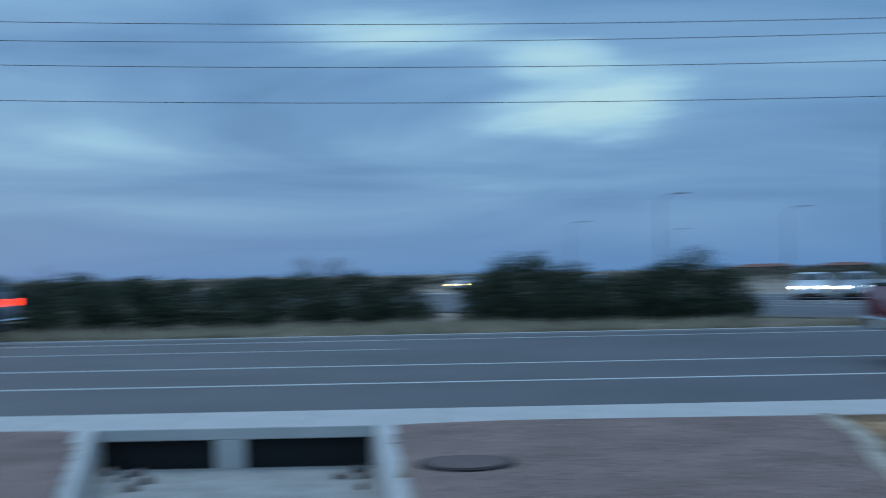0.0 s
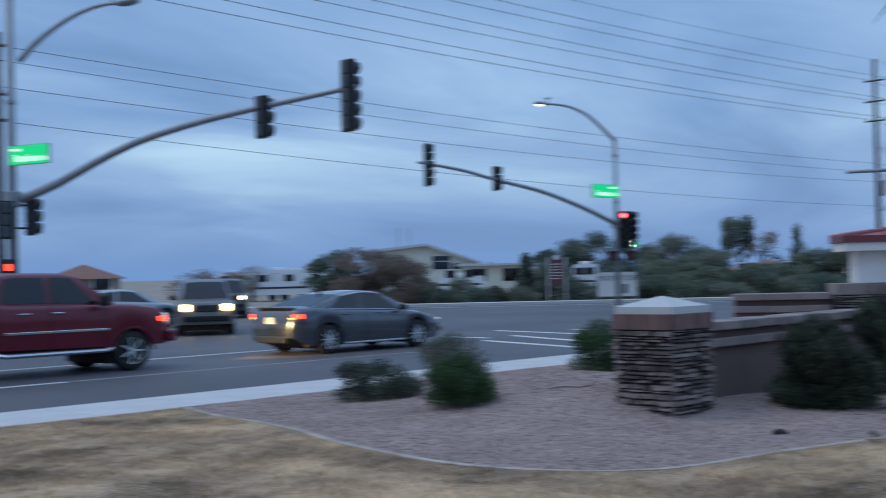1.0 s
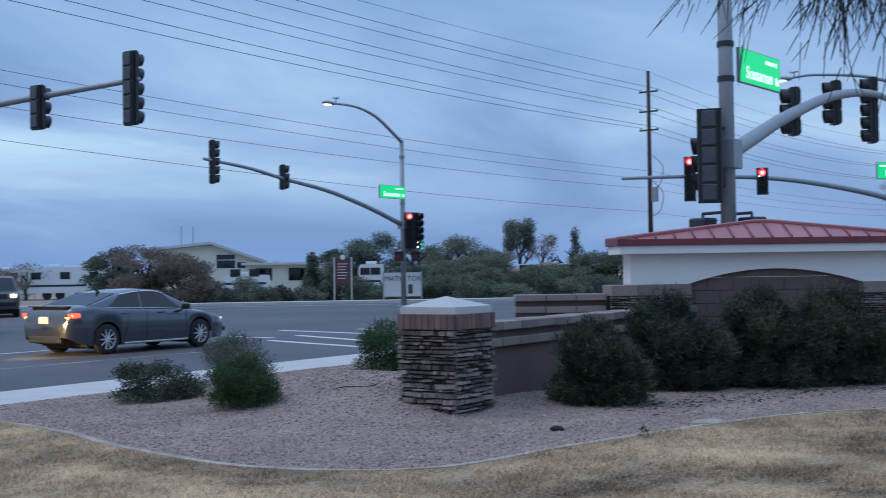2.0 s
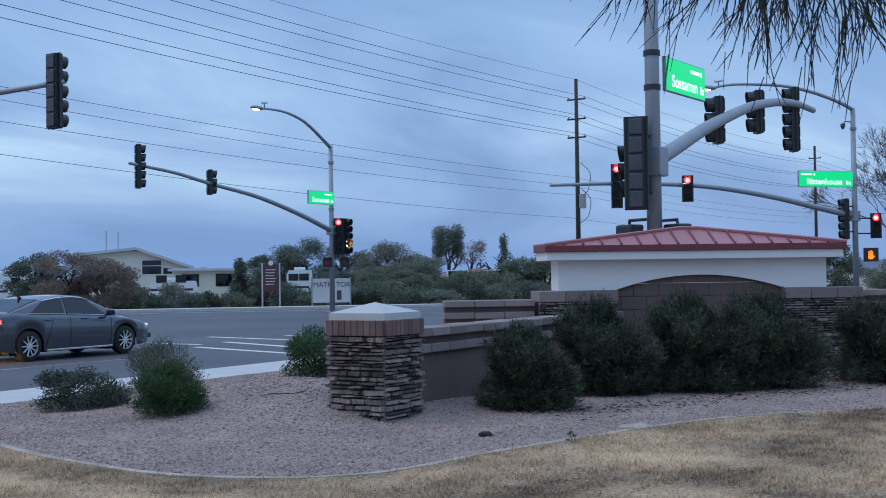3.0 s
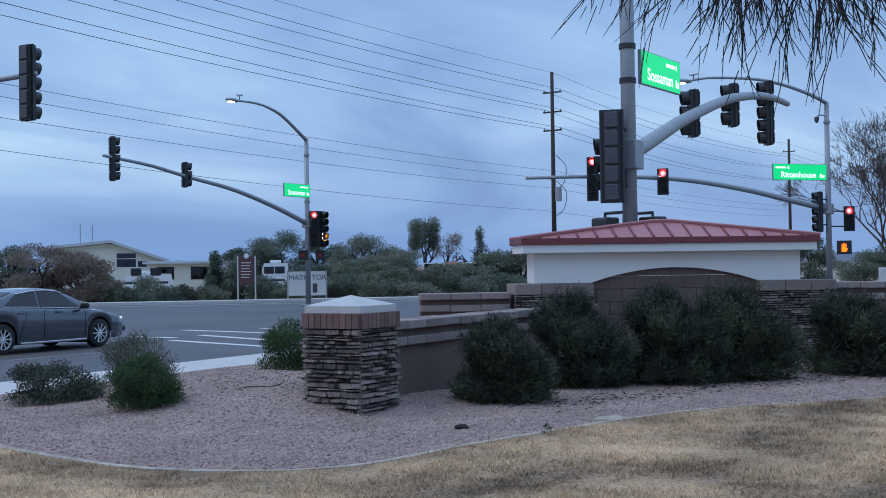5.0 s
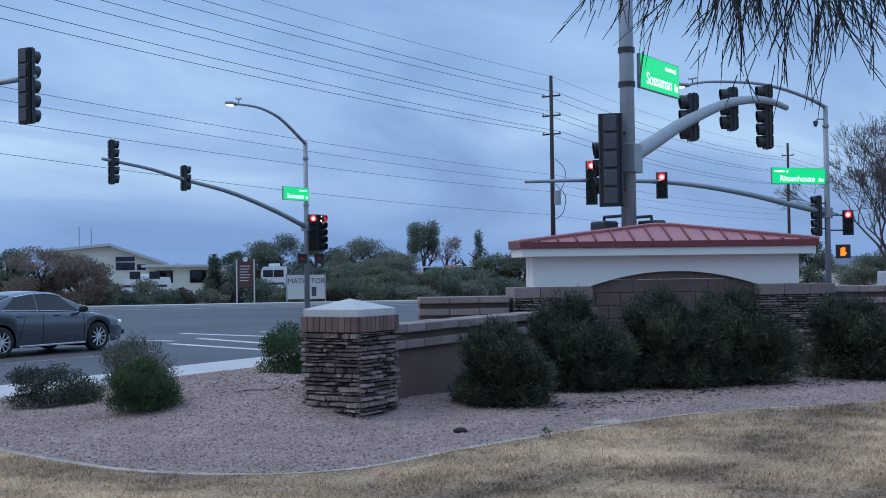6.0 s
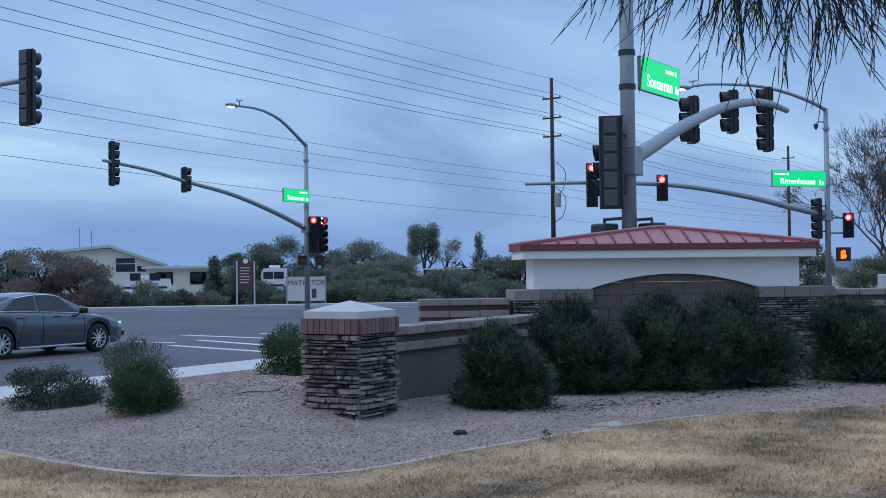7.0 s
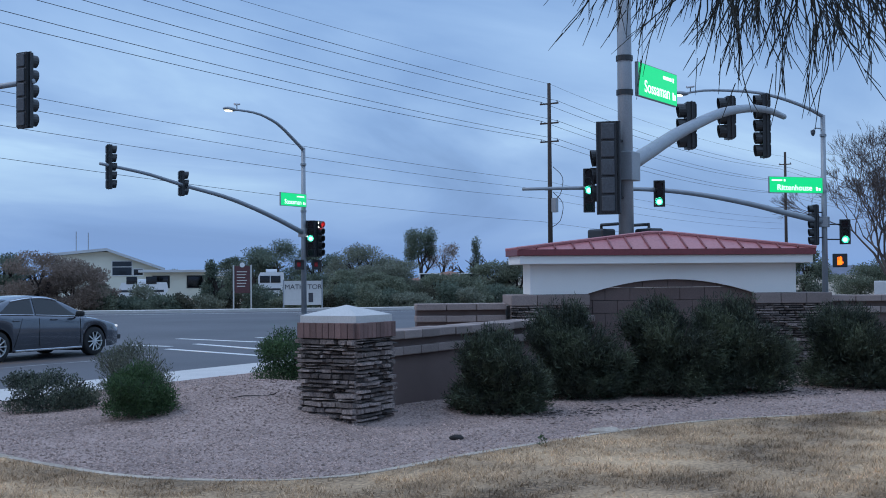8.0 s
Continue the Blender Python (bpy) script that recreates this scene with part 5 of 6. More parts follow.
blob("licence_plate", sedan, "plate", (-2.45, 0, 0.79), (0.03, 0.32, 0.15), "pale licence plate", 0.1)
blob("rear_bumper_insert", sedan, "black", (-2.38, 0, 0.36), (0.16, 1.1, 0.16), "black bumper insert", 0.2)
blob("grille", sedan, "black", (2.38, 0, 0.42), (0.14, 1.0, 0.2), "", 0.2)
blob("boot_spoiler", sedan, "black", (-2.30, 0, 1.08), (0.14, 1.3, 0.025), "black boot lip")
part("roof_antenna", tube([(-0.95, 0, 1.36), (-1.06, 0, 1.46)], [0.05, 0.012], 6), "under", sedan)

# dark red pickup behind it
PICKUP = dict(r=0.385, hubs=(-1.70, 1.82), sill=0.46, tw=0.27, spokes=7, tumble=0.30, crown=0.03,
              bottom=[(-2.9, 0.62), (-2.6, 0.55), (2.5, 0.48), (2.75, 0.50)],
              belt=[(-2.92, 1.30), (-2.80, 1.345), (-0.75, 1.345), (-0.7, 1.33), (1.25, 1.30), (1.9, 1.27), (2.45, 1.19), (2.68, 1.05), (2.77, 0.86)],
              roof=[(-1.02, 1.34), (-0.96, 1.66), (-0.86, 1.88), (-0.5, 1.93), (0.5, 1.92), (0.72, 1.88), (1.1, 1.62), (1.45, 1.33)],
              plan=[(-2.92, 0.94), (-2.6, 0.985), (0, 1.0), (1.8, 1.0), (2.5, 0.95), (2.77, 0.76)],
              side=[(-0.80, -0.72, 0.08, 0.08), (0.17, 0.17, 1.12, 0.66)], front_glass=(1.38, 0.78), rear_glass=(-1.01, -0.90))
pickup, p_w, p_b, p_l, p_p = car("pickup_truck", pose(10.80, 20.72 + 1.0, 0), "dark red four-door pickup truck with lit tail lights", "pickup truck", PICKUP, "redpaint")
# the bed isn't hollow; a dark sheet on top stands for its shade
part("bed_floor", box(-2.86, -1.06, -0.84, 0.84, 1.30, 1.385), "under", pickup, "dark open load bed")
for sy in (-1, 1):
    part("bed_rail", box(-2.88, -1.03, min(sy * 0.86, sy * 0.98), max(sy * 0.86, sy * 0.98), 1.33, 1.41, 0.02), "black", pickup)
    part("side_moulding", box(-0.78, 1.28, min(sy * 0.985, sy * 1.02), max(sy * 0.985, sy * 1.02), 0.80, 0.85, 0.01), "chrome", pickup, "bright side moulding")
    part("running_board", tube([(-0.95, sy * 0.98, 0.46), (-0.8, sy * 1.06, 0.43), (1.2, sy * 1.06, 0.43), (1.35, sy * 0.98, 0.46)], 0.045, 8), "chrome", pickup, "chrome step bar")
    blob("tail_lamp", pickup, "taillight", (-2.86, sy * 0.88, 1.15), (0.11, 0.15, 0.14), "lit red tail lamp", 0.25)
    blob("headlamp", pickup, "softlamp", (2.60, sy * 0.76, 0.98), (0.16, 0.22, 0.22), "pale headlamp", 0.3)
    blob("marker_lamp", pickup, "taillight", (2.50, sy * 0.93, 0.98), (0.18, 0.05, 0.10), "lit side marker lamp", 0.3)
    for x in (0.02, 0.95):
        blob("door_handle", pickup, "chrome", (x - 0.7 if x > 0.5 else x - 0.42, sy * 1.0, 1.17), (0.22, 0.04, 0.035))
    for x in (-0.92, 0.12, 1.22):
        part("door_seam", tube([(x, sy * p_w(x) * 0.999, 0.5), (x, sy * p_w(x) * 1.003, 0.95), (x, sy * p_w(x) * 0.99, 1.30)], 0.007, 4), "under", pickup)
    for h in (-1.70, 1.82):
        part("arch_lip", tube([(h + 0.455 * math.cos(math.pi * k / 12), sy * p_w(h) * 0.995, 0.385 + 0.455 * math.sin(math.pi * k / 12)) for k in range(13)], 0.03, 6), "redpaint", pickup)
mirror_pair(pickup, 1.12, 1.16, 1.38, "under", (0.16, 0.22, 0.22))
part("rear_bumper", box(-3.02, -2.82, -0.95, 0.95, 0.58, 0.80, 0.03), "chrome", pickup, "chrome rear bumper")
part("front_bumper", box(2.66, 2.86, -0.92, 0.92, 0.52, 0.74, 0.04), "redpaint", pickup)
blob("grille", pickup, "chrome", (2.72, 0, 0.95), (0.1, 1.2, 0.3), "", 0.2)
blob("brake_light", pickup, "turnlight", (-0.90, 0, 1.89), (0.06, 0.36, 0.05), "lit high brake light")
blob("licence_plate", pickup, "plate", (-3.03, 0, 0.68), (0.02, 0.32, 0.14), "pale licence plate", 0.1)
beam = new("pickup_headlight_beam", bpy.data.lights.new("pickup_headlight_beam", "SPOT"))
beam.data.energy, beam.data.spot_size, beam.data.spot_blend, beam.data.color, beam.data.shadow_soft_size = 900, radians(46), 0.6, (1.0, 0.66, 0.26), 0.1
beam.matrix_world = look((13.85, 21.2, 0.95), (16.7, 21.4, 0.55))
tagged(beam, kind="structure")

# other traffic, simpler outlines
SUV = dict(r=0.36, hubs=(-1.35, 1.40), sill=0.34, tw=0.24, spokes=7, tumble=0.28,
           belt=[(-2.35, 1.0), (-2.25, 1.10), (0.9, 1.08), (1.7, 1.05), (2.15, 0.98), (2.3, 0.78)],
           roof=[(-2.25, 1.12), (-2.1, 1.62), (-1.8, 1.74), (0.3, 1.74), (0.6, 1.66), (1.25, 1.07)],
           plan=[(-2.35, 0.82), (-2.1, 0.90), (1.8, 0.90), (2.15, 0.84), (2.3, 0.72)],
           side=[(-2.0, -1.9, -0.75, -0.75), (-0.65, -0.65, 0.1, 0.1), (0.18, 0.18, 0.95, 0.45)], front_glass=(1.2, 0.62), rear_glass=(-2.2, -2.0))
SMALL = dict(SEDAN, trim=False)


def lights_on(t, x, y, z, mat, size=(0.1, 0.26, 0.16), grille=True):
    for sy in (-1, 1):
        blob("headlamp", t, mat, (x, sy * y, z), size, "lit headlamp", 0.3)
    if grille:
        blob("grille", t, "black", (x + 0.02, 0, z - 0.02), (0.08, 2 * y - 0.45, 0.2), "", 0.2)
        blob("bumper", t, "under", (x + 0.03, 0, z - 0.34), (0.12, 2 * y + 0.2, 0.16), "", 0.3)


suv, *_ = car("sport_utility_vehicle", pose(23.1, 33.4, 0, 0, 0, 233), "tan sport utility vehicle turning with headlights on", "car", SUV, "tanpaint")
lights_on(suv, 2.28, 0.62, 0.86, "headlight", (0.12, 0.28, 0.20))
mirror_pair(suv, 0.95, 1.02, 1.16, "under")
follow, *_ = car("sport_utility_vehicle", Matrix.Translation((32.4, 45.3, 0)) @ Matrix.Rotation(radians(235), 4, "Z"), "dark sport utility vehicle queueing with headlights on", "car", SUV, "darkpaint")
lights_on(follow, 2.27, 0.63, 0.9, "headlight", (0.08, 0.22, 0.14))
for i, (az, d, yaw, spec, paint, lamp, lab) in enumerate((
        (16.9, 68, 250, SMALL, "whitepaint", "headwhite", "white car queueing with headlights on"),
        (18.8, 67, 250, SMALL, "silverpaint", "headwhite", "silver car queueing with headlights on"),
        (21.2, 64, 190, SMALL, "silverpaint", None, "silver car waiting in the queue"),
        (24.0, 62, 200, SUV, "whitepaint", "headwhite", "white sport utility vehicle waiting in the queue"),
        (30.9, 46, -20, SMALL, "silverpaint", "headwhite", "silver sedan waiting beside the crossing"),
        (27.6, 62, -30, SUV, "darkpaint", None, "dark sport utility vehicle waiting in the queue"),
        (0.9, 120, 255, SMALL, "silverpaint", "headlight", "distant silver car with headlights on"),
        (7.2, 110, 255, SMALL, "darkpaint", "headwhite", "distant dark car with headlights on"))):
    c, *_ = car("car", Matrix.Translation(polar(az, d)) @ Matrix.Rotation(radians(yaw), 4, "Z"), lab, "car", spec, paint)
    if lamp:
        lights_on(c, 2.30 if spec is SMALL else 2.27, 0.62, 0.66 if spec is SMALL else 0.88, lamp, (0.16, 0.3, 0.12), False)
far_truck, *_ = car("sport_utility_vehicle", pose(-14.9, 35.0, 0, 0, 0, 180), "dark sport utility vehicle driving with tail lights on", "car", dict(SUV, roof=[(-2.25, 1.12), (-2.15, 1.8), (-1.9, 2.0), (0.3, 2.0), (0.6, 1.86), (1.25, 1.07)]), "darkpaint")
for sy in (-1, 1):
    blob("tail_lamp", far_truck, "taillight", (-2.30, sy * 0.74, 1.15), (0.12, 0.2, 0.22), "lit red tail lamp", 0.25)
blob("rear_bumper", far_truck, "chrome", (-2.4, 0, 0.62), (0.14, 1.6, 0.16), "bright bumper")


# ---- vegetation ----
def leaf_cloud(lobes, count, length, width, seed, up=0.35, shell=0.55, flat=1.0):
    """Many small diamond leaves scattered through ellipsoid lobes (x, y, z, rx, ry, rz)."""
    g = np.random.default_rng(seed)
    lobes = np.array(lobes, float)
    vol = lobes[:, 3] * lobes[:, 4] * lobes[:, 5]
    pick = g.choice(len(lobes), count, p=vol / vol.sum())
    d = g.normal(size=(count, 3))
    d /= np.linalg.norm(d, axis=1)[:, None]
    rad = shell + (1 - shell) * g.random(count) ** 0.7
    lump = 1 + 0.16 * np.sin(d[:, 0] * 7 + pick) * np.cos(d[:, 1] * 6 + d[:, 2] * 5)
    p = lobes[pick, :3] + d * (rad * lump)[:, None] * lobes[pick, 3:]
    way = g.normal(size=(count, 3)) * (1 - up) + d * 0.5 + np.array([0, 0, up * 1.6])
    way /= np.linalg.norm(way, axis=1)[:, None]
    s = np.cross(way, g.normal(size=(count, 3)))
    s /= np.linalg.norm(s, axis=1)[:, None]
    ln = length * (0.6 + 0.8 * g.random(count))[:, None]
    v = np.stack([p, p + way * ln * 0.5 + s * width / 2, p + way * ln, p + way * ln * 0.5 - s * width / 2], 1).reshape(-1, 3)
    f = np.arange(count * 4).reshape(-1, 4)
    return v.tolist(), f.tolist()


def spray_cloud(lobes, sprays, each, length, width, seed, up, reach):
    """Leafy shoots: each a bent axis that grows outwards and up from a lobe, set with narrow leaves."""
    g = np.random.default_rng(seed)
    lobes = np.array(lobes, float) * np.array([0.88, 0.88, 0.87, 0.88, 0.88, 0.87])
    size = (lobes[:, 3] * lobes[:, 4] * lobes[:, 5]) ** 0.6
    pick = g.choice(len(lobes), sprays, p=size / size.sum())
    d = g.normal(size=(sprays, 3))
    d[:, 2] -= 0.05
    d /= np.linalg.norm(d, axis=1)[:, None]
    root = lobes[pick, :3] + d * (0.35 + 0.5 * g.random(sprays) ** 0.6)[:, None] * lobes[pick, 3:]
    out = root.copy()
    out[:, 2] -= lobes[0, 2] * 0.7
    out /= np.linalg.norm(out, axis=1)[:, None]
    axis = out + np.array([0, 0, up * 1.3]) + g.normal(size=(sprays, 3)) * 0.28
    axis /= np.linalg.norm(axis, axis=1)[:, None]
    ln = reach * (0.45 + 0.75 * g.random(sprays))
    n = sprays * each
    k = np.repeat(np.arange(sprays), each)
    f = g.random(n) ** 0.8
    p = root[k] + axis[k] * (f * ln[k])[:, None] + g.normal(size=(n, 3)) * (0.028 + 0.09 * reach * (1 - f))[:, None]
    p[:, 2] = np.maximum(p[:, 2], 0.01)
    way = axis[k] * 0.9 + g.normal(size=(n, 3)) * 0.5
    way /= np.linalg.norm(way, axis=1)[:, None]
    s = np.cross(way, g.normal(size=(n, 3)))
    s /= np.linalg.norm(s, axis=1)[:, None]
    lf = length * (0.6 + 0.8 * g.random(n))[:, None]
    v = np.stack([p, p + way * lf * 0.5 + s * width / 2, p + way * lf, p + way * lf * 0.5 - s * width / 2], 1).reshape(-1, 3)
    return v.tolist(), np.arange(n * 4).reshape(-1, 4).tolist()


def bush(x, y, w, h, label, mat, seed, count=7000, length=0.06, width=0.012, up=0.45, lobes_n=9, name="bush", z=None, stems=5, depth=None, sprays=0, reach=0.15):
    rng = random.Random(seed)
    z = height(x, y) if z is None else z
    t = thing(name, pose(x, y, z), label, "bush", "")
    dep = depth or w
    lobes = [(0, 0, h * 0.46, w * 0.40, dep * 0.40, h * 0.46)]
    for i in range(lobes_n + 6):
        a, th = i * 2.4 + rng.uniform(-0.4, 0.4), radians(-24 + 105 * ((i * 0.618) % 1.0))
        rr = rng.uniform(0.12, 0.22)
        grow = rng.uniform(0.82, 1.16)
        lobes.append((math.cos(a) * math.cos(th) * w * 0.34 * grow, math.sin(a) * math.cos(th) * dep * 0.34 * grow, h * (0.40 + 0.40 * math.sin(th)) * grow, rr * w, rr * dep, rr * h * 1.05))
    for i in range(8):
        a = i * 0.785 + seed
        lobes.append((math.cos(a) * w * 0.33, math.sin(a) * dep * 0.33, h * 0.17, w * 0.17, dep * 0.17, h * 0.18))
    made = spray_cloud(lobes, sprays, count // sprays, length, width, seed, up, reach * h) if sprays else leaf_cloud(lobes, count, length, width, seed, up, 0.35)
    if sprays:
        inner = leaf_cloud([(x * 0.86, y * 0.86, z * 0.86, a * 0.8, b * 0.8, c * 0.8) for x, y, z, a, b, c in lobes], 15000, 0.085, 0.022, seed + 1, 0.4, 0.0)
        made = (made[0] + inner[0], made[1] + [[k + len(made[0]) for k in f] for f in inner[1]])
    part("foliage", made, mat, t)
    for i in range(stems):
        st = bmesh.new()
        a = rng.uniform(0, 6.28)
        tube([(0.05 * math.cos(a), 0.05 * math.sin(a), -0.05), (0.2 * w * math.cos(a), 0.2 * w * math.sin(a), h * 0.4), (0.36 * w * math.cos(a + 0.3), 0.36 * w * math.sin(a + 0.3), h * rng.uniform(0.6, 0.85))], [0.016, 0.011, 0.004], 5, bm=st)
        part("stem", st, "bark", t)
    return t


bush(10.45, 11.4, 1.22, 0.50, "low dark shrub with reddish brown twigs in gravel", "leaf", 21, 12000, 0.033, 0.016, 0.3)
bush(9.70, 9.24, 0.84, 0.52, "rounded bright green shrub in gravel", "leaf_green", 22, 21000, 0.030, 0.012, 0.4)
bush(10.74, 10.33, 1.02, 0.76, "airy grey-green shrub in gravel", "leaf_grey", 23, 10000, 0.042, 0.009, 0.5)
bush(14.55, 10.9, 1.15, 0.82, "rounded green shrub behind stone pillar", "leaf_green", 24, 15000, 0.042, 0.014, 0.4)
for x, y, w, h, sd in ((12.35, 6.27, 1.2, 0.93, 31), (14.32, 6.2, 1.62, 1.16, 32), (15.05, 5.22, 1.48, 1.25, 33), (15.87, 4.56, 1.66, 1.28, 34), (17.35, 3.34, 1.66, 1.14, 35), (18.0, 2.3, 1.6, 1.22, 36)):
    tagged(bush(x, y, w, h, "dense dark green feathery shrub before the monument", "leaf_dark", sd, 54000, 0.062, 0.0095, 0.6, 18, sprays=1000, reach=0.17), group="shrubs before the monument")


def limbs(bm, p, d, ln, r, depth, rng, spread=0.55, tips=None, rise=0.12, thin=0.62, least=0.0):
    """Forking limbs."""
    q = p + d * ln
    mid = p.lerp(q, 0.5) + Vector((rng.uniform(-1, 1), rng.uniform(-1, 1), rng.uniform(-0.5, 0.8))) * ln * 0.06
    r = max(r, least)
    tube([p, mid, q], [r, r * 0.85, r * 0.68], 6 if r > 0.05 else 4, bm=bm, caps=False)
    if tips is not None and depth <= 1:
        tips.append(q)
    if depth <= 0:
        return
    for k in range(3 if depth < 4 else 2 + (rng.random() < 0.5)):
        nd = (d + Vector((rng.gauss(0, spread), rng.gauss(0, spread), rng.gauss(rise, spread * 0.7)))).normalized()
        limbs(bm, q if k else q.lerp(p, 0.15), nd, ln * rng.uniform(0.6, 0.85), r * thin, depth - 1, rng, spread, tips, rise, thin, least)


def tree(base, h, w, mat, label, seed, count=9500, leaf=0.14, trunk=0.16, crown_low=0.12, name="tree", shape="round", kind_group="trees beyond the road"):
    rng = random.Random(seed)
    t = thing(name, Matrix.Translation(base), label, "tree", kind_group)
    tb = bmesh.new()
    tips = []
    limbs(tb, Vector((0, 0, -0.1)), Vector((rng.uniform(-0.1, 0.1), rng.uniform(-0.1, 0.1), 1)).normalized(), h * 0.28, trunk, 3, rng, 0.5)
    part("trunk", tb, "bark", t)
    lobes = []
    n = 20
    for i in range(n):
        f = (i + rng.random()) / n
        z = crown_low + (1 - crown_low) * (0.1 + 0.78 * f)
        if shape == "cone":
            k = (1 - f) * 0.42 + 0.05
        elif shape == "top":
            k = 0.45
            z = crown_low + (1 - crown_low) * rng.uniform(0.35, 0.85)
        else:
            k = 0.52 * math.sqrt(max(0.05, 1 - (2 * f - 0.85) ** 2 * 0.8))
        a = rng.uniform(0, 6.28)
        rr = rng.uniform(0.15, 0.26)
        lobes.append((math.cos(a) * k * w * 0.75, math.sin(a) * k * w * 0.75, min(z, 1 - rr * 0.5) * h, rr * w, rr * w, rr * h * 0.55))
    part("crown", leaf_cloud(lobes, count, leaf, leaf * 0.55, seed, 0.15, 0.2), mat, t)
    return t


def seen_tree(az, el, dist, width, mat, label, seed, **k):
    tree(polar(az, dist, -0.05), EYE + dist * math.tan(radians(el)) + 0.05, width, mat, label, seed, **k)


BR, GR, DK, GY = "tree_brown", "tree_green", "tree_dark", "tree_grey"
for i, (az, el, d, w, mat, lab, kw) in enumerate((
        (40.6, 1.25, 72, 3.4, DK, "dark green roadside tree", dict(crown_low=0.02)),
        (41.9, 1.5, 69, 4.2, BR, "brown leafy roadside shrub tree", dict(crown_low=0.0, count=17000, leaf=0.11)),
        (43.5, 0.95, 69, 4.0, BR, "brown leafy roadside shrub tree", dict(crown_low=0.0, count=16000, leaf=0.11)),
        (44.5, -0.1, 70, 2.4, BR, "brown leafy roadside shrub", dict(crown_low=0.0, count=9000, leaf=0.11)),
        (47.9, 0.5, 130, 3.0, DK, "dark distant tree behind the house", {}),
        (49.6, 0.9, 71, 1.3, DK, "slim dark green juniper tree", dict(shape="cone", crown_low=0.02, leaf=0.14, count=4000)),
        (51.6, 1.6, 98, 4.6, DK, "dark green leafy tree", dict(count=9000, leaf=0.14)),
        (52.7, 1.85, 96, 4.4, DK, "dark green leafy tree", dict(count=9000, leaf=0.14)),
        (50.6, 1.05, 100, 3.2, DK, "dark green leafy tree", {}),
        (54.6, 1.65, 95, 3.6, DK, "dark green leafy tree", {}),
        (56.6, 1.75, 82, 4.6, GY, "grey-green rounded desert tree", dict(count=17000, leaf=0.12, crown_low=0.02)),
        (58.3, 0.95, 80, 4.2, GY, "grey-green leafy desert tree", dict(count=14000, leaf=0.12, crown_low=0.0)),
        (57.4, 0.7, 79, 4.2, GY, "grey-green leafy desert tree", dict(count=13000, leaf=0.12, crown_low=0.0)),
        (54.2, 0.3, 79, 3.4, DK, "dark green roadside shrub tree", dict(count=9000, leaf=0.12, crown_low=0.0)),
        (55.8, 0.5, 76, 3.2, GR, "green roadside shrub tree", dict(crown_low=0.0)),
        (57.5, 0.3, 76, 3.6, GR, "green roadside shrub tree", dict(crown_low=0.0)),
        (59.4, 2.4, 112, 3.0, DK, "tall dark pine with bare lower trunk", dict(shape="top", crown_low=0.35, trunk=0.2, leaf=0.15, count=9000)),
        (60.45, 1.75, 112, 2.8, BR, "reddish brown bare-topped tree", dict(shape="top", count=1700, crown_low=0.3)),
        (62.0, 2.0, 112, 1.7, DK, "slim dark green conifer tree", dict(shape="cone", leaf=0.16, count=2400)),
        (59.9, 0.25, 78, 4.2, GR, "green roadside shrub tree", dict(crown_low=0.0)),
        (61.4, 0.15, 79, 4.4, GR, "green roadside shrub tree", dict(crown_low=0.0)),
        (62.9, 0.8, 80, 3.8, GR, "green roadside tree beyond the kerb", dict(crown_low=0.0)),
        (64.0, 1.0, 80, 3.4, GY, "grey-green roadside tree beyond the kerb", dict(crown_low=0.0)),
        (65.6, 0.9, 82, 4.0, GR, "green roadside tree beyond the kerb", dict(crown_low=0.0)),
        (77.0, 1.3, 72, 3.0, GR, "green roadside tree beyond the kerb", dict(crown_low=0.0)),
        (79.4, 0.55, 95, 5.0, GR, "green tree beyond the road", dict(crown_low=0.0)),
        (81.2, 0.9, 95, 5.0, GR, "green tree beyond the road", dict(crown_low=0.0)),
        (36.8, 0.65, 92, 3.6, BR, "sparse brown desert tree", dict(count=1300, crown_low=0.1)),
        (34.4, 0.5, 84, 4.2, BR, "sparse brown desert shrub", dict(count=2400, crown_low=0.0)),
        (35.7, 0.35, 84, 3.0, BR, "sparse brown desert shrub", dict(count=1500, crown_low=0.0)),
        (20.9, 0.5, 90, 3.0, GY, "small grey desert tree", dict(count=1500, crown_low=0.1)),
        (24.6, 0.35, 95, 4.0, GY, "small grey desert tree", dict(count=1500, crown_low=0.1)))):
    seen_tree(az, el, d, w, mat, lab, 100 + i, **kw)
# low shrubs along the far kerb
rng_s = random.Random(77)
for i in range(26):
    az = 44.5 + i * 0.78 + rng_s.uniform(-0.3, 0.3)
    p = polar(az, rng_s.uniform(67.5, 72))
    bush(p.x, p.y, rng_s.uniform(1.6, 2.6), rng_s.uniform(0.8, 1.7), "low roadside desert shrub", rng_s.choice((GR, GY, GR, DK, "scrub")), 300 + i, 2600, 0.14, 0.07, 0.3, 7, name="roadside_shrub", z=-0.06, stems=3)

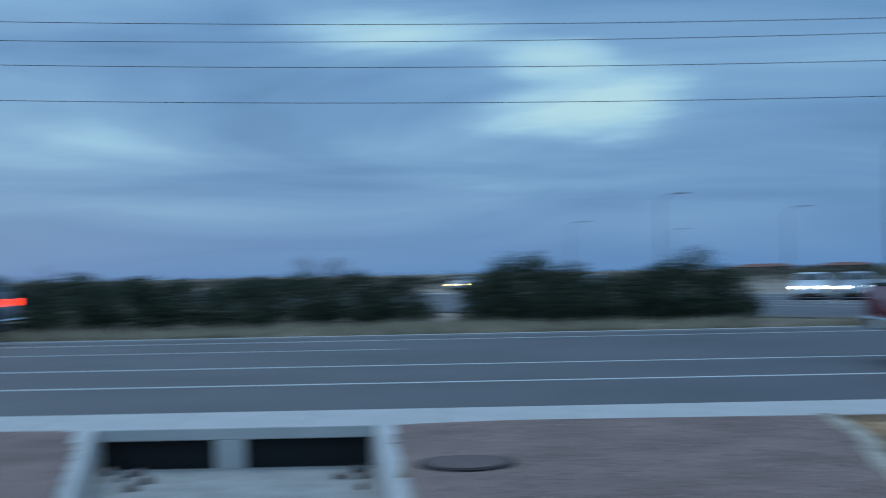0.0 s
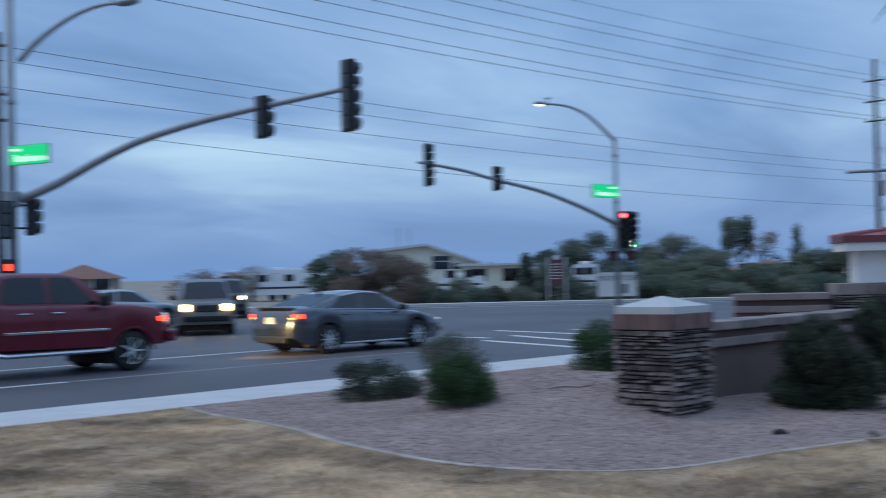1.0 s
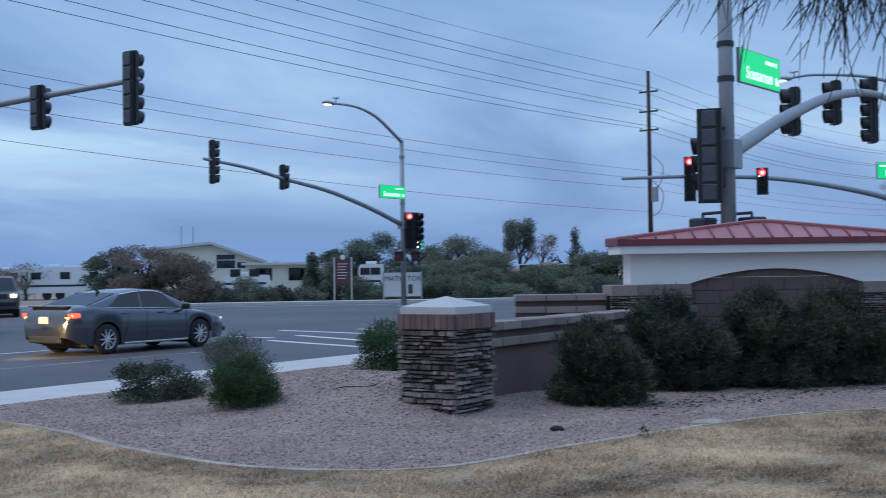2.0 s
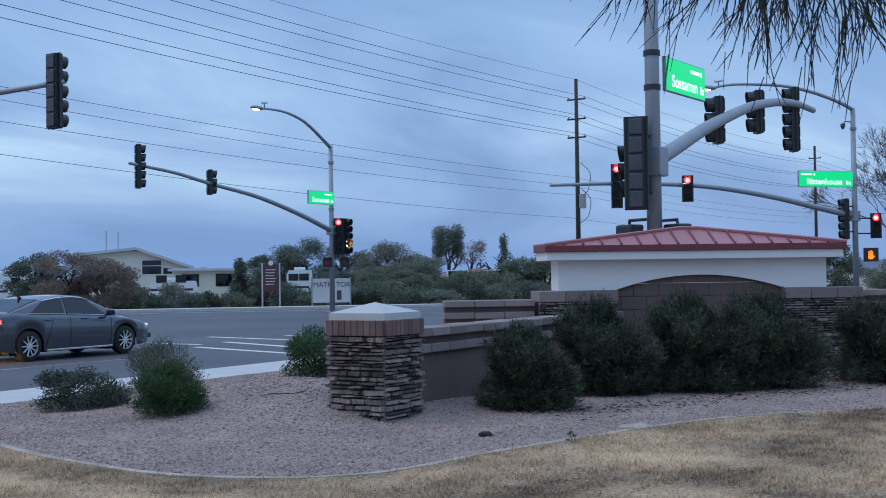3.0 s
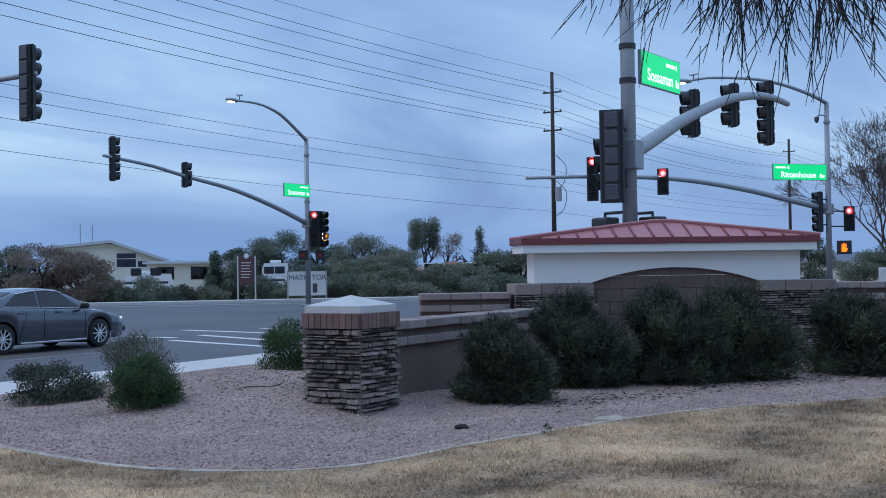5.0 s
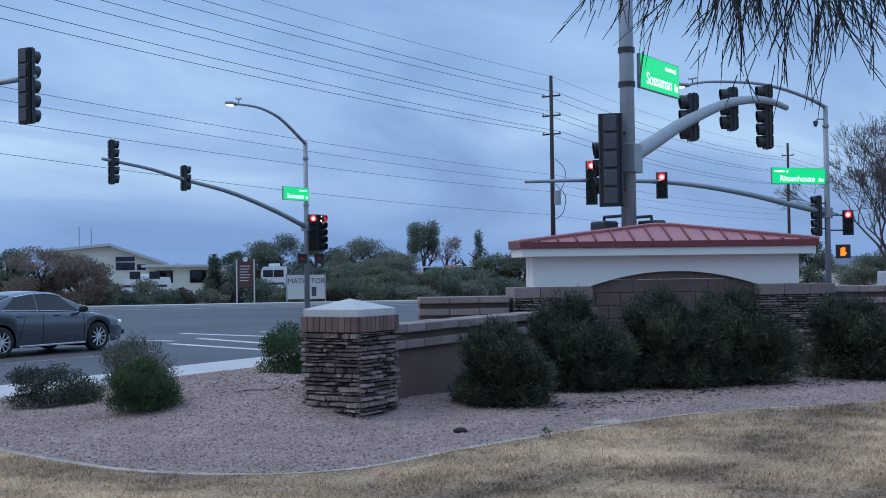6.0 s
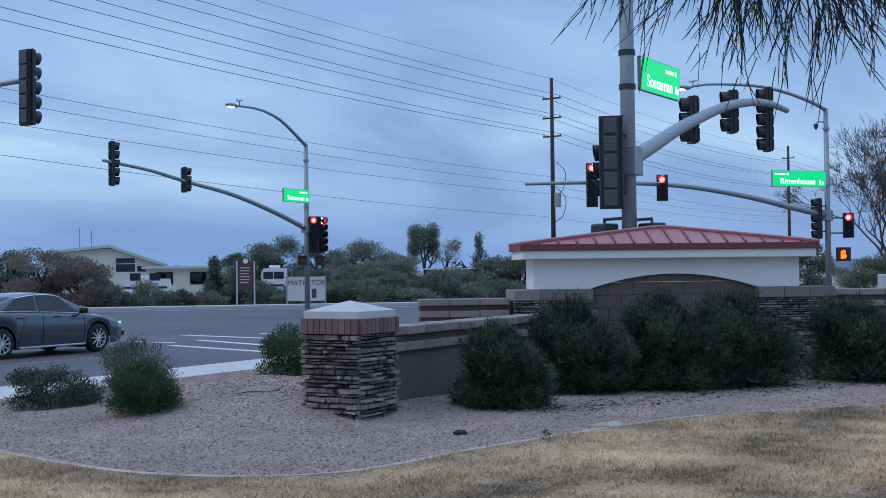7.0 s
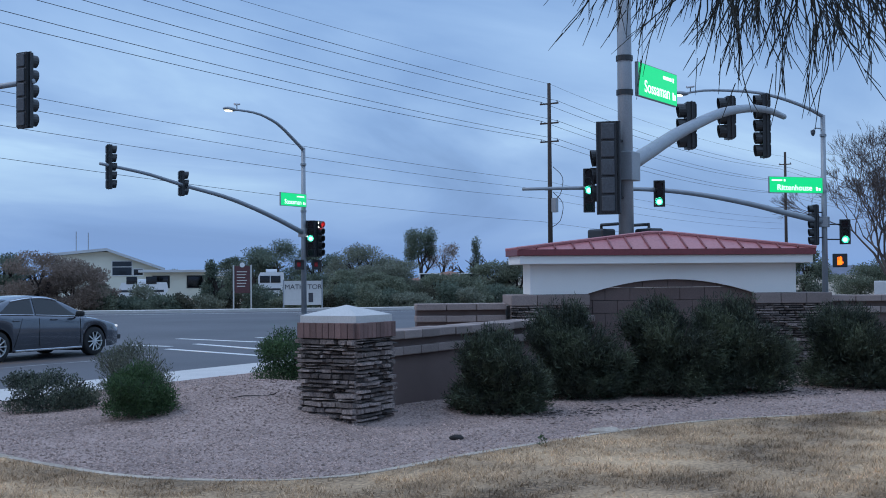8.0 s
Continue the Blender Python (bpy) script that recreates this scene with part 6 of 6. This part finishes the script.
# dark shrubs beyond the main road
for i, (az, d, w, h) in enumerate(((-19.5, 43, 2.6, 1.8), (-17.0, 44, 3.0, 2.1), (-14.6, 43.5, 3.0, 2.0), (-12.5, 44, 2.4, 1.75), (-9.6, 43, 2.6, 1.75), (-7.2, 44, 3.2, 2.05), (-4.6, 43.5, 3.0, 1.95), (-2.4, 44, 2.8, 1.7), (2.3, 42, 2.2, 1.9), (4.0, 41.5, 2.8, 2.65), (5.6, 42, 2.6, 2.1), (7.8, 42, 3.0, 1.75), (9.8, 42.5, 2.6, 2.0), (11.3, 42, 2.8, 2.35), (12.9, 42.5, 2.2, 1.85))):
    p = polar(az, d)
    tagged(bush(p.x, p.y, w * 1.28, h * 0.98, "dark green desert shrub beside the road", "leaf_dark", 400 + i, 8000, 0.115, 0.048, 0.3, 10, name="desert_shrub", z=-0.06), group="desert shrubs")


def bare_tree(base, h, seed, depth, label, spread=0.5, trunk=0.16, frac=0.26, stems=3, thin=0.62, least=0.0):
    rng = random.Random(seed)
    t = thing("bare_tree", Matrix.Translation(base), label, "tree")
    part("trunk", tube([(0, 0, -0.1), (0.03, 0, h * 0.06), (0, 0, h * 0.12)], [trunk * 1.3, trunk, trunk * 0.9], 8), "bark", t)
    bm = bmesh.new()
    for k in range(stems):
        a = 6.283 * k / stems + rng.uniform(-0.4, 0.4)
        limbs(bm, Vector((0, 0, h * 0.1)), Vector((0.55 * math.cos(a), 0.55 * math.sin(a), 1)).normalized(), h * frac, trunk * 0.5, depth, rng, spread, None, 0.1, thin, least)
    tagged(part("branch_mass", bm, "twig", t), kind="stuff")
    return t


bare_tree(polar(81.0, 58, -0.05), 8.8, 7, 7, "leafless brown tree with fine twigs", 0.36, 0.17, 0.235, 10, 0.60, least=0.0065)
bare_tree(polar(-5.7, 44.5, -0.05), 3.3, 8, 5, "leafless desert tree among shrubs", 0.5, 0.07, 0.24)
bare_tree(polar(-18.5, 46, -0.05), 3.0, 9, 4, "leafless desert tree among shrubs", 0.5, 0.06, 0.25)
bare_tree(polar(-13.5, 46, -0.05), 2.8, 10, 4, "leafless desert tree among shrubs", 0.5, 0.06, 0.24)
bare_tree(polar(3.9, 43, -0.05), 3.2, 11, 4, "leafless desert tree among shrubs", 0.5, 0.06, 0.24)


# weeping tree beside the camera: only its hanging twigs reach into view
def weeping_tree():
    rng = random.Random(12)
    bx, by = 5.6, -1.3
    t = thing("weeping_tree", pose(bx, by, height(bx, by)), "weeping tree with dark hanging needle twigs over the lawn", "tree")
    inv = Matrix.Translation((-bx, -by, -height(bx, by)))
    limb = [Vector((bx, by, 0.1)), Vector((bx + 0.05, by + 0.1, 2.2)), Vector((5.5, -0.4, 3.15)), Vector((5.1, 0.7, 3.4)), Vector((4.85, 1.5, 3.3)), Vector((4.7, 2.1, 3.12))]
    pts = smooth_line(limb, 0.25)
    n = len(pts)
    part("trunk", tube([inv @ p for p in pts], [0.13 - 0.115 * i / (n - 1) for i in range(n)], 9), "bark", t, smooth=True)
    tw, nd = bmesh.new(), bmesh.new()

    def strand(p, d, ln, r):
        q = [p]
        for k in range(4):
            d = (d + Vector((rng.gauss(0, 0.15), rng.gauss(0, 0.15), -0.12))).normalized()
            q.append(q[-1] + d * ln / 4)
        tube([inv @ v for v in q], [r, r * 0.9, r * 0.8, r * 0.6, r * 0.3], 4, bm=tw, caps=False)
        for v, v2 in zip(q[1:], q[2:] + [q[-1] + d * 0.05]):
            for j in range(1):
                s = v.lerp(v2, rng.random())
                e = (d + Vector((rng.gauss(0, 0.24), rng.gauss(0, 0.24), rng.uniform(-0.3, 0.1)))).normalized()
                a = s + e * ln * rng.uniform(0.3, 0.6)
                tube([inv @ s, inv @ s.lerp(a, 0.55), inv @ a], [0.0025, 0.0022, 0.0012], 3, bm=nd, caps=False)

    for i in range(285):
        az = min(86.0, max(68.4, rng.gauss(76.8, 4.8)))
        dist = rng.uniform(4.6, 6.0)
        hang = float(np.interp(az, (66, 69, 72, 77, 84), (13.4, 12.6, 11.4, 10.6, 10.4)))
        p = aim(az, hang + 1.2 + 4.2 * rng.random() ** 0.9, dist)
        lean = (az - 77.0) / (8 if az < 77 else 5)
        a = radians(75)
        rightward = Vector((math.cos(a), -math.sin(a), 0))
        d = (rightward * (lean * 0.7 + rng.gauss(0, 0.28)) + Vector((math.sin(a), math.cos(a), 0)) * rng.gauss(0, 0.25) + Vector((0, 0, -0.75))).normalized()
        strand(p, d, rng.uniform(0.15, 0.34), 0.0034)
        if i % 4 == 0:
            near = min(pts, key=lambda v: (v - p).length)
            tube([inv @ near, inv @ (near.lerp(p, 0.5) + Vector((0, 0, 0.08))), inv @ p], [0.010, 0.007, 0.004], 5, bm=tw, caps=False)
    tagged(part("twig_mass", tw, "needle", t), kind="stuff")
    tagged(part("needle_mass", nd, "needle", t), kind="stuff")
    return t


weeping_tree()


# ---- buildings and things beyond the road ----
def gable_house():
    c = polar(45.2, 128)
    t = thing("house", Matrix.Translation(c) @ Matrix.Rotation(radians(-45), 4, "Z"), "cream stucco house with low pitched pale roof and clerestory windows", "house")
    outline = [(-5.6, 0), (4.6, 0), (4.6, 2.9), (0.0, 4.55), (-1.0, 4.6), (-5.6, 4.15)]
    bm = bmesh.new()
    f = [bm.verts.new((x, 0, z)) for x, z in outline]
    b = [bm.verts.new((x, 9, z)) for x, z in outline]
    for i in range(len(f)):
        bm.faces.new((f[i], f[(i + 1) % len(f)], b[(i + 1) % len(f)], b[i]))
    bm.faces.new(f)
    bm.faces.new(b[::-1])
    bmesh.ops.recalc_face_normals(bm, faces=bm.faces[:])
    part("wall", bm, "housewall", t)
    for (xa, za), (xb, zb) in (((-6.2, 4.12), (-0.6, 4.68)), ((-0.6, 4.68), (5.2, 2.62))):
        bm = bmesh.new()
        vs = [bm.verts.new((x, y, z + dz)) for y in (-0.8, 9.6) for x, z in ((xa, za), (xb, zb)) for dz in (0, 0.28)]
        for q in ((0, 1, 3, 2), (4, 5, 7, 6), (0, 1, 5, 4), (2, 3, 7, 6), (0, 2, 6, 4), (1, 3, 7, 5)):
            bm.faces.new([vs[k] for k in q])
        bmesh.ops.recalc_face_normals(bm, faces=bm.faces[:])
        part("roof", bm, "paleroof", t)
    for x0, x1, z0, z1 in ((0.0, 1.9, 2.2, 3.0), (2.1, 3.0, 2.2, 2.8), (0.0, 1.9, 3.1, 3.6)):
        w = part("window", box(x0 - 0.08, x1 + 0.08, -0.06, 0.02, z0 - 0.08, z1 + 0.08), "whitepaint", t)
        part("pane", box(x0, x1, -0.075, -0.055, z0, z1), "window", w)
    for x in (-3.6, -2.4):
        part("antenna", tube([(x, 3, 4.2), (x, 3, 6.4 - 0.3 * x / 3)], 0.05, 5), "galv", t)
    return t


gable_house()


def low_building(az, dist, w, h, roof, label, dark=0.0, yaw=None):
    t = thing("low_building", Matrix.Translation(polar(az, dist)) @ Matrix.Rotation(radians(-az if yaw is None else yaw), 4, "Z"), label, "building", "low buildings")
    part("wall", box(-w / 2, w / 2, 0, 6, -0.1, h - 0.2), "housewall", t)
    part("roof", box(-w / 2 - 0.5, w / 2 + 0.5, -0.7, 6.5, h - 0.2, h + 0.05, 0.03), roof, t)
    n = max(2, int(w / 3))
    for i in range(n):
        x = -w / 2 + (i + 0.5) * w / n
        # black frames stand for the shade under a porch roof
        wd = part("window", box(x - 0.8, x + 0.8, -0.05, 0.02, 0.9, h - 0.5), "under" if dark and i < n * dark else "whitepaint", t)
        part("pane", box(x - 0.65, x + 0.65, -0.07, -0.045, 1.0, h - 0.6), "window", wd)
    return t


low_building(48.9, 118, 9.5, 2.6, "paleroof", "low pale building with flat white roof and dark porch", 0.6)
low_building(51.2, 112, 4.5, 2.2, "paleroof", "low pale outbuilding with flat roof")


def hip_house(az, dist, w, wall_h, roof_h, label):
    t = thing("house", Matrix.Translation(polar(az, dist)) @ Matrix.Rotation(radians(-az), 4, "Z"), label, "house", "houses")
    part("wall", box(-w / 2, w / 2, 0, 8, -0.1, wall_h), "tanwall", t)
    bm = bmesh.new()
    a = [bm.verts.new(v) for v in ((-w / 2 - 0.6, -0.6, wall_h), (w / 2 + 0.6, -0.6, wall_h), (w / 2 + 0.6, 8.6, wall_h), (-w / 2 - 0.6, 8.6, wall_h))]
    r = [bm.verts.new((-w / 2 + 3.2, 4, wall_h + roof_h)), bm.verts.new((w / 2 - 3.2, 4, wall_h + roof_h))]
    for q in ((a[0], a[1], r[1], r[0]), (a[1], a[2], r[1]), (a[2], a[3], r[0], r[1]), (a[3], a[0], r[0])):
        bm.faces.new(q)
    bm.faces.new(a[::-1])
    part("roof", bm, "rooftile", t)
    for x in (-w / 4, w / 4):
        wd = part("window", box(x - 0.9, x + 0.9, -0.06, 0.02, 0.9, 2.1), "whitepaint", t)
        part("pane", box(x - 0.75, x + 0.75, -0.08, -0.055, 1.0, 2.0), "window", wd)
    return t


hip_house(29.2, 115, 6.4, 2.0, 1.4, "tan house with brown tile roof")
hip_house(60.75, 100, 6.6, 1.5, 0.75, "house with orange tile roof behind trees")
hip_house(14.8, 330, 16, 2.0, 0.8, "distant tan house with tile roof")
hip_house(18.4, 330, 14, 2.0, 0.8, "distant tan house with tile roof")


def trailer(az, dist, w, h, yaw, label):
    t = thing("travel_trailer", Matrix.Translation(polar(az, dist, -0.06)) @ Matrix.Rotation(radians(yaw), 4, "Z"), label, "trailer", "parked trailers")
    bm = bmesh.new()
    prof = [(-w / 2, 0.5), (w / 2 - 0.35, 0.5), (w / 2, 1.1), (w / 2 - 0.1, h), (-w / 2 + 0.15, h), (-w / 2, h - 0.3)]
    f, b = [bm.verts.new((x, 0, z)) for x, z in prof], [bm.verts.new((x, 2.4, z)) for x, z in prof]
    for i in range(len(prof)):
        bm.faces.new((f[i], f[(i + 1) % len(prof)], b[(i + 1) % len(prof)], b[i]))
    bm.faces.new(f)
    bm.faces.new(b[::-1])
    bmesh.ops.recalc_face_normals(bm, faces=bm.faces[:])
    part("shell", bm, "whitepaint", t)
    for x in (-w * 0.25, w * 0.15):
        part("window", box(x - 0.35, x + 0.35, -0.03, 0.01, 1.5, 2.0), "window", t)
    part("stripe", box(-w / 2 + 0.1, w / 2 - 0.3, -0.02, 0.01, 0.95, 1.1), "darkpaint", t, "dark side stripe")
    part("roof_unit", box(-0.4, 0.4, 0.8, 1.6, h, h + 0.22, 0.04), "whitepaint", t)
    for x in (-0.5, 0.4):
        part("wheel", tube([(x, 0.05, 0.35), (x, 0.3, 0.35)], 0.34, 14), "tyre", t)
    part("jack", tube([(w / 2 - 0.4, 1.2, 0.0), (w / 2 - 0.4, 1.2, 0.6)], 0.05, 6), "galv", t)
    return t


trailer(52.4, 88, 1.9, 2.25, -52, "white travel trailer with dark windows and stripe")
trailer(46.6, 84, 3.2, 1.6, -46, "low white parked trailer behind shrubs")
trailer(38.0, 92, 5.0, 2.35, -38, "white travel trailer with dark windows")
trailer(39.4, 94, 3.4, 2.5, -40, "white travel trailer with dark windows")
trailer(36.0, 96, 3.0, 2.2, -36, "white travel trailer with dark windows")


def board_sign():
    t = thing("notice_board", Matrix.Translation(polar(51.05, 68, -0.05)) @ Matrix.Rotation(radians(-51), 4, "Z"), "dark maroon notice board on two pale posts", "sign")
    for x in (-0.48, 0.48):
        part("post", box(x - 0.04, x + 0.04, -0.04, 0.04, -0.1, 2.55), "banner", t)
    part("board", box(-0.42, 0.42, -0.06, 0.04, 1.0, 2.5, 0.02), "maroon", t)
    for i in range(6):
        part("text_bar", box(-0.3, 0.26 - 0.05 * (i % 3), -0.07, -0.06, 2.15 - 0.16 * i, 2.2 - 0.16 * i), "concrete", t)
    part("emblem", tube([(0, -0.07, 2.55), (0, 0.0, 2.55)], 0.14, 14), "whitepaint", t)


board_sign()


def banner_sign():
    t = thing("banner", Matrix.Translation(polar(53.85, 66, -0.05)) @ Matrix.Rotation(radians(-54), 4, "Z"), "pale grey banner with dark letters on posts", "banner")
    part("cloth", box(-1.0, 1.0, -0.02, 0.02, 0.35, 1.65, 0.008), "banner", t)
    for x in (-1.03, 1.03):
        part("post", tube([(x, 0, -0.1), (x, 0, 1.72)], 0.04, 6), "galv", t)
    for body, x in (("MATH", -0.45), ("TOR", 0.64)):
        cu = bpy.data.curves.new("letters", "FONT")
        cu.body, cu.size, cu.align_x = body, 0.38, "CENTER"
        tmp = bpy.data.objects.new("letters", cu)
        scene.collection.objects.link(tmp)
        me = bpy.data.meshes.new_from_object(tmp.evaluated_get(bpy.context.evaluated_depsgraph_get()))
        bpy.data.objects.remove(tmp)
        me.transform(Matrix.Translation((x, -0.03, 1.2)) @ Matrix.Rotation(radians(90), 4, "X"))
        me.materials.clear()
        me.materials.append(M["letters"])
        ob = new("letters", me)
        ob.parent = t
    part("picture", box(0.3, 0.55, -0.028, -0.02, 0.5, 1.0), "letters", t)


banner_sign()
box_thing = thing("utility_cabinet", Matrix.Translation(polar(81.1, 62, -0.05)) @ Matrix.Rotation(radians(-80), 4, "Z"), "pale grey utility cabinet", "cabinet")
part("case", box(-1.2, 1.2, 0, 0.9, 0, 1.45, 0.04), "whitepaint", box_thing)
part("plinth", box(-1.25, 1.25, -0.05, 0.95, -0.05, 0.1), "concrete", box_thing)

# far hills on the horizon
hb = bmesh.new()
ridge = []
for i in range(61):
    az = 68 + i * 0.5
    zz = 62 * (0.35 + 0.65 * abs(noise.noise((az * 0.22, 3.1, 0)))) * min(1, (az - 67.5) / 6)
    ridge.append((hb.verts.new(polar(az, 3300, -5)), hb.verts.new(polar(az, 3400, zz))))
for a, b in zip(ridge, ridge[1:]):
    hb.faces.new((a[0], b[0], b[1], a[1]))
tagged(part("backdrop", hb, "hill"), "hazy blue hills on the horizon", "hills", kind="structure")


# ---- loose ground cover ----
def scatter_stones(n, inside, seed, lo=0.008, hi=0.02):
    g = np.random.default_rng(seed)
    base = np.array([(1, 0, 0), (-0.9, 0.2, 0), (0, 1, 0.1), (0.1, -1, 0), (0, 0, 0.75), (0.1, 0, -0.5)])
    tri = np.array([(0, 2, 4), (2, 1, 4), (1, 3, 4), (3, 0, 4), (2, 0, 5), (1, 2, 5), (3, 1, 5), (0, 3, 5)])
    vs, fs, k = [], [], 0
    for x, y in inside(n, g):
        a, s = g.random() * 6.28, lo + (hi - lo) * g.random() ** 2.2
        c, d = math.cos(a), math.sin(a)
        q = base * s * g.uniform(0.65, 1.3, (6, 3))
        z = height(x, y) + 0.014
        vs.append(np.stack([x + q[:, 0] * c - q[:, 1] * d, y + q[:, 0] * d + q[:, 1] * c, z + q[:, 2]], 1))
        fs.append(tri + 6 * k)
        k += 1
    return np.concatenate(vs).tolist(), np.concatenate(fs).tolist()


bed_x = {}
for p in bed_line:
    bed_x[round(p.y, 2)] = p.x
bys = np.array(sorted(bed_x))
bxs = np.array([bed_x[y] for y in bys])
pys = np.array([p.y for p in path_line])[::-1]
pxs = np.array([p.x for p in path_line])[::-1]


def in_bed(n, g):
    out = []
    while len(out) < n:
        y, x = g.uniform(2.2, 12.95), 7 + 11 * g.random() ** 1.3
        if x > np.interp(y, bys, bxs) + 0.09:
            out.append((x, y))
    return out


def in_verge(n, g):
    out = []
    while len(out) < n:
        y, x = g.uniform(7.2, 12.9), g.uniform(-6, 4)
        if x < np.interp(y, pys, pxs) - 0.12 and not (-4.4 < x < -0.1):
            out.append((x, y))
    return out


tagged(part("gravel", scatter_stones(45000, in_bed, 1, 0.006, 0.020), "stones"), "loose pinkish grey gravel stones", "gravel", kind="stuff")
tagged(part("verge_gravel", scatter_stones(5000, in_verge, 2), "stones"), "loose brown gravel stones", "gravel", kind="stuff")


def scatter_blades(n, seed):
    g = np.random.default_rng(seed)
    pts = []
    while len(pts) < n:
        y, x = g.uniform(0.8, 12.9), g.uniform(2.8, 15)
        if np.interp(y, pys, pxs) + 0.12 < x < np.interp(y, bys, bxs) - 0.06:
            if noise.noise((x * 1.4, y * 1.4, 2)) + 0.9 * noise.noise((x * 4, y * 6, 7)) > g.uniform(-0.6, 0.6):
                pts.append((x, y))
    vs = []
    for x, y in pts:
        a, h, lean = g.random() * 6.28, g.uniform(0.010, 0.042), g.uniform(0.02, 0.06)
        c, s, z = math.cos(a), math.sin(a), height(x, y) + 0.012
        vs += [(x - s * 0.004, y + c * 0.004, z), (x + s * 0.004, y - c * 0.004, z), (x + c * lean, y + s * lean, z + h)]
    return vs, np.arange(len(vs)).reshape(-1, 3).tolist()


tagged(part("turf", scatter_blades(135000, 3), "blade"), "short dry straw-coloured grass blades", "grass", kind="stuff")
g_l = np.random.default_rng(5)
lv, lf = [], []
for i in range(900):
    k = g_l.random()
    x, y = 12.0 + 6.2 * k + g_l.normal(0, 0.35), 5.65 - 3.0 * k + g_l.normal(0, 0.22)
    a, s = g_l.random() * 6.28, 0.012 + 0.04 * g_l.random() ** 2
    z = height(x, y) + 0.03
    c, d = math.cos(a) * s, math.sin(a) * s
    n0 = len(lv)
    lv += [(x, y, z), (x + c - d * 0.3, y + d + c * 0.3, z + 0.012), (x + 2 * c, y + 2 * d, z), (x + c + d * 0.3, y + d - c * 0.3, z + 0.006)]
    lf.append((n0, n0 + 1, n0 + 2, n0 + 3))
tagged(part("leaf_litter", (lv, lf), "bark"), "dark brown fallen leaves under shrubs", "leaf litter", kind="stuff")
# scrub on the open desert beyond
def far_scrub():
    g = np.random.default_rng(11)
    lobes = []
    for i in range(420):
        az, d = g.uniform(-23, 30), g.uniform(58, 320)
        p = polar(az, d)
        if d < 130 and p.x > 8 - (p.y - 40) * 0.55:
            continue
        w = g.uniform(0.8, 2.6) * (1 + d / 300)
        lobes.append((p.x, p.y, 0.3, w, w, g.uniform(0.5, 1.3) * (1 + d / 500)))
    return leaf_cloud(lobes, 30000, 0.5, 0.3, 12, 0.2, 0.3)


tagged(part("desert_scrub", far_scrub(), "scrub"), "low grey-green desert scrub in the distance", "scrub", kind="stuff")
# dry grass tufts along the far verge of the main road
def straw_band():
    g = np.random.default_rng(8)
    vs = []
    for i in range(52000):
        x, y = g.uniform(-26, 26), 34.4 + 9 * g.random() ** 2
        if x > 17 - (y - 34) * 0.85:
            continue
        if noise.noise((x * 0.35, y * 0.35, 1)) < g.uniform(-0.35, 0.3):
            continue
        a, h, ln = g.random() * 6.28, g.uniform(0.08, 0.34), g.uniform(0.03, 0.2)
        c, s = math.cos(a), math.sin(a)
        vs += [(x - s * 0.02, y + c * 0.02, -0.06), (x + s * 0.02, y - c * 0.02, -0.06), (x + c * ln, y + s * ln, h)]
    return vs, np.arange(len(vs)).reshape(-1, 3).tolist()


tagged(part("dry_grass", straw_band(), "drygrass"), "dry straw grass along the road verge", "grass", kind="stuff")
sprout = thing("weed", pose(10.10, 4.70, height(10.10, 4.70)), "small green weed at the lawn edge", "weed")
part("foliage", leaf_cloud([(0, 0, 0.05, 0.035, 0.035, 0.06)], 70, 0.035, 0.009, 6, 0.5), "leaf_green", sprout)
rock = bmesh.new()
bmesh.ops.create_icosphere(rock, subdivisions=3, radius=1.0)
for v in rock.verts:
    v.co *= 1 + 0.18 * noise.noise(v.co * 1.6)
    v.co = Vector((v.co.x * 0.19, v.co.y * 0.13, v.co.z * 0.035))
rk = tagged(part("flat_rock", rock, "mow", smooth=True), "flat pale rock at the edge of the gravel bed", "rock")
rk.matrix_basis = pose(11.32, 4.58, height(11.32, 4.58) + 0.015, 0, 0, -20)


clod = bmesh.new()
bmesh.ops.create_icosphere(clod, subdivisions=2, radius=1.0)
for v in clod.verts:
    v.co *= 1 + 0.25 * noise.noise(v.co * 1.3)
    v.co = Vector((v.co.x * 0.075, v.co.y * 0.045, v.co.z * 0.03))
dk = tagged(part("rock", clod, "mortar", smooth=True), "small dark rock in the gravel bed", "rock")
dk.matrix_basis = pose(10.08, 5.58, height(10.08, 5.58) + 0.03, 0, 0, -40)
stick = tagged(part("fallen_stick", tube(smooth_line([(10.44, 8.58, 0), (10.56, 8.50, 0.02), (10.70, 8.36, 0.01), (10.82, 8.28, 0.03)], 0.1), 0.005, 5), "bark"), "thin dark fallen stick on gravel", "stick")
stick.location.z = min(height(10.44, 8.58), height(10.82, 8.28)) + 0.02


# ---- what moves: the signal bulbs and the turning vehicle ----
def motions():
    for bulb, rows in signal_rows:
        walk(bulb, rows)
    walk(suv, [(0.0, pose(23.2, 33.55, 0, 0, 0, 238)), (0.7, pose(23.1, 33.4, 0, 0, 0, 238)), (1.2, pose(22.6, 33.05, 0, 0, 0, 237)), (1.8, pose(21.9, 32.6, 0, 0, 0, 234)),
               (2.4, pose(20.5, 31.8, 0, 0, 0, 224)), (3.4, pose(17.2, 30.2, 0, 0, 0, 204)), (4.6, pose(10.5, 28.6, 0, 0, 0, 186)), (6.0, pose(-2.5, 28.3, 0, 0, 0, 180)), (8.0, pose(-26.0, 28.3, 0, 0, 0, 180))])


motions()
